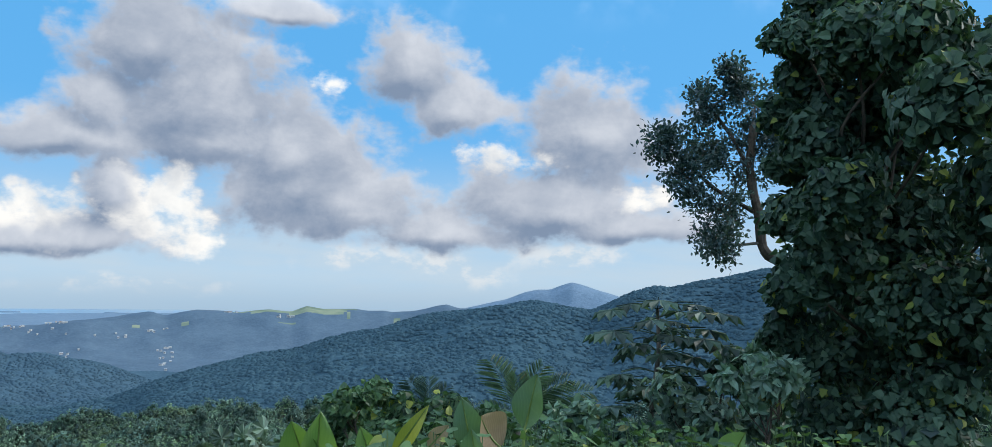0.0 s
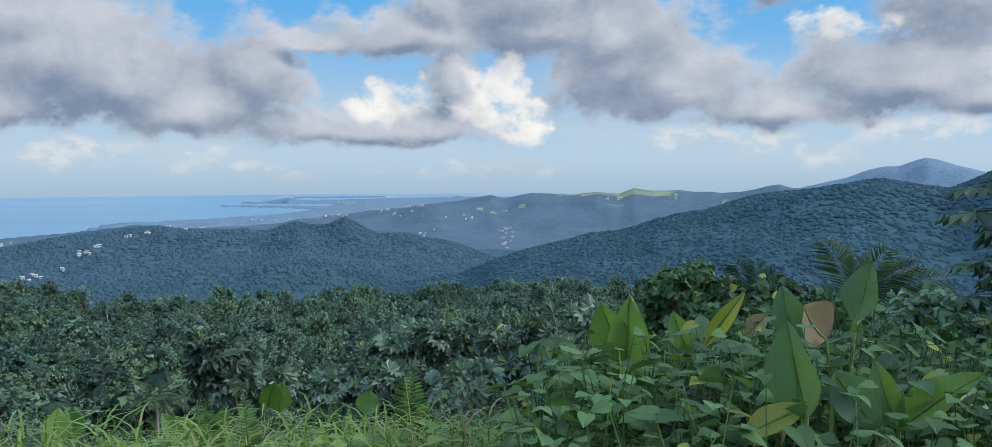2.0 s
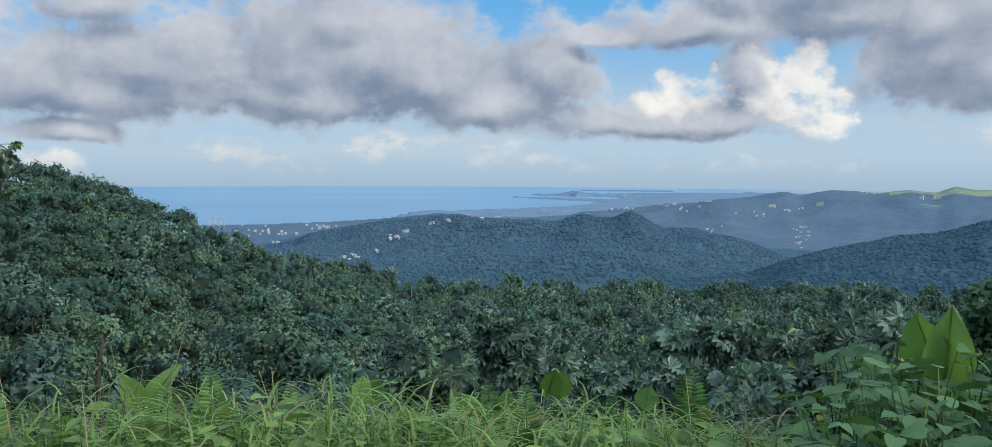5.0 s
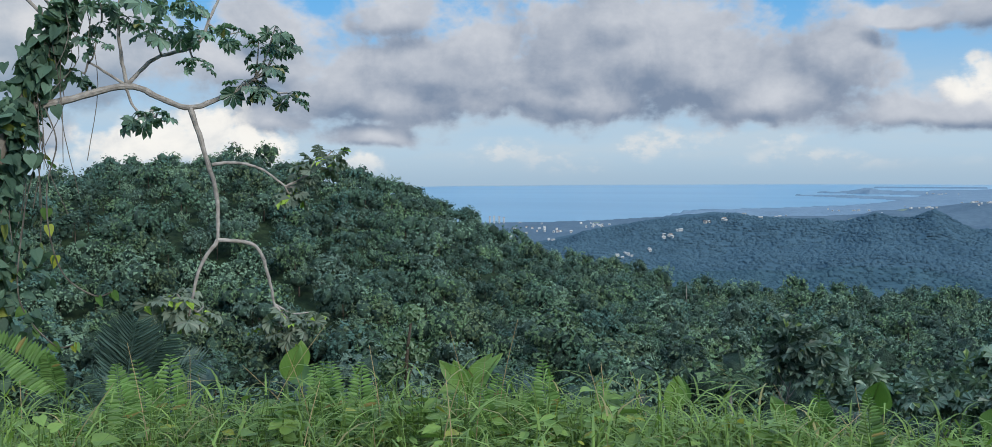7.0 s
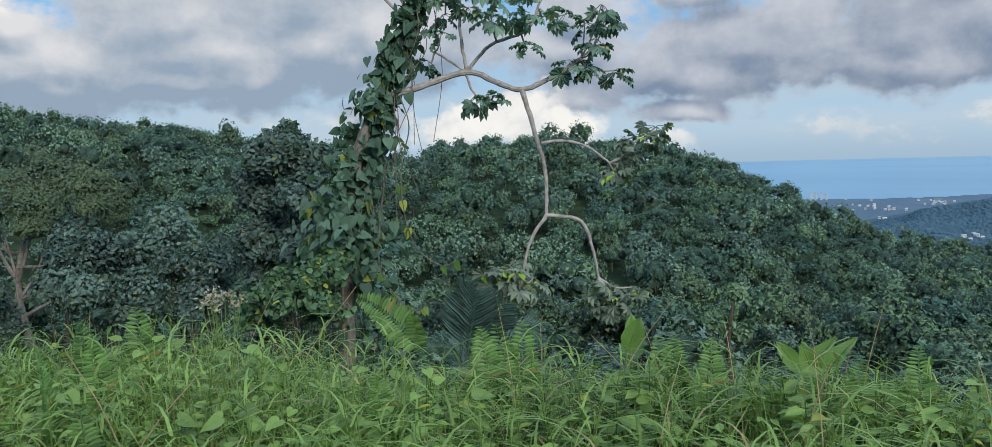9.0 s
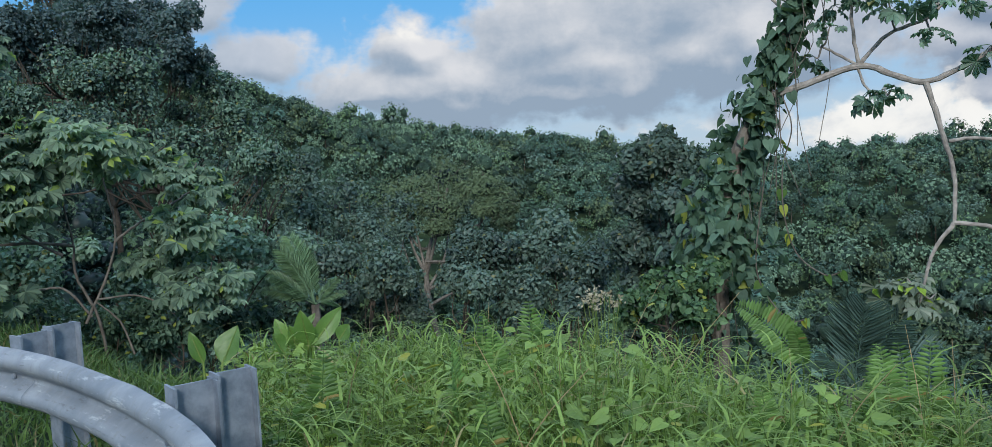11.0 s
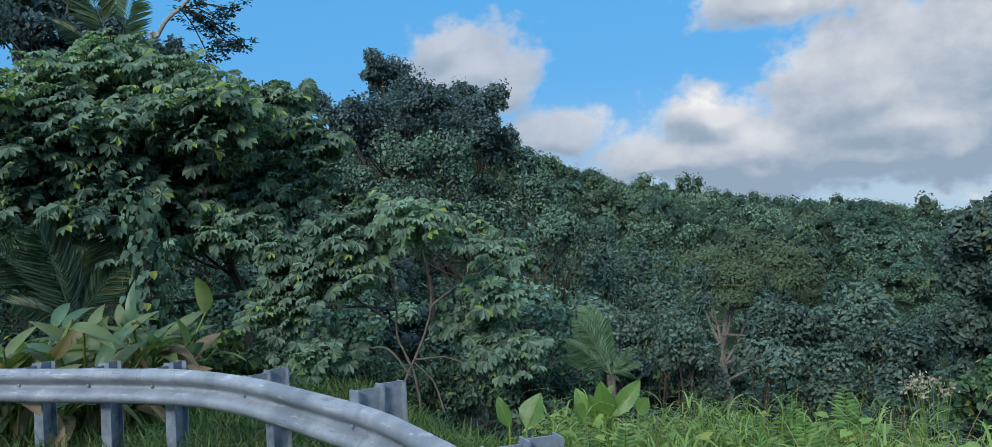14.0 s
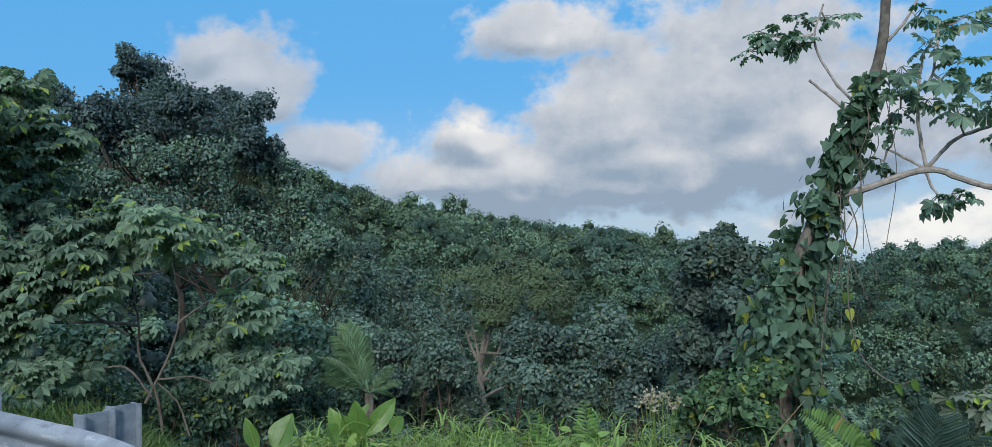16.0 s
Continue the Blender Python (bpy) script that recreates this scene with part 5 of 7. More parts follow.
WALL_CLUMPS = [(56.0, 13.3, 10.7, 0.4), (59.0, 15.3, 9.7, 0.5), (62.6, 15.3, 9.3, 0.55), (64.5, 11.1, 8.5, 0.5), (56.7, 9.0, 10.1, 0.45), (60.3, 9.2, 11.1, 0.66), (55.9, 4.7, 10.3, 0.4), (59.5, 3.9, 10.6, 0.63), (63.5, 5.0, 10.9, 0.65), (55.6, 0.4, 9.8, 0.36), (58.6, -0.7, 11.9, 0.62), (62.9, -0.6, 9.8, 0.58), (56.5, -3.9, 10.5, 0.43), (60.0, -5.2, 12.0, 0.62), (63.8, -5.0, 10.2, 0.61), (57.6, -8.4, 10.4, 0.54), (62.1, -8.3, 10.0, 0.59), (67.5, 12.9, 10.5, 0.78), (67.8, 5.9, 9.0, 0.67), (67.6, -1.2, 9.9, 0.74), (57.4, 17.0, 11.3, 0.51), (61.1, 19.5, 10.4, 0.62), (55.6, 15.7, 10.2, 0.3), (57.8, 11.3, 10.5, 0.47), (61.7, 12.1, 10.6, 0.55), (54.5, 11.1, 10.4, 0.22), (54.9, 7.9, 10.7, 0.28), (58.2, 6.2, 9.3, 0.41), (61.9, 1.6, 10.7, 0.55), (57.4, 2.4, 9.9, 0.44), (60.8, -2.9, 10.8, 0.48), (54.8, -2.4, 10.3, 0.28)]
BOUGH_CLUMPS = [(45.9, 9.4, 14.4, 0.26), (47.3, 7.3, 14.6, 0.32), (48.4, 12.0, 15.2, 0.38), (49.7, 5.0, 14.8, 0.44), (51.0, 8.2, 15.2, 0.54), (51.9, 11.8, 15.4, 0.55), (49.5, 2.8, 14.4, 0.3), (53.3, 10.2, 15.5, 0.52), (50.6, 13.5, 14.7, 0.26), (48.7, 8.9, 15.9, 0.31)]
VTRUNK = [(-55.9, -16.7), (-56.4, -9.0), (-56.2, -5.2), (-55.2, -0.7), (-53.7, 2.9), (-52.3, 6.1), (-50.8, 9.5), (-49.95, 12.2), (-49.6, 15.3), (-49.4, 19.0)]
B1 = [(-52.9, 3.22), (-50.8, 3.78), (-47.8, 4.63), (-45.9, 3.92), (-44.2, 3.37), (-42.1, 4.12), (-40.2, 5.26)]
B2 = [(-44.2, 3.37), (-43.5, 0.86), (-42.8, -2.09), (-42.8, -5.03)]
B3 = [(-42.8, -5.03), (-43.9, -6.68), (-44.6, -9.18)]
B4 = [(-42.8, -5.03), (-40.5, -5.52), (-39.7, -7.64), (-39.4, -9.31)]
B5 = [(-43.0, -0.2), (-41.4, -0.12), (-39.9, -0.59), (-38.5, -1.68)]
B6 = [(-47.8, 4.63), (-48.1, 6.74), (-48.1, 9.14), (-47.7, 11.46)]
B7 = [(-47.8, 4.63), (-46.2, 6.29), (-43.7, 7.21), (-42.8, 8.97), (-41.9, 10.9)]
B8 = [(-47.8, 4.63), (-49.2, 5.56), (-49.9, 5.99)]
B9 = [(-51.4, 7.67), (-52.5, 8.91), (-54.2, 10.54)]
B10 = [(-51.2, 8.42), (-52.8, 10.49), (-53.8, 12.89), (-53.2, 15.09)]
B11 = [(-50.3, 9.1), (-48.3, 9.27), (-47.4, 9.92), (-46.9, 12.08), (-47.0, 13.54)]
B12 = [(-49.6, 12.42), (-48.4, 13.74), (-47.7, 15.07)]
CL1 = [(-49.4, 7.19), (-50.3, 5.39), (-46.1, 8.29), (-47.6, 8.73), (-41.1, 8.11), (-39.9, 7.47), (-39.2, 6.42), (-38.4, 7.58), (-40.8, 5.08), (-38.0, 4.35), (-47.2, 3.05), (-43.7, 6.41), (-42.4, 8.16), (-38.8, 8.59), (-39.8, 4.84), (-49.1, 8.37), (-46.1, 3.02)]
CL2 = [(-36.5, -0.01), (-37.3, -1.02), (-35.4, 0.57), (-38.0, -1.91), (-45.4, -8.31), (-43.8, -9.2), (-44.8, -9.59), (-46.1, -8.71), (-38.8, -9.74), (-37.7, -10.59), (-39.9, -10.55), (-37.1, -9.96), (-38.8, -10.98)]
CL3 = [(-56.9, 13.78), (-57.6, 12.67), (-56.1, 13.51), (-54.6, 14.49), (-55.2, 13.22), (-52.7, 14.27), (-48.9, 10.84), (-47.4, 12.14), (-45.8, 10.84), (-45.5, 9.35), (-49.1, 9.74), (-46.5, 10.19), (-47.7, 13.99), (-45.4, 13.31), (-43.9, 9.87), (-44.2, 8.48)]
V1 = [(-52.3, 3.21), (-51.8, 1.13), (-52.4, -1.33), (-52.4, -4.25), (-51.7, -6.79), (-50.1, -8.12), (-49.1, -7.96)]
V2 = [(-53.6, -2.53), (-54.2, -7.08), (-53.7, -9.19), (-52.3, -10.93), (-51.2, -10.9)]
TIPL = [(-111.0, 12.4), (-110.5, 14.0), (-109.9, 15.0), (-109.1, 15.7), (-108.2, 16.6)]
TIPC = [(-108.4, 15.5), (-107.6, 14.7), (-106.9, 13.9), (-106.0, 13.4), (-105.5, 13.9), (-106.9, 15.2), (-106.1, 15.8), (-107.6, 13.1), (-107.1, 14.6), (-108.0, 16.3)]
BOUGH = [(55.6, -0.4), (54.0, 1.36), (52.4, 2.34), (52.0, 4.78), (51.5, 7.62), (51.7, 10.43)]
BOUGH2 = [(52.0, 4.78), (49.9, 6.02), (47.9, 7.68), (46.3, 9.15)]
BOUGH3 = [(51.5, 7.62), (49.9, 10.5), (48.5, 11.97)]
S1 = [(-94.8, -11.28), (-95.2, -8.22), (-96.2, -5.69), (-96.2, -3.84)]
S2 = [(-96.2, -3.84), (-98.4, -3.51), (-100.7, -3.44), (-101.9, -3.21)]
S3 = [(-96.8, -4.42), (-98.4, -3.3), (-100.0, -2.1), (-101.1, -1.61)]
S4 = [(-95.9, -8.59), (-94.5, -5.79), (-93.9, -3.75), (-93.9, -1.66)]
S5 = [(-93.9, -3.75), (-92.5, -2.77), (-90.7, -1.81), (-89.4, -1.02)]
S6 = [(-95.5, -8.21), (-96.8, -6.48), (-98.1, -6.28), (-99.7, -6.5), (-100.9, -6.7)]
S7 = [(-93.3, -10.77), (-94.0, -8.7), (-95.2, -7.4)]
S8 = [(-95.2, -7.2), (-93.1, -7.2), (-91.0, -7.84), (-89.3, -6.9)]
S9 = [(-96.2, -3.84), (-96.6, -1.1), (-96.9, 1.42)]
S10 = [(-93.9, -2.08), (-94.3, 0.04), (-94.4, 1.94)]
PAPT = [(45.2, -10.73), (45.4, -7.57), (45.8, -4.31), (45.7, -1.45)]
PAPC = [(44.3, -0.98), (45.8, -0.7), (49.2, -1.44), (48.0, -0.98), (42.3, -2.99), (43.3, -2.75), (44.6, -3.75), (49.6, -3.57), (48.8, -2.6), (47.4, -3.05), (50.8, -3.73), (44.0, -4.18), (43.4, -5.62), (46.4, -5.11), (45.6, -6.35), (48.0, -6.25), (44.4, -6.8), (49.6, -5.78), (43.0, -7.67), (46.8, -7.89)]
PL = [(-84.7, -8.88), (-82.5, -2.52), (-79.5, -5.75), (-78.8, -7.21), (-84.6, -2.22), (-83.7, -0.99), (-85.8, -4.69), (-86.3, -6.34), (-81.7, -8.15), (-80.9, -8.99), (-79.5, -8.61)]
PM = [(-48.9, -14.02), (-50.1, -7.75), (-49.0, -7.37), (-45.8, -10.43), (-43.7, -11.74), (-46.5, -8.73), (-51.9, -13.05), (-52.7, -12.18)]
FERN = [(-47.4, -12.13), (-45.2, -11.55), (-35.2, -12.99), (-37.7, -14.46), (-35.2, -13.01), (6.3, -15.8), (11.2, -13.08), (10.5, -12.79), (5.1, -16.0), (-71.9, -9.31), (-74.3, -10.97), (-46.8, -12.22), (-45.4, -11.86), (-34.7, -12.87), (-38.6, -17.37), (-62.5, -15.78), (-68.9, -8.7), (-71.2, -10.06)]
BLADES_A = [(24.4, -14.21, 24.8, -8.35, 4.6, 0.21, 'l'), (24.1, -12.3, 22.9, -8.97, 4.6, 0.34, 'l'), (36.3, -15.2, 35.2, -9.52, 3.56, 0.27, 'd'), (36.2, -14.54, 32.7, -16.64, 3.56, 0.22, 'y'), (36.4, -14.32, 34.9, -16.96, 3.56, 0.14, 'b'), (37.9, -12.43, 40.2, -15.46, 3.68, 0.3, 'd'), (34.7, -10.96, 33.9, -7.5, 4.83, 0.27, 'd'), (36.6, -10.61, 35.3, -8.68, 4.83, 0.6, 'b'), (38.0, -9.46, 38.8, -5.89, 5.17, 0.3, 'd'), (28.2, -11.91, 27.2, -9.36, 4.94, 0.26, 'l'), (29.3, -11.41, 31.7, -7.99, 4.94, 0.13, 'y'), (29.0, -11.07, 28.9, -9.52, 5.06, 0.35, 'd'), (26.1, -16.13, 25.4, -13.27, 4.37, 0.4, 'l')]
BLADES_B = [(24.9, -12.81, 28.1, -13.24, 4.48, 0.16, 'l'), (20.1, -17.56, 19.0, -15.69, 4.6, 0.22, 'y'), (18.1, -12.66, 19.7, -11.33, 5.75, 0.3, 'd'), (31.7, -10.7, 33.0, -9.29, 5.06, 0.3, 'b'), (41.2, -15.22, 39.8, -11.55, 3.91, 0.22, 'l'), (41.2, -15.22, 45.5, -11.71, 3.91, 0.2, 'l'), (40.2, -15.48, 37.7, -12.21, 3.79, 0.25, 'd'), (47.2, -14.94, 48.6, -12.68, 3.79, 0.25, 'l'), (51.2, -11.3, 52.4, -9.1, 4.83, 0.3, 'd'), (43.4, -12.82, 46.0, -14.35, 4.14, 0.28, 'd'), (-12.8, -16.88, -12.3, -14.44, 5.98, 0.3, 'l'), (-0.1, -15.37, 0.4, -13.76, 7.47, 0.32, 'l'), (6.3, -16.1, 6.6, -14.58, 6.9, 0.5, 'l')]
BLADES_C = [(-4.9, -17.19, -6.2, -15.33, 5.75, 0.25, 'l'), (-38.9, -14.41, -38.0, -12.15, 6.5, 0.28, 'l'), (-12.1, -16.3, -12.1, -14.49, 8.0, 0.45, 'l'), (0.2, -15.78, 0.5, -13.77, 9.0, 0.3, 'l'), (-3.1, -17.53, -2.9, -15.14, 7.5, 0.3, 'l'), (-4.8, -17.21, -6.0, -15.64, 7.0, 0.3, 'l'), (-26.6, -15.98, -24.3, -13.2, 6.5, 0.17, 'l'), (-26.8, -15.97, -27.7, -13.58, 6.5, 0.22, 'l'), (-30.2, -18.34, -30.2, -16.49, 5.0, 0.45, 'l'), (-24.9, -16.48, -23.9, -15.77, 6.7, 0.4, 'b'), (-83.9, -11.38, -84.7, -9.28, 7.0, 0.22, 'l'), (-83.7, -11.41, -82.2, -9.19, 7.0, 0.2, 'l'), (-82.5, -11.62, -82.6, -9.8, 6.8, 0.35, 'l')]
BLADES_D = [(-83.4, -11.45, -83.9, -9.78, 7.0, 0.25, 'l'), (-37.8, -13.77, -37.8, -11.8, 10.0, 0.25, 'l'), (-37.8, -14.76, -37.9, -13.19, 9.8, 0.5, 'd'), (-27.0, -15.43, -28.6, -13.5, 9.0, 0.2, 'l'), (-26.7, -15.4, -24.9, -13.12, 9.0, 0.18, 'l'), (-29.8, -18.05, -29.8, -16.67, 5.0, 0.6, 'l'), (-63.0, -18.07, -62.8, -16.23, 5.0, 0.5, 'l'), (-88.1, -11.64, -87.0, -9.47, 6.3, 0.35, 'l'), (-82.7, -11.14, -83.1, -8.89, 6.7, 0.25, 'l'), (-82.4, -11.15, -80.5, -8.88, 6.7, 0.2, 'l'), (-80.8, -11.0, -80.1, -10.01, 6.5, 0.4, 'l'), (-84.2, -11.47, -84.9, -10.21, 6.5, 0.4, 'l'), (-89.2, -11.57, -89.9, -9.5, 6.3, 0.2, 'l')]


B13 = [(-47.9, 4.6), (-47.5, 3.4), (-46.8, 2.9), (-46.2, 3.4)]
ROWS = [B1, B2, B3, B4, B5, B6, B7, B8, B9, B10, B11, B12, B13]


# the vine-hung tree with its hooked grey branch
def vine_tree():
    depth = 15.6
    foot = at(-55.8, depth, float(ground_z(-55.8, depth)))
    t = thing("vine_covered_tree", foot, "broken leaning tree hung with heart-leaved vines, one bare hooked grey branch", "tree")
    trunk = Geo()
    p = bend([foot - (0, 0, 0.4)] + [sight(a, e, depth) for a, e in VTRUNK[1:]], 6) - foot
    tube(trunk, p, np.linspace(0.16, 0.065, len(p)), 9, wobble=0.04)
    part("trunk", trunk, M_BARK, t)
    limbs(t, foot, ROWS, depth, (0.062, 0.048, 0.036, 0.036, 0.03, 0.032, 0.034, 0.026, 0.036, 0.026, 0.028, 0.028, 0.024), M_PALEBARK)
    spine = np.concatenate([bend([sight(a, e, depth) for a, e in row], 5) for row in ROWS]) - foot
    crown, low, twigs = Geo(), Geo(), Geo()
    for row, n, s, geo in ((CL1, 6, 0.34, crown), (CL2, 8, 0.37, low), (CL3, 6, 0.34, crown)):
        for a, e in row:
            c = sight(a, e, depth + rng.normal() * 0.25) - foot
            near = spine[int(np.argmin(np.linalg.norm(spine - c, axis=1)))]
            tube(twigs, bend([near, (near + c) / 2 + (0, 0, -0.1), c], 4), np.linspace(0.02, 0.011, 9), 5)
            whorl(geo, c, s * rng.uniform(0.8, 1.15), n, shape_palmate(9), 0.3)
    tagged(part("twig", twigs, M_PALEBARK, t), kind="stuff")
    part("upper_leaves", crown, M_LEAF_GREEN, t, "drooping palmate leaves")
    part("lower_leaves", low, M_PALELEAF, t, "pale drooping palmate leaves at the branch ends")
    vines = Geo()
    s = np.concatenate((p, p + rng.normal(size=p.shape) * 0.05))
    for _ in range(300):
        u = 0.70 * rng.random() ** 1.1
        k = int(u * (len(p) - 1))
        wide = float(np.interp(u, (0, 0.2, 0.42, 0.56, 0.7, 1.0), (0.95, 0.62, 0.30, 0.18, 0.12, 0.05)))
        c = p[k] + rng.normal(size=3) * (0.55, 0.55, 0.3) * wide
        n = int(rng.integers(5, 19) * (1.0 - 0.7 * u))
        q = c + rng.normal(size=(n, 3)) * (0.2, 0.2, 0.3) * (0.3 + 0.7 * wide)
        off = q - p[k]
        along = off * (0.5, 0.5, 0.0) + (0, 0, -0.5) + rng.normal(size=(n, 3)) * 0.34
        up = unit(off * (1, 1, 0) + rng.normal(size=(n, 3)) * 0.3) + (0, 0, 0.35) + rng.normal(size=(n, 3)) * 0.35
        scatter(vines, shape_round_heart(), q, along, up, rng.uniform(0.11, 0.26, n))
    # hanging stems
    for _ in range(44):
        i = int(rng.integers(6, len(p) - 16))
        q = p[i] + rng.normal(size=3) * (0.14, 0.14, 0.1)
        drop = rng.uniform(0.6, 2.6)
        tube(vines, bend([q, q + (rng.normal() * 0.1, rng.normal() * 0.1, -drop * 0.5), q + (rng.normal() * 0.16, rng.normal() * 0.16, -drop)], 4), 0.008, 4, 1)
    part("vines", vines, [M_WALLVINE, M_BARK], t, "glossy heart-shaped vine leaves")
    hang = Geo()
    for row in (V1, V2):
        q = bend([sight(a, e, depth - 0.3) for a, e in row], 6) - foot
        tube(hang, q, 0.012, 5, 1)
        i = rng.integers(4, len(q), 9)
        scatter(hang, shape_round_heart(), q[i], rng.normal(size=(9, 3)) * 0.3 + (0, 0, -1.0), rng.normal(size=(9, 3)) + (0, -1.0, 0.2), rng.uniform(0.13, 0.22, 9))
    part("tendril", hang, [M_BROAD, M_BARK], t, "thin tendril with yellow-green leaves")


vine_tree()

ROUND_HEART, CARD, LEAF, HEART, PALM9 = shape_round_heart(), shape_card(), shape_leaf(), shape_heart(), shape_palmate(9)


# left-hand bank behind the barrier
leafy("background_tree", "tall dark tree rising behind the bank", "tree", break_up(BACK_CLUMPS, 6, 0.5), CARD, 0.15, 300, M_LEAF_DARK)
leafy("dark_tree", "dense dark-leaved tree standing above the slope", "tree", break_up(DARKTREE_CLUMPS, 9, 0.55), CARD, 0.15, 420, M_LEAF_DARK, M_DARKBARK, core=0.85, girth=0.6)
leafy("green_tree", "bushy mid-green tree on the slope", "tree", break_up(MIDTREE_CLUMPS, 7, 0.55), CARD, 0.15, 360, M_LEAF_GREEN, M_DARKBARK, core=0.7, girth=0.5)
bushes("thicket_bush", "dark tangled bush of vines and saplings behind the barrier", "bush", THICKET_CLUMPS, CARD, 0.14, 2800, M_LEAF_GREEN, "thicket behind the barrier")
bushes("slope_bush", "leafy green bush closing the slope below the bank", "bush", [(-82.6, -1.6, 33.0, 1.5), (-80.4, -2.6, 36.0, 1.5), (-83.4, -5.0, 27.0, 1.2), (-78.5, -4.4, 33.0, 1.4), (-85.2, 1.2, 40.0, 1.6), (-81.0, -6.2, 26.0, 1.1)], CARD, 0.15, 2600, M_LEAF, "bushes on the slope")
# the darker vine leaf stands in for the shade low on the bank
bushes("bank_bush", "leafy bush at the foot of the bank", "bush", BANK_CLUMPS, LEAF, 0.11, 1500, M_WALLVINE, "bushes along the bank")
leafy("trumpet_tree", "leafy trumpet tree with large palmate leaves over the barrier", "tree", TRUMPET_CLUMPS, PALM9, 0.33, 300, M_CECROPIA, M_DARKBARK, at(-106, 17.5, float(ground_z(-106, 17.5))), core=0.45, tiers=48)
leafy("trumpet_shrub", "low trumpet tree with bare pale limbs and palmate leaves", "tree", SHRUB_CLUMPS, PALM9, 0.29, 95, M_CECROPIA, M_BARK, at(S1[0][0], 14, float(ground_z(S1[0][0], 14))), core=0.0, tiers=18, lines=[S1, S2, S3, S4, S5, S6, S7, S8, S9, S10], depth=14.0)
leafy("olive_tree", "brownish-olive spreading tree in the valley", "tree", OLIVE_CLUMPS + [(a, e - 1.2, r - 1, q * 0.6) for a, e, r, q in OLIVE_CLUMPS], CARD, 0.2, 1600, M_WOODS[4], flat=0.6)
bushes("twiggy_tree", "grey-green twiggy small tree with fine leaves", "tree", TWIGGY_CLUMPS, CARD, 0.15, 3600, M_LEAF, "twiggy trees below the verge")
leafy("round_tree", "dense round-crowned green tree beside the vine-hung trunk", "tree", ROUND_CLUMPS + [(a, e - 3.2, r, q) for a, e, r, q in ROUND_CLUMPS[3:]], CARD, 0.15, 2100, M_LEAF, M_DARKBARK, core=0.66, girth=0.5)
bushes("vine_bush", "low bush smothered in small vine leaves", "bush", VINEFOOT_CLUMPS, HEART, 0.12, 900, M_VINE, "bushes under the vine-hung tree")
leafy("yellow_sapling", "slender sapling with yellow-green young leaves", "tree", YELLOW_CLUMPS, LEAF, 0.15, 330, M_PALEFROND, M_DARKBARK, core=0.0)


def sprig():
    foot = sight(*TIPL[0], 20.0)
    foot[2] = float(ground_z(TIPL[0][0], 20.0))
    t = thing("slender_tree", foot, "thin leaning tree with a tuft of dark leaves against the sky", "tree")
    limbs(t, foot, [[(TIPL[0][0], -5.0)] + TIPL], 20.0, (0.06,), M_PALEBARK, "trunk")
    g = Geo()
    for a, e in TIPC:
        c = sight(a, e, 20.0) - foot
        tube(g, bend([sight(*TIPL[3], 20.0) - foot, c * 0.5 + (sight(*TIPL[3], 20.0) - foot) * 0.5 + (0, 0, 0.1), c], 3), 0.014, 4, 1)
        for _ in range(9):
            q = c + rng.normal(size=3) * (0.2, 0.2, 0.11)
            tube(g, bend([c, (c + q) / 2 + (0, 0, 0.03), q], 2), 0.006, 4, 1)
            p = q + rng.normal(size=(16, 3)) * (0.09, 0.09, 0.035)
            scatter(g, LEAF, p, rng.normal(size=(16, 3)) * (1, 1, 0.3) + (q - c) * 2, rng.normal(size=(16, 3)) * 0.3 + (0, 0, 1.0), rng.uniform(0.07, 0.13, 16))
    part("crown", g, [M_LEAF_DARK, M_DARKBARK], t)


sprig()

# right-hand side
leafy("vine_wall_tree", "tall tree buried in hanging dark green vines", "tree", [(a - 0.8, e, r, q) for a, e, r, q in WALL_CLUMPS], HEART, 0.115, 1300, M_WALLVINE, M_DARKBARK, at(60, 11.0, -0.2), -0.9, core=0.92, hang=0.8)


def bough():
    foot = at(57.5, 14.6, float(ground_z(57.5, 14.6)))
    t = thing("leafy_bough_tree", foot, "tree with a small-leaved dark bough reaching over the slope", "tree")
    limbs(t, foot, [[(57.5, -9.0), (57.2, -3.0)] + BOUGH, BOUGH2, BOUGH3], 15.0, (0.11, 0.04, 0.04), M_DARKBARK)
    crown, twigs = Geo(), Geo()
    spine = np.concatenate([bend([sight(a, e, 15.0) for a, e in row], 4) for row in (BOUGH[2:], BOUGH2, BOUGH3)]) - foot
    for a, e, r, rad in BOUGH_CLUMPS:
        c = sight(a, e, 15.0 + (r - 15.0) * 0.6) - foot
        s0 = spine[int(np.argmin(np.linalg.norm(spine - c, axis=1)))]
        tube(twigs, bend([s0, (s0 + c) / 2 + rng.normal(size=3) * 0.05, c], 3), np.linspace(0.03, 0.012, 7), 5)
        for _ in range(20):
            e1 = c + unit(rng.normal(size=3)) * rad * rng.uniform(0.5, 1.15)
            tube(twigs, bend([c, (c + e1) / 2 + rng.normal(size=3) * 0.04, e1], 2), np.linspace(0.010, 0.004, 5), 4)
            n = 54
            p = e1 + rng.normal(size=(n, 3)) * 0.10
            scatter(crown, LEAF, p, rng.normal(size=(n, 3)) + unit(e1 - c) * 0.8, rng.normal(size=(n, 3)) * 0.6 + (0, 0, 1.0), rng.uniform(0.06, 0.11, n))
    tagged(part("twig", twigs, M_BARK, t), kind="stuff")
    part("crown", crown, M_LEAF_DARK, t)


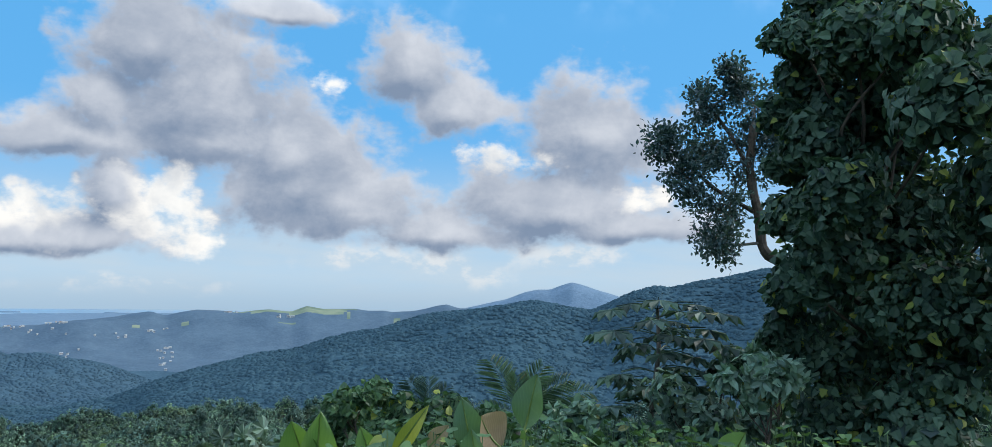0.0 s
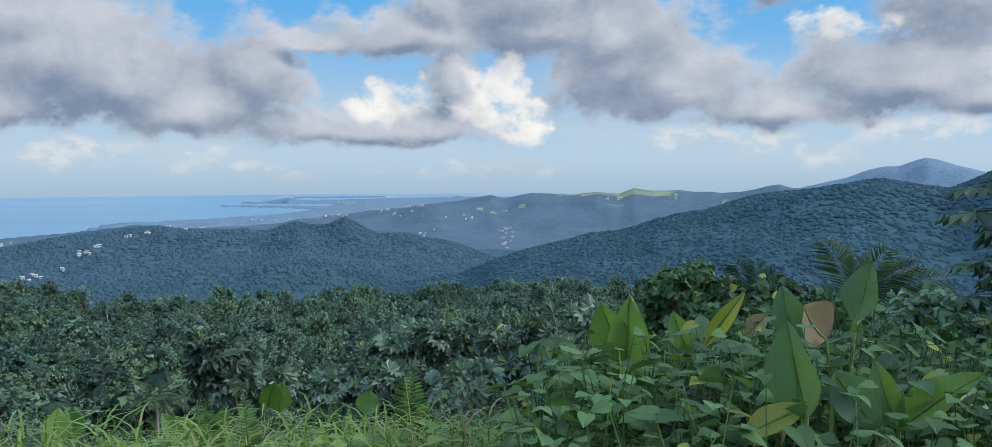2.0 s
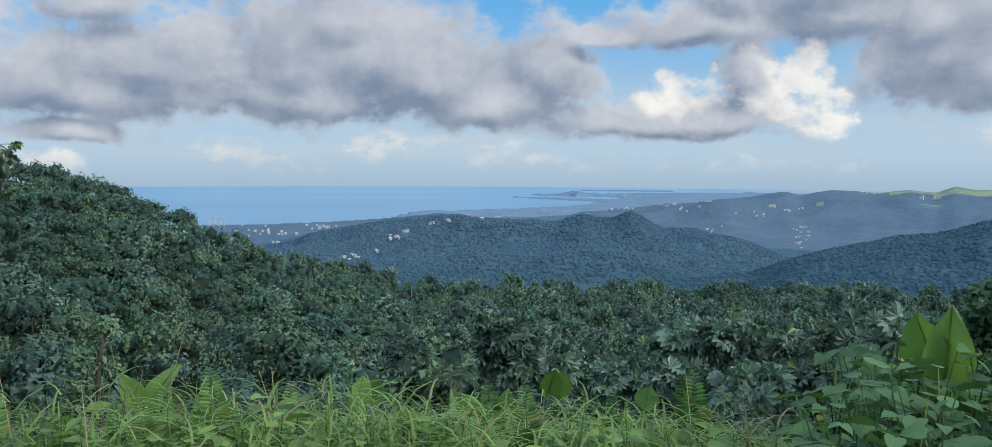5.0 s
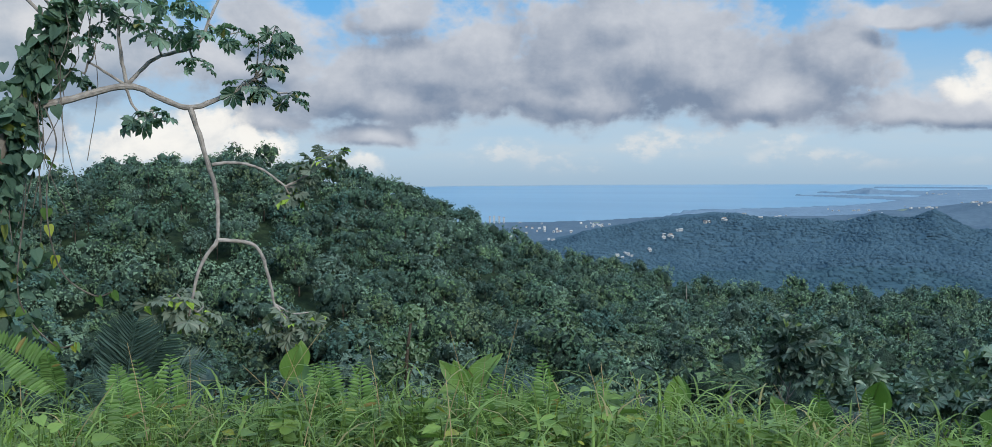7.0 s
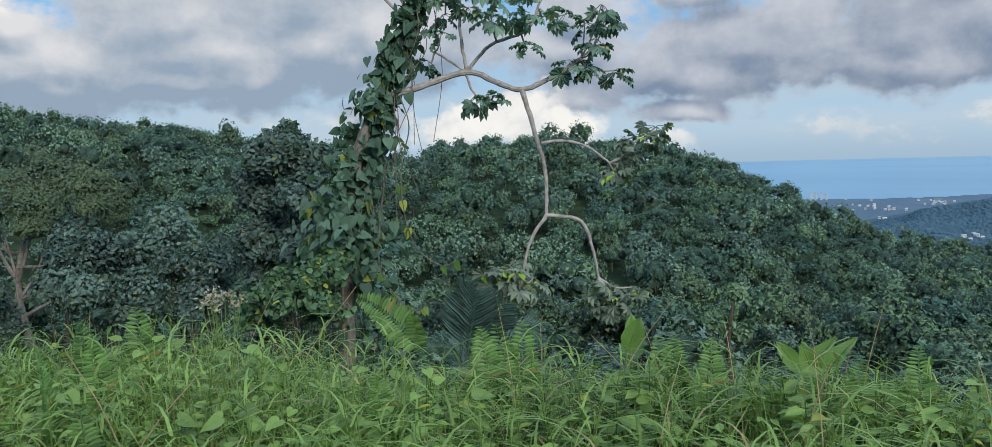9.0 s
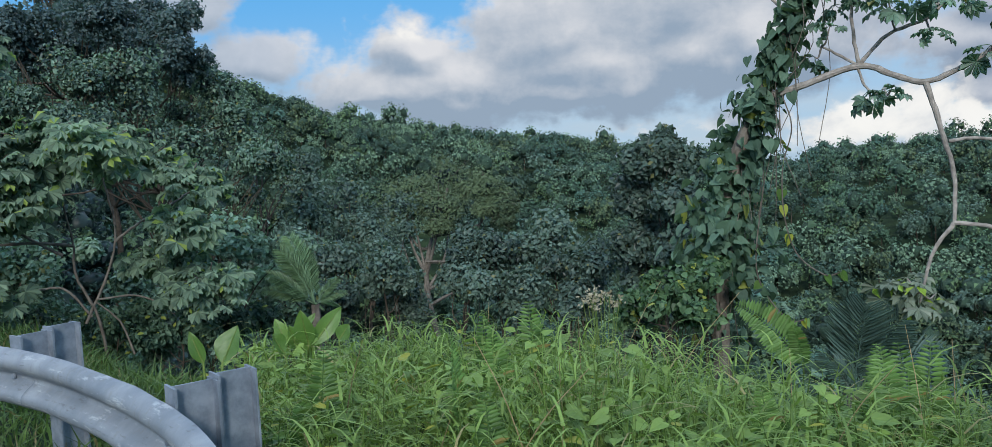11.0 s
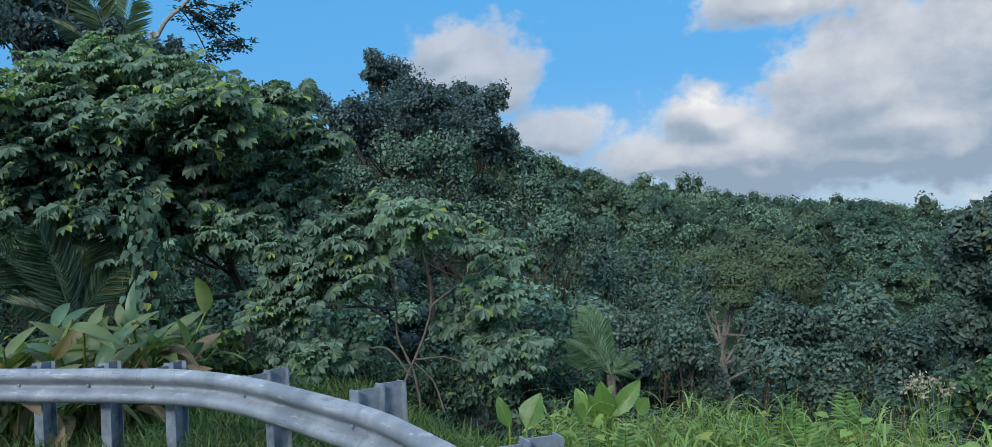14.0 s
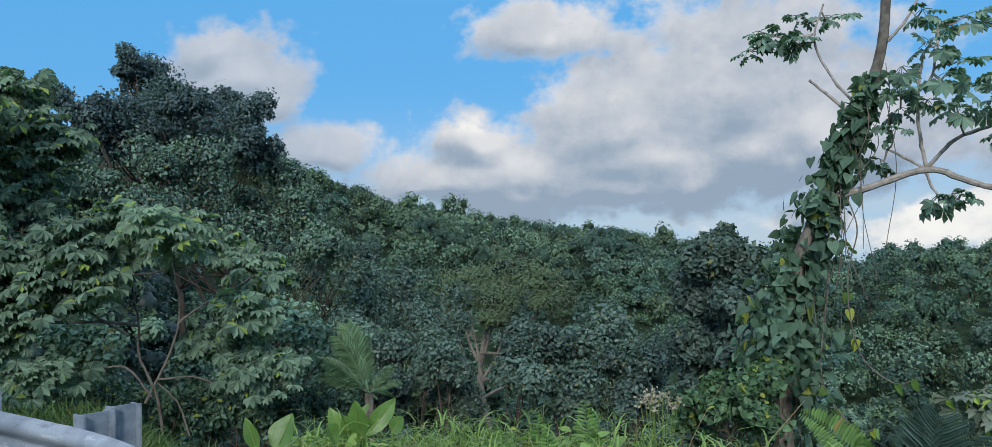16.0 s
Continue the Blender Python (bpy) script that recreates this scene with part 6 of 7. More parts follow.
bough()
bushes("vine_bush", "rounded bush overgrown with vine leaves", "bush", BUSH_CLUMPS, HEART, 0.12, 760, M_VINE, "overgrown bushes")
bushes("slope_sapling", "grey-green palmate sapling on the falling slope", "tree", SLOPE_CLUMPS, PALM9, 0.36, 130, M_SAPLING, "saplings on the slope", M_PALEBARK, 0.45, 0.05, 0.6)
bushes("understorey_bush", "shaded shrub under the vine-hung trees", "bush", RIGHTSHRUB_CLUMPS, LEAF, 0.15, 760, M_LEAF_GREEN, "shrubs under the trees")


def papaya_like():
    depth = 12.5
    foot = sight(*PAPT[0], depth)
    foot[2] = float(ground_z(PAPT[0][0], depth))
    t = thing("trumpet_sapling", foot, "slender young trumpet tree with tiers of dark palmate leaves", "tree")
    g = Geo()
    p = bend([foot - (0, 0, 0.3)] + [sight(a, e, depth) for a, e in PAPT], 5) - foot
    tube(g, p, np.linspace(0.055, 0.025, len(p)), 8, wobble=0.04)
    part("trunk", g, M_BARK, t)
    lv = Geo()
    for a, e in PAPC:
        tip = sight(a, e, depth + rng.normal() * 0.35) - foot
        i = int(np.argmin(np.abs(p[:, 2] - tip[2] + 0.08)))
        d = tip - p[i]
        tube(lv, bend([p[i], p[i] + d * 0.5 + (0, 0, 0.05), tip], 3), 0.009, 4)
        flat = d * (1, 1, 0)
        scatter(lv, PALM9, [tip - unit(flat) * 0.22], [unit(flat) + (0, 0, -0.12)], [(0, 0, 1.0) + rng.normal(size=3) * 0.12], rng.uniform(0.46, 0.66))
        a2 = rng.random() * 6.28
        tip2 = p[i] + np.array((math.cos(a2), math.sin(a2), 0.05)) * rng.uniform(0.4, 0.75)
        tube(lv, bend([p[i], (p[i] + tip2) / 2 + (0, 0, 0.06), tip2], 3), 0.008, 4)
        scatter(lv, PALM9, [tip2 - unit(tip2 - p[i]) * 0.2], [unit(tip2 - p[i]) + (0, 0, -0.2)], [(0, 0, 1.0) + rng.normal(size=3) * 0.15], rng.uniform(0.42, 0.6))
    top = len(p) - 1
    for k in range(24):
        i = int(rng.uniform(0.25, 1.0) * top)
        a2 = rng.random() * 6.28
        out = np.array((math.cos(a2), math.sin(a2), 0.0))
        tip = p[i] + out * rng.uniform(0.25, 1.0) * (1.05 - 0.5 * i / top) + (0, 0, rng.uniform(0.0, 0.12))
        tube(lv, bend([p[i], (p[i] + tip) / 2 + (0, 0, 0.05), tip], 3), 0.007, 4)
        scatter(lv, PALM9, [tip - out * 0.2], [out + (0, 0, -0.15)], [(0, 0, 1.0) + rng.normal(size=3) * 0.15], rng.uniform(0.34, 0.52))
    part("leaves", lv, M_LEAF_GREEN, t)


papaya_like()


def small_palm(name, label, foot_at, tips, depth, width=0.27, leaflets=30, droop=0.25, mat=None, rise=0.9, thin=0.05):
    az, r = foot_at
    foot = at(az, r, float(ground_z(az, r)))
    t = thing(name, foot, label, "palm")
    c = np.mean([sight(a, e, depth) for a, e in tips], 0)
    heart = np.array((foot[0] * 0.8 + c[0] * 0.2, foot[1] * 0.8 + c[1] * 0.2, c[2] - rise))
    g = Geo()
    tube(g, bend([(0, 0, -0.3), (heart - foot) * 0.5 + (0.05, 0, 0), heart - foot], 4), np.linspace(0.13, 0.08, 9), 7)
    part("trunk", g, M_BARK, t)
    for a, e in tips:
        d = sight(a, e, depth + rng.normal() * 0.4) - heart
        sag = droop * float(np.linalg.norm(d))
        v = d + (0, 0, sag)
        ln = float(np.linalg.norm(v))
        f = Geo()
        palm_frond(f, heart - foot, v, ln, sag / ln, leaflets, width, face=-0.9 * unit(foot * (1, 1, 0)), thin=thin)
        part("frond", f, mat or M_FROND, t)


small_palm("palm", "young feather palm with upright fronds in the thicket", (-82.6, 15.5), [(-83.2 + (a + 83.2) * 0.7, -8.2 + (e + 7.2) * 0.62) for a, e in PL[1:]], 15.5, 0.17, 44, mat=M_PALEFROND, rise=0.45)
small_palm("palm", "young feather palm on the falling slope", (31.2, 21.5), [(28.9, -6.4), (30.2, -6.3), (31.5, -6.9), (32.4, -8.2), (29.4, -7.8)], 21.5, 0.26, 24, mat=M_DARKFROND, thin=0.04)
small_palm("palm", "feather palm with stiff arching fronds", (36.8, 21.5), [(34.3, -5.0), (37.9, -5.4), (41.1, -7.0), (33.6, -8.0), (36.2, -6.0), (39.6, -6.2)], 21.5, 0.26, 24, mat=M_FROND, thin=0.04)
small_palm("palm", "dark dwarf palm at the foot of the vine-hung tree", (-48.5, 13), [(-47.5 + (a + 48.5) * 0.7, -11.3 + (e + 9.5) * 0.6) for a, e in PM[1:]], 13.0, 0.26, 20, mat=M_DARKFROND)
small_palm("palm", "feather palm hidden among the trees of the bank", (-116, 15), [(-119.5, 1.0), (-117.5, 2.2), (-115.0, 1.5), (-113.0, 0.0), (-113.5, -3.0), (-119.0, -2.0)], 14.5)
small_palm("palm", "tall feather palm above the bank", (-113.0, 23), [(-116.5, 14.5), (-114.5, 16.5), (-112.0, 16.0), (-110.5, 13.6), (-117.0, 12.0), (-111.5, 12.2)], 23.0)


# broad upright leaves along the verge
def broad_leaves():
    mats = {"l": M_BROAD, "d": M_BROADDARK, "y": M_BROADYELLOW, "b": M_DRYLEAF}
    groups = {}
    for a0, e0, a1, e1, d, w, m in BLADES_A + BLADES_B + BLADES_C + BLADES_D:
        key = (round(a0 / 2.2), round(d))
        groups.setdefault(key, []).append((sight(a0, e0, d), sight(a1, e1, d + rng.normal() * 0.08), w, m))
    for rows in groups.values():
        c = np.mean([r[0] for r in rows], 0)
        az, r = math.degrees(math.atan2(c[0], c[1])), math.hypot(c[0], c[1])
        foot = at(az, r, float(ground_z(az, r)))
        t = thing("broadleaf_plant", foot, "broad-leaved plant with large upright blades on the verge", "plant", "broad-leaved plants on the verge")
        for b, tip, w, m in rows:
            g = Geo()
            n = 12
            mid = []
            d = tip - b
            ln = float(np.linalg.norm(d))
            y = d / ln
            face = unit(-(b * (1, 1, 0)) / r + (0, 0, 0.7) + rng.normal(size=3) * 0.25)
            x = unit(np.cross(y, face))
            z = np.cross(x, y)
            rowsv = []
            for i in range(n + 1):
                u = i / n
                h = w * ln * 1.04 * (math.sin(math.pi * (0.03 + 0.97 * u ** 0.88)) ** 0.85 if i < n else 0.0)
                bow = 0.10 * ln * math.sin(math.pi * u)
                mid.append(b - foot + y * ln * u + z * (bow - 0.33 * h - 0.014 * ln))
                for sx in (-1, -0.6, -0.06, 0.06, 0.6, 1):
                    wav = 0.03 * ln * math.sin(u * 9 + sx * 2) * abs(sx)
                    rowsv.append(b - foot + y * ln * u + x * h * sx + z * (bow - 0.35 * h * (1 - abs(sx)) + wav - (0.02 * ln if abs(sx) < 0.1 else 0)))
            k = 6
            g.add(rowsv, [(i * k + j, i * k + j + 1, (i + 1) * k + j + 1, (i + 1) * k + j) for i in range(n) for j in range(k - 1)])
            part("leaf", g, mats[m], t, smooth=True)
            stem = Geo()
            tube(stem, np.vstack((bend([(rng.normal() * 0.03, rng.normal() * 0.03, -0.1), (b - foot) * (0.6, 0.6, 0.5), b - foot], 4)[:-1], mid)), np.concatenate((np.full(8, 0.011), np.linspace(0.010, 0.002, len(mid)))) * (0.5 + 0.5 * min(ln * 2, 1)), 6)
            part("stalk", stem, M_STALK, t)


def ribbed_leaf(name, dark, light, rough=0.38, edge=None):
    m, g = material(name)
    co = g.n("ShaderNodeTexCoord").outputs["Object"]
    obr = g.n("ShaderNodeObjectInfo").outputs["Random"]
    a = g.noise(co, 3.0, 4.0).outputs[0]
    b = g.noise(co, 38.0, 4.0, 0.6).outputs[0]
    wv = g.n("ShaderNodeTexWave", {"Vector": co, "Scale": 22.0, "Distortion": 3.0, "Detail": 2.0}).outputs[1]
    f = g.math("ADD", g.math("MULTIPLY", obr, 0.6), g.math("MULTIPLY", g.step(a, 0.3, 0.7), 0.4), clamp=True)
    col = g.mix(f, dark, light)
    col = g.mix(g.math("MULTIPLY", g.step(b, 0.62, 0.8), 0.4), col, edge or dark)
    col = g.mix(g.math("MULTIPLY", g.step(wv, 0.75, 0.98), 0.10), col, tuple(1.25 * c for c in light))
    h = g.math("ADD", g.math("MULTIPLY", wv, 0.6), b)
    sh = principled(g, col, rough, 0.0, 0.45, h, 0.16, 0.006)
    tr = g.n("ShaderNodeBsdfTranslucent", {"Color": g.mix(1.0, col, (1.2, 1.25, 0.5), "MULTIPLY")})
    ms = g.n("ShaderNodeMixShader", {0: 0.35})
    g.t.links.new(sh, ms.inputs[1])
    g.t.links.new(tr.outputs[0], ms.inputs[2])
    finish(g, ms.outputs[0])
    return m


M_BROADDARK = ribbed_leaf("dark_broad_leaf", (0.06, 0.125, 0.065), (0.13, 0.23, 0.125))
M_BROAD = ribbed_leaf("light_broad_leaf", (0.08, 0.165, 0.045), (0.18, 0.30, 0.08), 0.42, (0.26, 0.29, 0.08))
M_BROADYELLOW = ribbed_leaf("yellowing_leaf", (0.24, 0.28, 0.05), (0.38, 0.38, 0.08), 0.45, (0.30, 0.20, 0.07))
M_DRYLEAF = ribbed_leaf("dry_brown_leaf", (0.15, 0.11, 0.065), (0.34, 0.26, 0.16), 0.7)
M_STALK = simple("green_stalk", (0.09, 0.15, 0.03), (0.17, 0.24, 0.06), 12.0, 0.5)
broad_leaves()


M_OLIVELEAF = ribbed_leaf("olive_leaf", (0.085, 0.125, 0.05), (0.21, 0.27, 0.115), 0.4, (0.30, 0.27, 0.14))


def arching_clump(az, r, count, reach):
    """Broad leaves on stalks from one root, the old ones hanging dry."""
    foot = at(az, r, float(ground_z(az, r)))
    t = thing("arching_leaf_clump", foot, "broad olive leaves, old ones dry and torn, behind the barrier", "plant", "broad-leaved clumps behind the barrier")
    for k in range(count):
        a = rng.uniform(0, 6.28)
        dry = rng.random() < 0.36
        rise = rng.uniform(-0.6, 0.6) if dry else rng.uniform(0.2, 1.5)
        d = unit(np.array((math.cos(a), math.sin(a), rise)))
        base = np.array((math.cos(a), math.sin(a), 0)) * rng.uniform(0.05, 1.0) * reach + (0, 0, rng.uniform(0.2, 0.9) + (0.3 if rise > 1 else 0))
        g = Geo()
        scatter(g, shape_blade(rng.uniform(0.13, 0.17), rng.uniform(0.2, 0.6), 8), [base], [d + rng.normal(size=3) * 0.35], [(0, 0, 1.0) + rng.normal(size=3) * 0.45 - unit(foot * (1, 1, 0)) * 0.4], rng.uniform(0.42, 0.68))
        part("leaf", g, M_DRYLEAF if dry else M_OLIVELEAF if rng.random() < 0.75 else M_BROADDARK, t, "torn dry brown leaf" if dry else "", smooth=True)
        st = Geo()
        tube(st, bend([base * (0.25, 0.25, 0) - (0, 0, 0.2), base * (0.6, 0.6, 0.5), base + d * 0.1], 3), 0.014, 5)
        part("stalk", st, M_STALK, t)


for _az, _r, _n, _w in ((-112.0, 11.3, 60, 0.8), (-115.6, 11.0, 100, 1.0), (-119.4, 10.6, 90, 1.0)):
    arching_clump(_az, _r, _n, _w)


M_CREAM = simple("cream_petals", (0.24, 0.225, 0.15), (0.40, 0.37, 0.26), 20.0, 0.8)


def faded_flower_head():
    top = sight(-64.1, -9.6, 9.0)
    foot = at(-64.1, 9.0, float(ground_z(-64.1, 9.0)))
    t = thing("faded_flower_plant", foot, "cream-coloured dried flower heads on a weed in the verge", "plant")
    g, s = Geo(), Geo()
    for _ in range(15):
        c = top - foot + rng.normal(size=3) * (0.11, 0.11, 0.04)
        tube(s, bend([(0, 0, -0.05), c * (0.5, 0.5, 0.6), c], 3), 0.004, 4)
        scatter(g, LEAF, c + rng.normal(size=(16, 3)) * 0.025, rng.normal(size=(16, 3)) + (0, 0, 0.6), rng.normal(size=(16, 3)), rng.uniform(0.02, 0.05, 16))
    tagged(part("flower_head", g, M_CREAM, t), "cream dried flower heads", kind="stuff")
    part("stalk", s, M_STALK, t)


def vine_post():
    foot = at(-112.2, 13.2, float(ground_z(-112.2, 13.2)))
    t = thing("vine_covered_tree", foot, "upright trunk sheathed in small heart-shaped vine leaves", "tree")
    p = bend([(0, 0, -0.3), (0.06, 0.0, 0.9), (-0.05, 0.05, 1.9), (0.08, 0.0, 2.9)], 10)
    g = Geo()
    tube(g, p, np.linspace(0.10, 0.06, len(p)), 8, wobble=0.05)
    part("trunk", g, M_DARKBARK, t)
    n = 560
    a = rng.uniform(0, 6.28, n)
    d = np.stack((np.cos(a), np.sin(a), np.zeros(n)), -1)
    k = rng.integers(0, len(p), n)
    v = Geo()
    scatter(v, HEART, p[k] + d * rng.uniform(0.1, 0.34, (n, 1)) + rng.normal(size=(n, 3)) * (0.03, 0.03, 0.1), d * 0.3 + (0, 0, -1.0) + rng.normal(size=(n, 3)) * 0.25, d + (0, 0, 0.3), rng.uniform(0.09, 0.17, n))
    part("vine_leaves", v, M_WALLVINE, t)


def young_shrub():
    foot = at(-107.3, 12.4, float(ground_z(-107.3, 12.4)))
    t = thing("young_trumpet_shrub", foot, "small yellow-green trumpet seedling in front of the dark thicket", "plant")
    s, v = Geo(), Geo()
    for a, e, z in ((-107.3, -4.4, 0.34), (-106.6, -5.8, 0.32), (-108.0, -6.0, 0.3), (-107.0, -7.0, 0.3), (-105.4, -6.6, 0.28)):
        c = sight(a, e, 12.4) - foot
        tube(s, bend([(0, 0, -0.1), c * (0.4, 0.4, 0.6), c], 4), np.linspace(0.018, 0.008, 9), 5)
        whorl(v, c, z, 7, PALM9, 0.3)
    part("stem", s, M_BARK, t)
    tagged(part("foliage", v, M_HERB, t), "yellow-green palmate leaves")


faded_flower_head()
vine_post()
young_shrub()


# ---- verge: ferns, herbs and grass ----
def fern_frond(geo, base, d, length, droop, view):
    t = np.linspace(0, 1, 8)
    rib = np.asarray(base) + unit(np.asarray(d)) * (length * t)[:, None] + np.array((0, 0, -1.0)) * (droop * length * t ** 2.5)[:, None]
    tube(geo, rib, np.linspace(0.006, 0.002, 8), 4)
    u = np.linspace(0.14, 0.985, 26)
    pos = np.stack([np.interp(u, t, rib[:, k]) for k in range(3)], -1)
    dd = unit(np.gradient(pos, axis=0))
    side = unit(np.cross(dd, rng.normal(size=3) * 0.3 + (0, 0, 0.2) + view))
    ln = length * 0.23 * (1.02 - u) ** 0.55 * np.minimum(1, (u + 0.12) * 2.2)
    for sg in (-1, 1):
        scatter(geo, shape_leaf(0.15, 0.01, 0.14), pos, side * sg + dd * 0.28 + rng.normal(size=dd.shape) * 0.05, np.cross(side, dd), ln)


def ferns():
    rows = [(a, e, 5.6 + 0.5 * math.sin(i * 2.1)) for i, (a, e) in enumerate(FERN)]
    for i in range(22):
        rows.append((rng.uniform(-84, 20), None, rng.uniform(3.8, 7.0)))
    for a, e, r in rows:
        foot = at(a, r, float(ground_z(a, r)))
        tip = (sight(a, e, r)[2] if e is not None else foot[2] + rng.uniform(0.45, 0.8)) - foot[2]
        tip = min(max(tip, 0.55), 1.5)
        t = thing("fern", foot, "bright green sword fern with upright fronds in the grass", "fern", "ferns of the verge")
        for k in range(4):
            g = Geo()
            fern_frond(g, (0, 0, 0), (rng.normal() * (0.1 if k == 0 else 0.45), rng.normal() * (0.1 if k == 0 else 0.45), 1.0), tip * (1.0 if k == 0 else rng.uniform(0.6, 0.9)), 0.06 if k == 0 else 0.3, unit(foot * (1, 1, 0)))
            part("frond", g, M_FERN, t)


ferns()


def arching_fern():
    """A large fern hanging over from beside the vine-hung tree."""
    foot = at(-52.0, 8.6, float(ground_z(-52.0, 8.6)))
    t = thing("arching_fern", foot, "large arching fern beside the vine-hung tree", "fern")
    for (a0, e0), (a1, e1) in (((-52.0, -14.2), (-56.8, -9.0)), ((-52.4, -14.2), (-53.2, -10.6))):
        b, tip = sight(a0, e0, 8.6) - foot, sight(a1, e1, 8.4) - foot
        g = Geo()
        fern_frond(g, b, tip - b + (0, 0, 0.25), float(np.linalg.norm(tip - b)) * 1.05, 0.25, unit(foot * (1, 1, 0)))
        tube(g, bend([(0, 0, -0.05), b * (0.5, 0.5, 0.6), b], 3), 0.008, 4)
        part("frond", g, M_FERN, t)


arching_fern()


def verge_height(az, r):
    """How tall the roadside growth stands."""
    base = 0.45 + 0.06 * smooth(-az, 30, 60) + 0.05 * smooth(-az, 54, 62) * (1 - smooth(-az, 68, 74)) - 0.10 * smooth(-az, 70, 78) - 0.10 * smooth(az, -20, -4)
    return base * (0.65 + 0.35 * smooth(r, 3.0, 4.5)) * np.where(az < -88, np.where(r < 7.5 + 0.0 * az, 0.12, 0.4), 1.0)


def verge():
    blades = Geo()
    n = 42000
    az = rng.uniform(-122, 45, n)
    r = np.sqrt(rng.uniform(2.7 ** 2, 9.2 ** 2, n))
    keep = (fbm(az / 5.0, r / 0.7, 41, 3) > -0.14) & ((az > -88) | (r > 3.0))
    az, r = az[keep], r[keep]
    z = ground_z(az, r)
    pos = np.stack((r * np.sin(np.radians(az)), r * np.cos(np.radians(az)), z - 0.03), -1)
    h = verge_height(az, r) * (0.5 + 0.6 * rng.random(len(az))) * (1 + 0.5 * fbm(az / 5.0, r / 1.2, 44, 2))
    tall = rng.random(len(az)) < 0.012
    h = np.where(tall & (az > -88), h * 1.3, h)
    a = rng.uniform(0, 6.28, len(az))
    out = np.stack((np.cos(a), np.sin(a), np.zeros(len(a))), -1)
    for k, (lean, w) in enumerate(((0.3, 0.007), (0.6, 0.011), (0.95, 0.013), (0.5, 0.018))):
        sel = (np.arange(len(az)) % 4) == k
        sv, sf = shape_grass(3, lean, w)
        # the shape grows along z and leans along y
        rot = (sv[:, [0, 2, 1]] * (1, 1, -1), sf)
        scatter(blades, rot, pos[sel], np.tile((0, 0, 1.0), (sel.sum(), 1)) + rng.normal(size=(sel.sum(), 3)) * 0.16, -out[sel], h[sel] * 1.05)
    tagged(part("grass", blades, M_GRASS), "tall bright green roadside grass on the verge", "grass", kind="stuff")

    # mown strip under the barrier
    blades = Geo()
    n = 26000
    az = rng.uniform(-124, -86, n)
    r = np.sqrt(rng.uniform(3.4 ** 2, 13.5 ** 2, n))
    pos = np.stack((r * np.sin(np.radians(az)), r * np.cos(np.radians(az)), ground_z(az, r) - 0.01), -1)
    a = rng.uniform(0, 6.28, n)
    sv, sf = shape_grass(2, 0.7, 0.035)
    scatter(blades, (sv[:, [0, 2, 1]] * (1, 1, -1), sf), pos, np.tile((0, 0, 1.0), (n, 1)) + rng.normal(size=(n, 3)) * 0.35, np.stack((np.cos(a), np.sin(a), 0 * a), -1), rng.uniform(0.1, 0.34, n) * np.where(rng.random(n) < 0.5, 1.0, 0.6))
    n = 15000
    az = rng.uniform(0, 360, n)
    r = np.sqrt(rng.uniform(0.4 ** 2, 3.3 ** 2, n))
    pos = np.stack((r * np.sin(np.radians(az)), r * np.cos(np.radians(az)), ground_z((az + 180) % 360 - 180, r) - 0.01), -1)
    ok = pos[:, 1] > np.interp(pos[:, 0], (-5, -3, 0, 4), (-3.9, -2.1, -0.9, -0.7)) + 0.1
    pos, a = pos[ok], rng.uniform(0, 6.28, int(ok.sum()))
    scatter(blades, (sv[:, [0, 2, 1]] * (1, 1, -1), sf), pos, np.tile((0, 0, 1.0), (len(pos), 1)) + rng.normal(size=(len(pos), 3)) * 0.35, np.stack((np.cos(a), np.sin(a), 0 * a), -1), rng.uniform(0.04, 0.12, len(pos)))
    tagged(part("lawn", blades, M_LAWN), "weedy green grass under the crash barrier", "grass", kind="stuff")

    herbs = Geo()
    n = 3100
    az = rng.uniform(-90, 46, n)
    r = np.sqrt(rng.uniform(3.0 ** 2, 8.8 ** 2, n))
    z = ground_z(az, r)
    for i in range(n):
        foot = at(az[i], r[i], z[i])
        h = float(verge_height(az[i], r[i])) * rng.uniform(0.5, 1.05)
        m = int(rng.integers(9, 18))
        u = np.linspace(0.2, 1.0, m)
        lean = rng.normal(size=2) * 0.14 * h
        p = foot + np.stack((lean[0] * u, lean[1] * u, h * u), -1)
        a = np.arange(m) * 2.4 + rng.random() * 6
        d = np.stack((np.cos(a), np.sin(a), rng.uniform(-0.35, 0.35, m)), -1)
        big = rng.random()
        scatter(herbs, HEART if big < 0.1 else LEAF, p, d, np.tile((0, 0, 1.0), (m, 1)) + rng.normal(size=(m, 3)) * 0.3, (0.04 + 0.085 * rng.random() ** 1.6) * 1.1 * rng.uniform(0.7, 1.2, m))
        tube(herbs, [foot, (foot + p[-1]) / 2, p[-1]], 0.004, 3)
    for _ in range(150):
        a0, r0 = rng.uniform(-90, 40), rng.uniform(3.2, 7.8)
        foot = at(a0, r0, float(ground_z(a0, r0)))
        h = float(verge_height(a0, r0)) * rng.uniform(0.8, 1.15)
        m = int(rng.integers(4, 8))
        a = np.arange(m) * 2.4 + rng.random() * 6
        p = foot + np.stack((0.06 * np.cos(a), 0.06 * np.sin(a), h * np.linspace(0.55, 1.0, m)), -1)
        d = np.stack((np.cos(a), np.sin(a), rng.uniform(-0.5, 0.5, m)), -1)
        scatter(herbs, ROUND_HEART, p, d, np.tile((0, 0, 1.0), (m, 1)) - unit(foot * (1, 1, 0)) * 0.5 + rng.normal(size=(m, 3)) * 0.3, rng.uniform(0.05, 0.1) * rng.uniform(0.7, 1.5, m), 0)
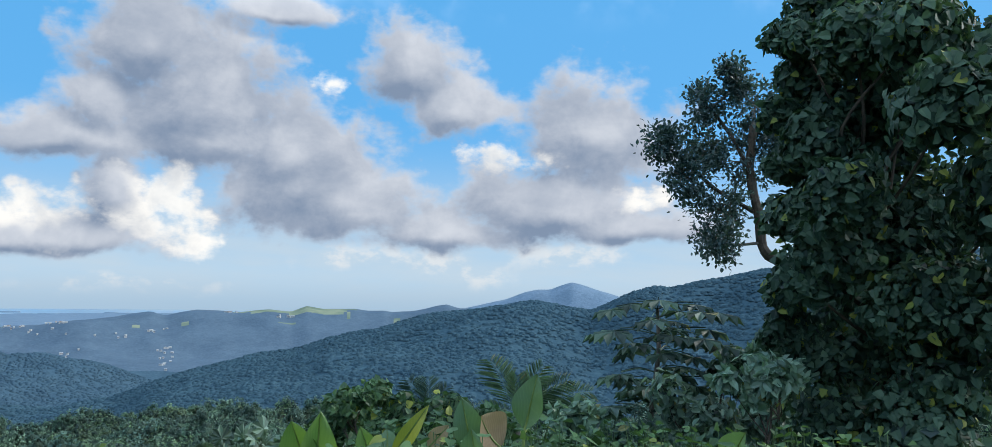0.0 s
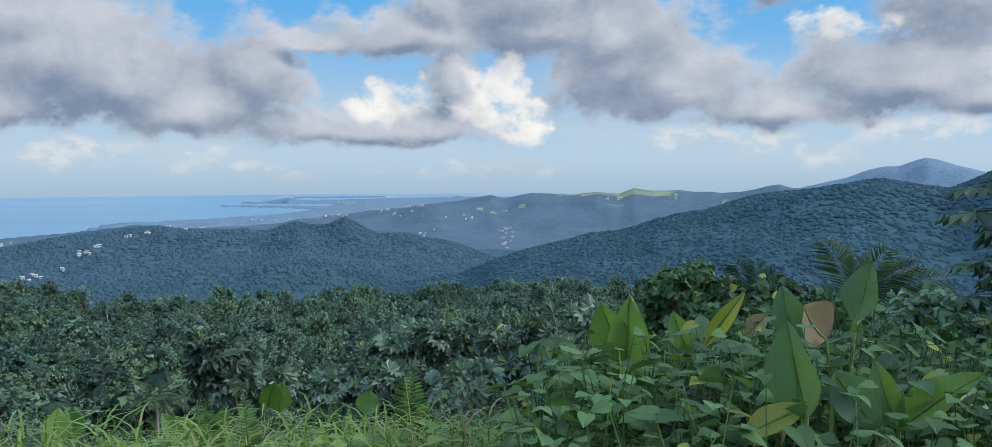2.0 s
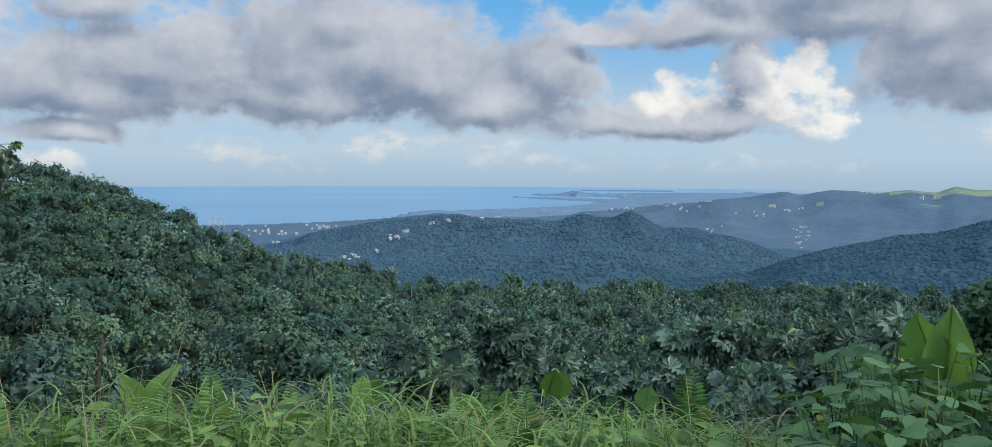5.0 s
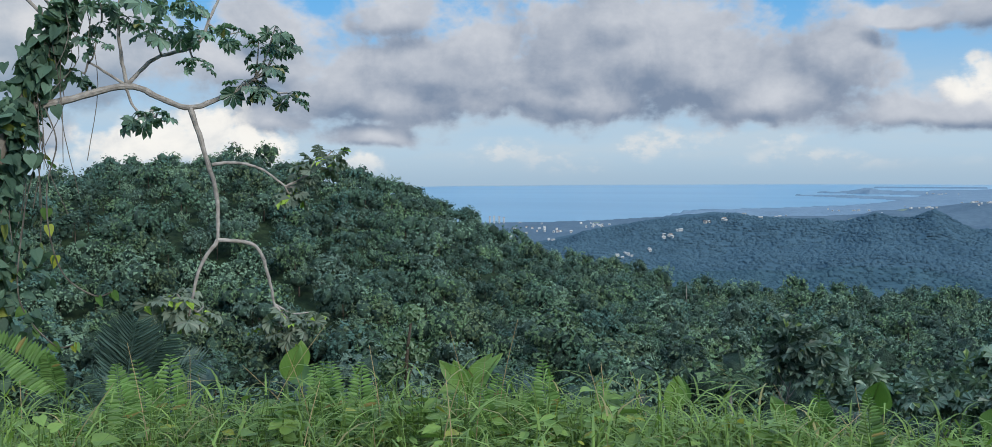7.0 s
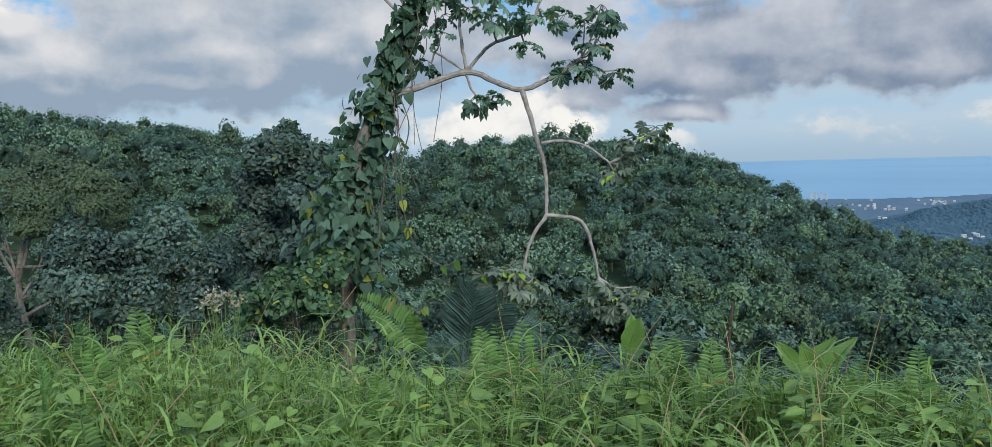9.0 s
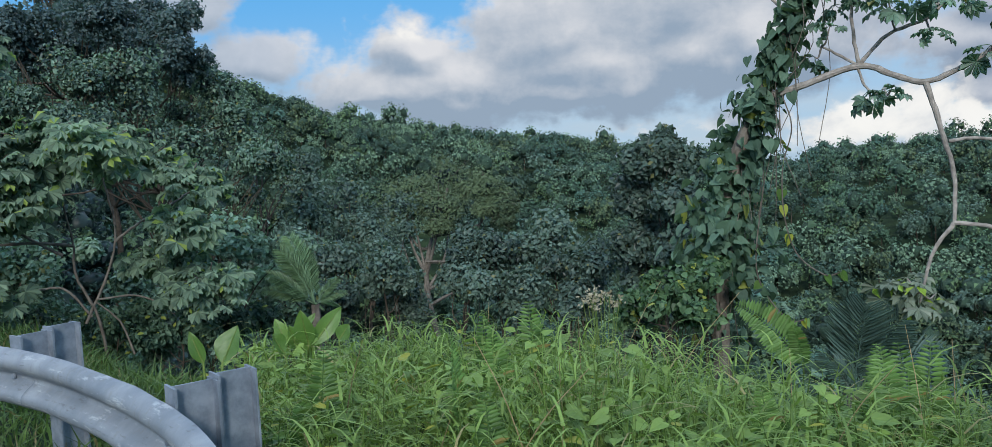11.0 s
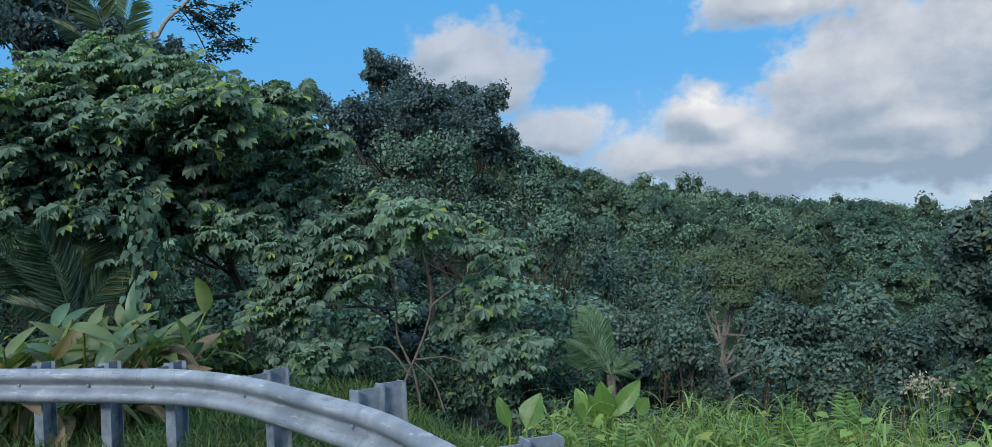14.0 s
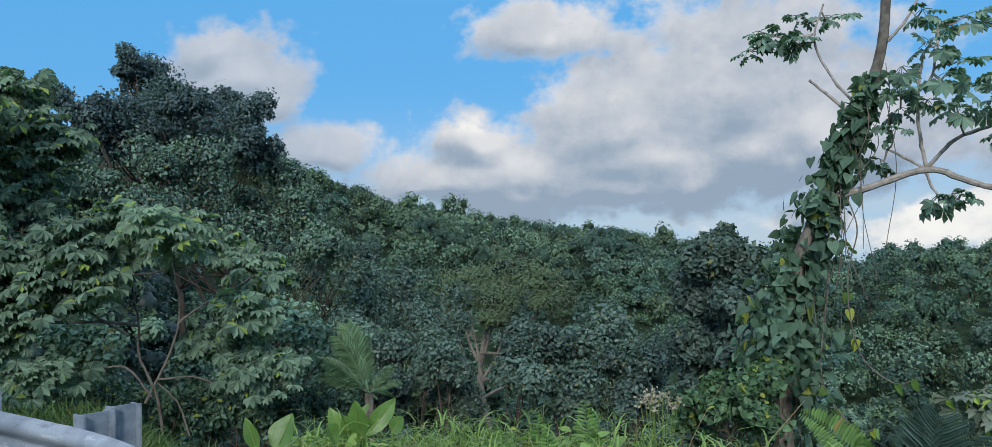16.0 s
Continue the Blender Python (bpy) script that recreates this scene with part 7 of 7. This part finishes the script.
        for q in p:
            tube(herbs, [foot, (foot + q) / 2 + (0, 0, 0.05), q], 0.004, 3)
    tagged(part("herbs", herbs, [M_HERB, M_FERN]), "leafy green weeds growing through the roadside grass", "weeds", kind="stuff")

    canes = Geo()
    n = 2400
    az = rng.uniform(-88, 40, n)
    r = np.sqrt(rng.uniform(2.9 ** 2, 7.5 ** 2, n))
    z = ground_z(az, r)
    sv, sf = shape_grass(4, 0.9, 0.021)
    blade = (sv[:, [0, 2, 1]] * (1, 1, -1), sf)
    for i in range(n):
        foot = at(az[i], r[i], z[i])
        h = float(verge_height(az[i], r[i])) * rng.uniform(0.6, 1.35)
        lean = rng.normal(size=2) * 0.16 * h
        top = foot + (lean[0], lean[1], h)
        m = int(rng.integers(5, 9))
        u = np.linspace(0.25, 1.0, m)[:, None]
        p = foot + (top - foot) * u
        a = np.arange(m) * 3.14 + rng.random() * 6 + rng.normal(size=m) * 0.5
        out = np.stack((np.cos(a), np.sin(a), np.zeros(m)), -1)
        scatter(canes, blade, p, out * 0.55 + (0, 0, 0.8), -out, rng.uniform(0.16, 0.38, m))
        tube(canes, [foot, (foot + top) / 2, top], np.array((0.005, 0.004, 0.002)), 3)
    for _ in range(50):
        a0, r0 = rng.uniform(-86, 20), rng.uniform(3.4, 7.0)
        foot = at(a0, r0, float(ground_z(a0, r0)))
        h = float(verge_height(a0, r0)) * rng.uniform(1.3, 2.0)
        tip = foot + (rng.normal() * 0.3 * h, rng.normal() * 0.3 * h, h)
        tube(canes, bend([foot, (foot + tip) / 2 + (0, 0, 0.1 * h), tip], 4), np.linspace(0.004, 0.0015, 9), 4, 1)
    tagged(part("cane_grass", canes, [M_GRASS, M_DRY]), "leafy cane grass with arching blades on the verge", "grass", kind="stuff")

    mass = Geo()
    n = 3600
    az = rng.uniform(19, 62, n)
    r = np.sqrt(rng.uniform(3.2 ** 2, 9.0 ** 2, n))
    z = ground_z(az, r)
    for i in range(n):
        h = rng.uniform(0.3, 0.85) * (1.0 if r[i] < 6 else 1.2)
        foot = at(az[i], r[i], z[i])
        m = int(rng.integers(6, 11))
        a = np.arange(m) * 2.4 + rng.random() * 6
        d = np.stack((np.cos(a), np.sin(a), rng.uniform(-0.5, 0.2, m)), -1)
        p = foot + (0, 0, h) * np.linspace(0.4, 1, m)[:, None] + d * (0.1, 0.1, 0)
        scatter(mass, ROUND_HEART if r[i] < 5 else HEART, p, d, np.tile((0, 0, 1.0), (m, 1)) + rng.normal(size=(m, 3)) * 0.35, rng.uniform(0.05, 0.105) * rng.uniform(0.7, 1.2, m))
        tube(mass, [foot, foot + (0.02, 0.02, h * 0.5), p[-1]], 0.003, 3)
    tagged(part("creepers", mass, M_CREEPER), "mat of dark green creeper leaves under the broad-leaved plants", "creeper", kind="stuff")


verge()


# ---- houses across the valley ----
def tower(az, r, h):
    t = thing("tower_block", at(az, r, float(ground_z(az, r))), "pale high-rise block on the hazy coast", "building", "coast towers")
    for nm, w, d, z0, z1, mat in (("wall", 3.2, 3.0, -2.0, h, M_HOUSE), ("roof", 3.5, 3.3, h, h + 0.5, M_ROOF)):
        g = Geo()
        g.add([(sx * w / 2, sy * d / 2, z) for z in (z0, z1) for sx, sy in ((-1, -1), (1, -1), (1, 1), (-1, 1))], [(0, 3, 2, 1), (4, 5, 6, 7), (0, 1, 5, 4), (1, 2, 6, 5), (2, 3, 7, 6), (3, 0, 4, 7)])
        part(nm, g, mat, t)


def on_ground(az, el):
    """How far off a line of sight first meets the land across the valley."""
    r = np.geomspace(420, 4300, 500)
    low = EYE + r * math.tan(radians(el)) < ground_z(np.full(500, az), r)
    return float(r[int(np.argmax(low))]) if low.any() else None


# hamlets: heading, elevation, how many, spread in degrees across and up
HAMLETS = [(-23.2, -5.1, 1, 0.1, 0), (-20.7, -5.39, 2, 0.3, 0.02), (-15.5, -6.5, 5, 0.6, 0.1), (-14.0, -6.15, 2, 0.2, 0.05), (-12.9, -5.15, 5, 0.3, 0.08), (-12.0, -4.72, 2, 0.12, 0.03),
           (-10.1, -4.21, 2, 0.2, 0.03), (-9.2, -4.07, 3, 0.3, 0.04), (-7.9, -3.62, 2, 0.2, 0.03), (-6.9, -3.88, 1, 0.1, 0), (-5.7, -3.72, 4, 0.35, 0.04), (-21.5, -4.6, 12, 1.4, 0.16), (-19.9, -4.8, 5, 0.6, 0.03),
           (-17.4, -4.42, 14, 0.9, 0.1), (13.6, -4.5, 7, 0.5, 0.15), (14.1, -5.0, 5, 0.3, 0.12), (14.1, -4.1, 3, 0.25, 0.08), (13.3, -2.9, 6, 0.5, 0.1), (10.0, -3.3, 1, 0.1, 0.0), (8.3, -3.2, 1, 0.1, 0.0), (9.3, -4.3, 4, 1.2, 0.12),
           (7.0, -3.0, 5, 0.9, 0.15), (11.5, -3.3, 4, 0.8, 0.15), (5.5, -2.75, 8, 1.0, 0.05), (3.4, -2.2, 10, 0.6, 0.03), (7.5, -2.5, 9, 1.2, 0.03), (2.4, -3.05, 8, 0.8, 0.06), (-1.5, -3.3, 9, 1.4, 0.08), (18.1, -1.75, 3, 0.4, 0.04), (21.0, -2.05, 6, 0.8, 0.05)]


def houses():
    spots = [(13.25, 436.0)]
    for a, e, n, sa, se in HAMLETS:
        for _ in range(n):
            aa = a + rng.normal() * sa * 0.6
            r = on_ground(aa, e + rng.normal() * se)
            if r:
                spots.append((aa, r))
    for az, h in ((-24.05, 15), (-24.4, 17), (-24.7, 16), (-23.75, 13)):
        tower(az, 1925 + rng.random() * 20, h)
    for az, r in spots:
        z = float(ground_z(az, r))
        if z < SEA_Z:
            continue
        w, d, h = (rng.uniform(2.4, 5.5) * (1.5 if r > 1900 and rng.random() < 0.3 else 1.0), rng.uniform(2.5, 4), rng.uniform(1.3, 2.0)) if r > 900 else (3.6, 2.4, 1.4)
        t = thing("house", at(az, r, z + (0.9 if r > 900 else 1.2)), "small pale house among the trees across the valley", "house", "far houses")
        t.rotation_euler = (0, 0, radians(-az) + rng.normal() * 0.4)
        g = Geo()
        v = [(sx * w / 2, sy * d / 2, zz) for zz in (-4, h) for sx, sy in ((-1, -1), (1, -1), (1, 1), (-1, 1))]
        g.add(v, [(0, 3, 2, 1), (4, 5, 6, 7), (0, 1, 5, 4), (1, 2, 6, 5), (2, 3, 7, 6), (3, 0, 4, 7)])
        part("wall", g, M_HOUSE, t)
        g = Geo()
        o = 0.3
        v = [(-w / 2 - o, -d / 2 - o, h), (w / 2 + o, -d / 2 - o, h), (w / 2 + o, d / 2 + o, h), (-w / 2 - o, d / 2 + o, h), (-w / 2 - o, 0, h + 0.8), (w / 2 + o, 0, h + 0.8)]
        g.add(v, [(0, 1, 5, 4), (2, 3, 4, 5)])
        g.add(v, [(0, 4, 3), (1, 2, 5)])
        part("roof", g, M_ROOF if rng.random() < 0.12 else M_HOUSE, t)
        for k in (-0.28, 0.05, 0.3):
            g = Geo()
            x = k * w
            g.add([(x, -d / 2 - 0.03, h * 0.35), (x + 0.9, -d / 2 - 0.03, h * 0.35), (x + 0.9, -d / 2 - 0.03, h * 0.75), (x, -d / 2 - 0.03, h * 0.75)], [(0, 1, 2, 3)])
            part("window", g, M_DARKBARK, t)


houses()
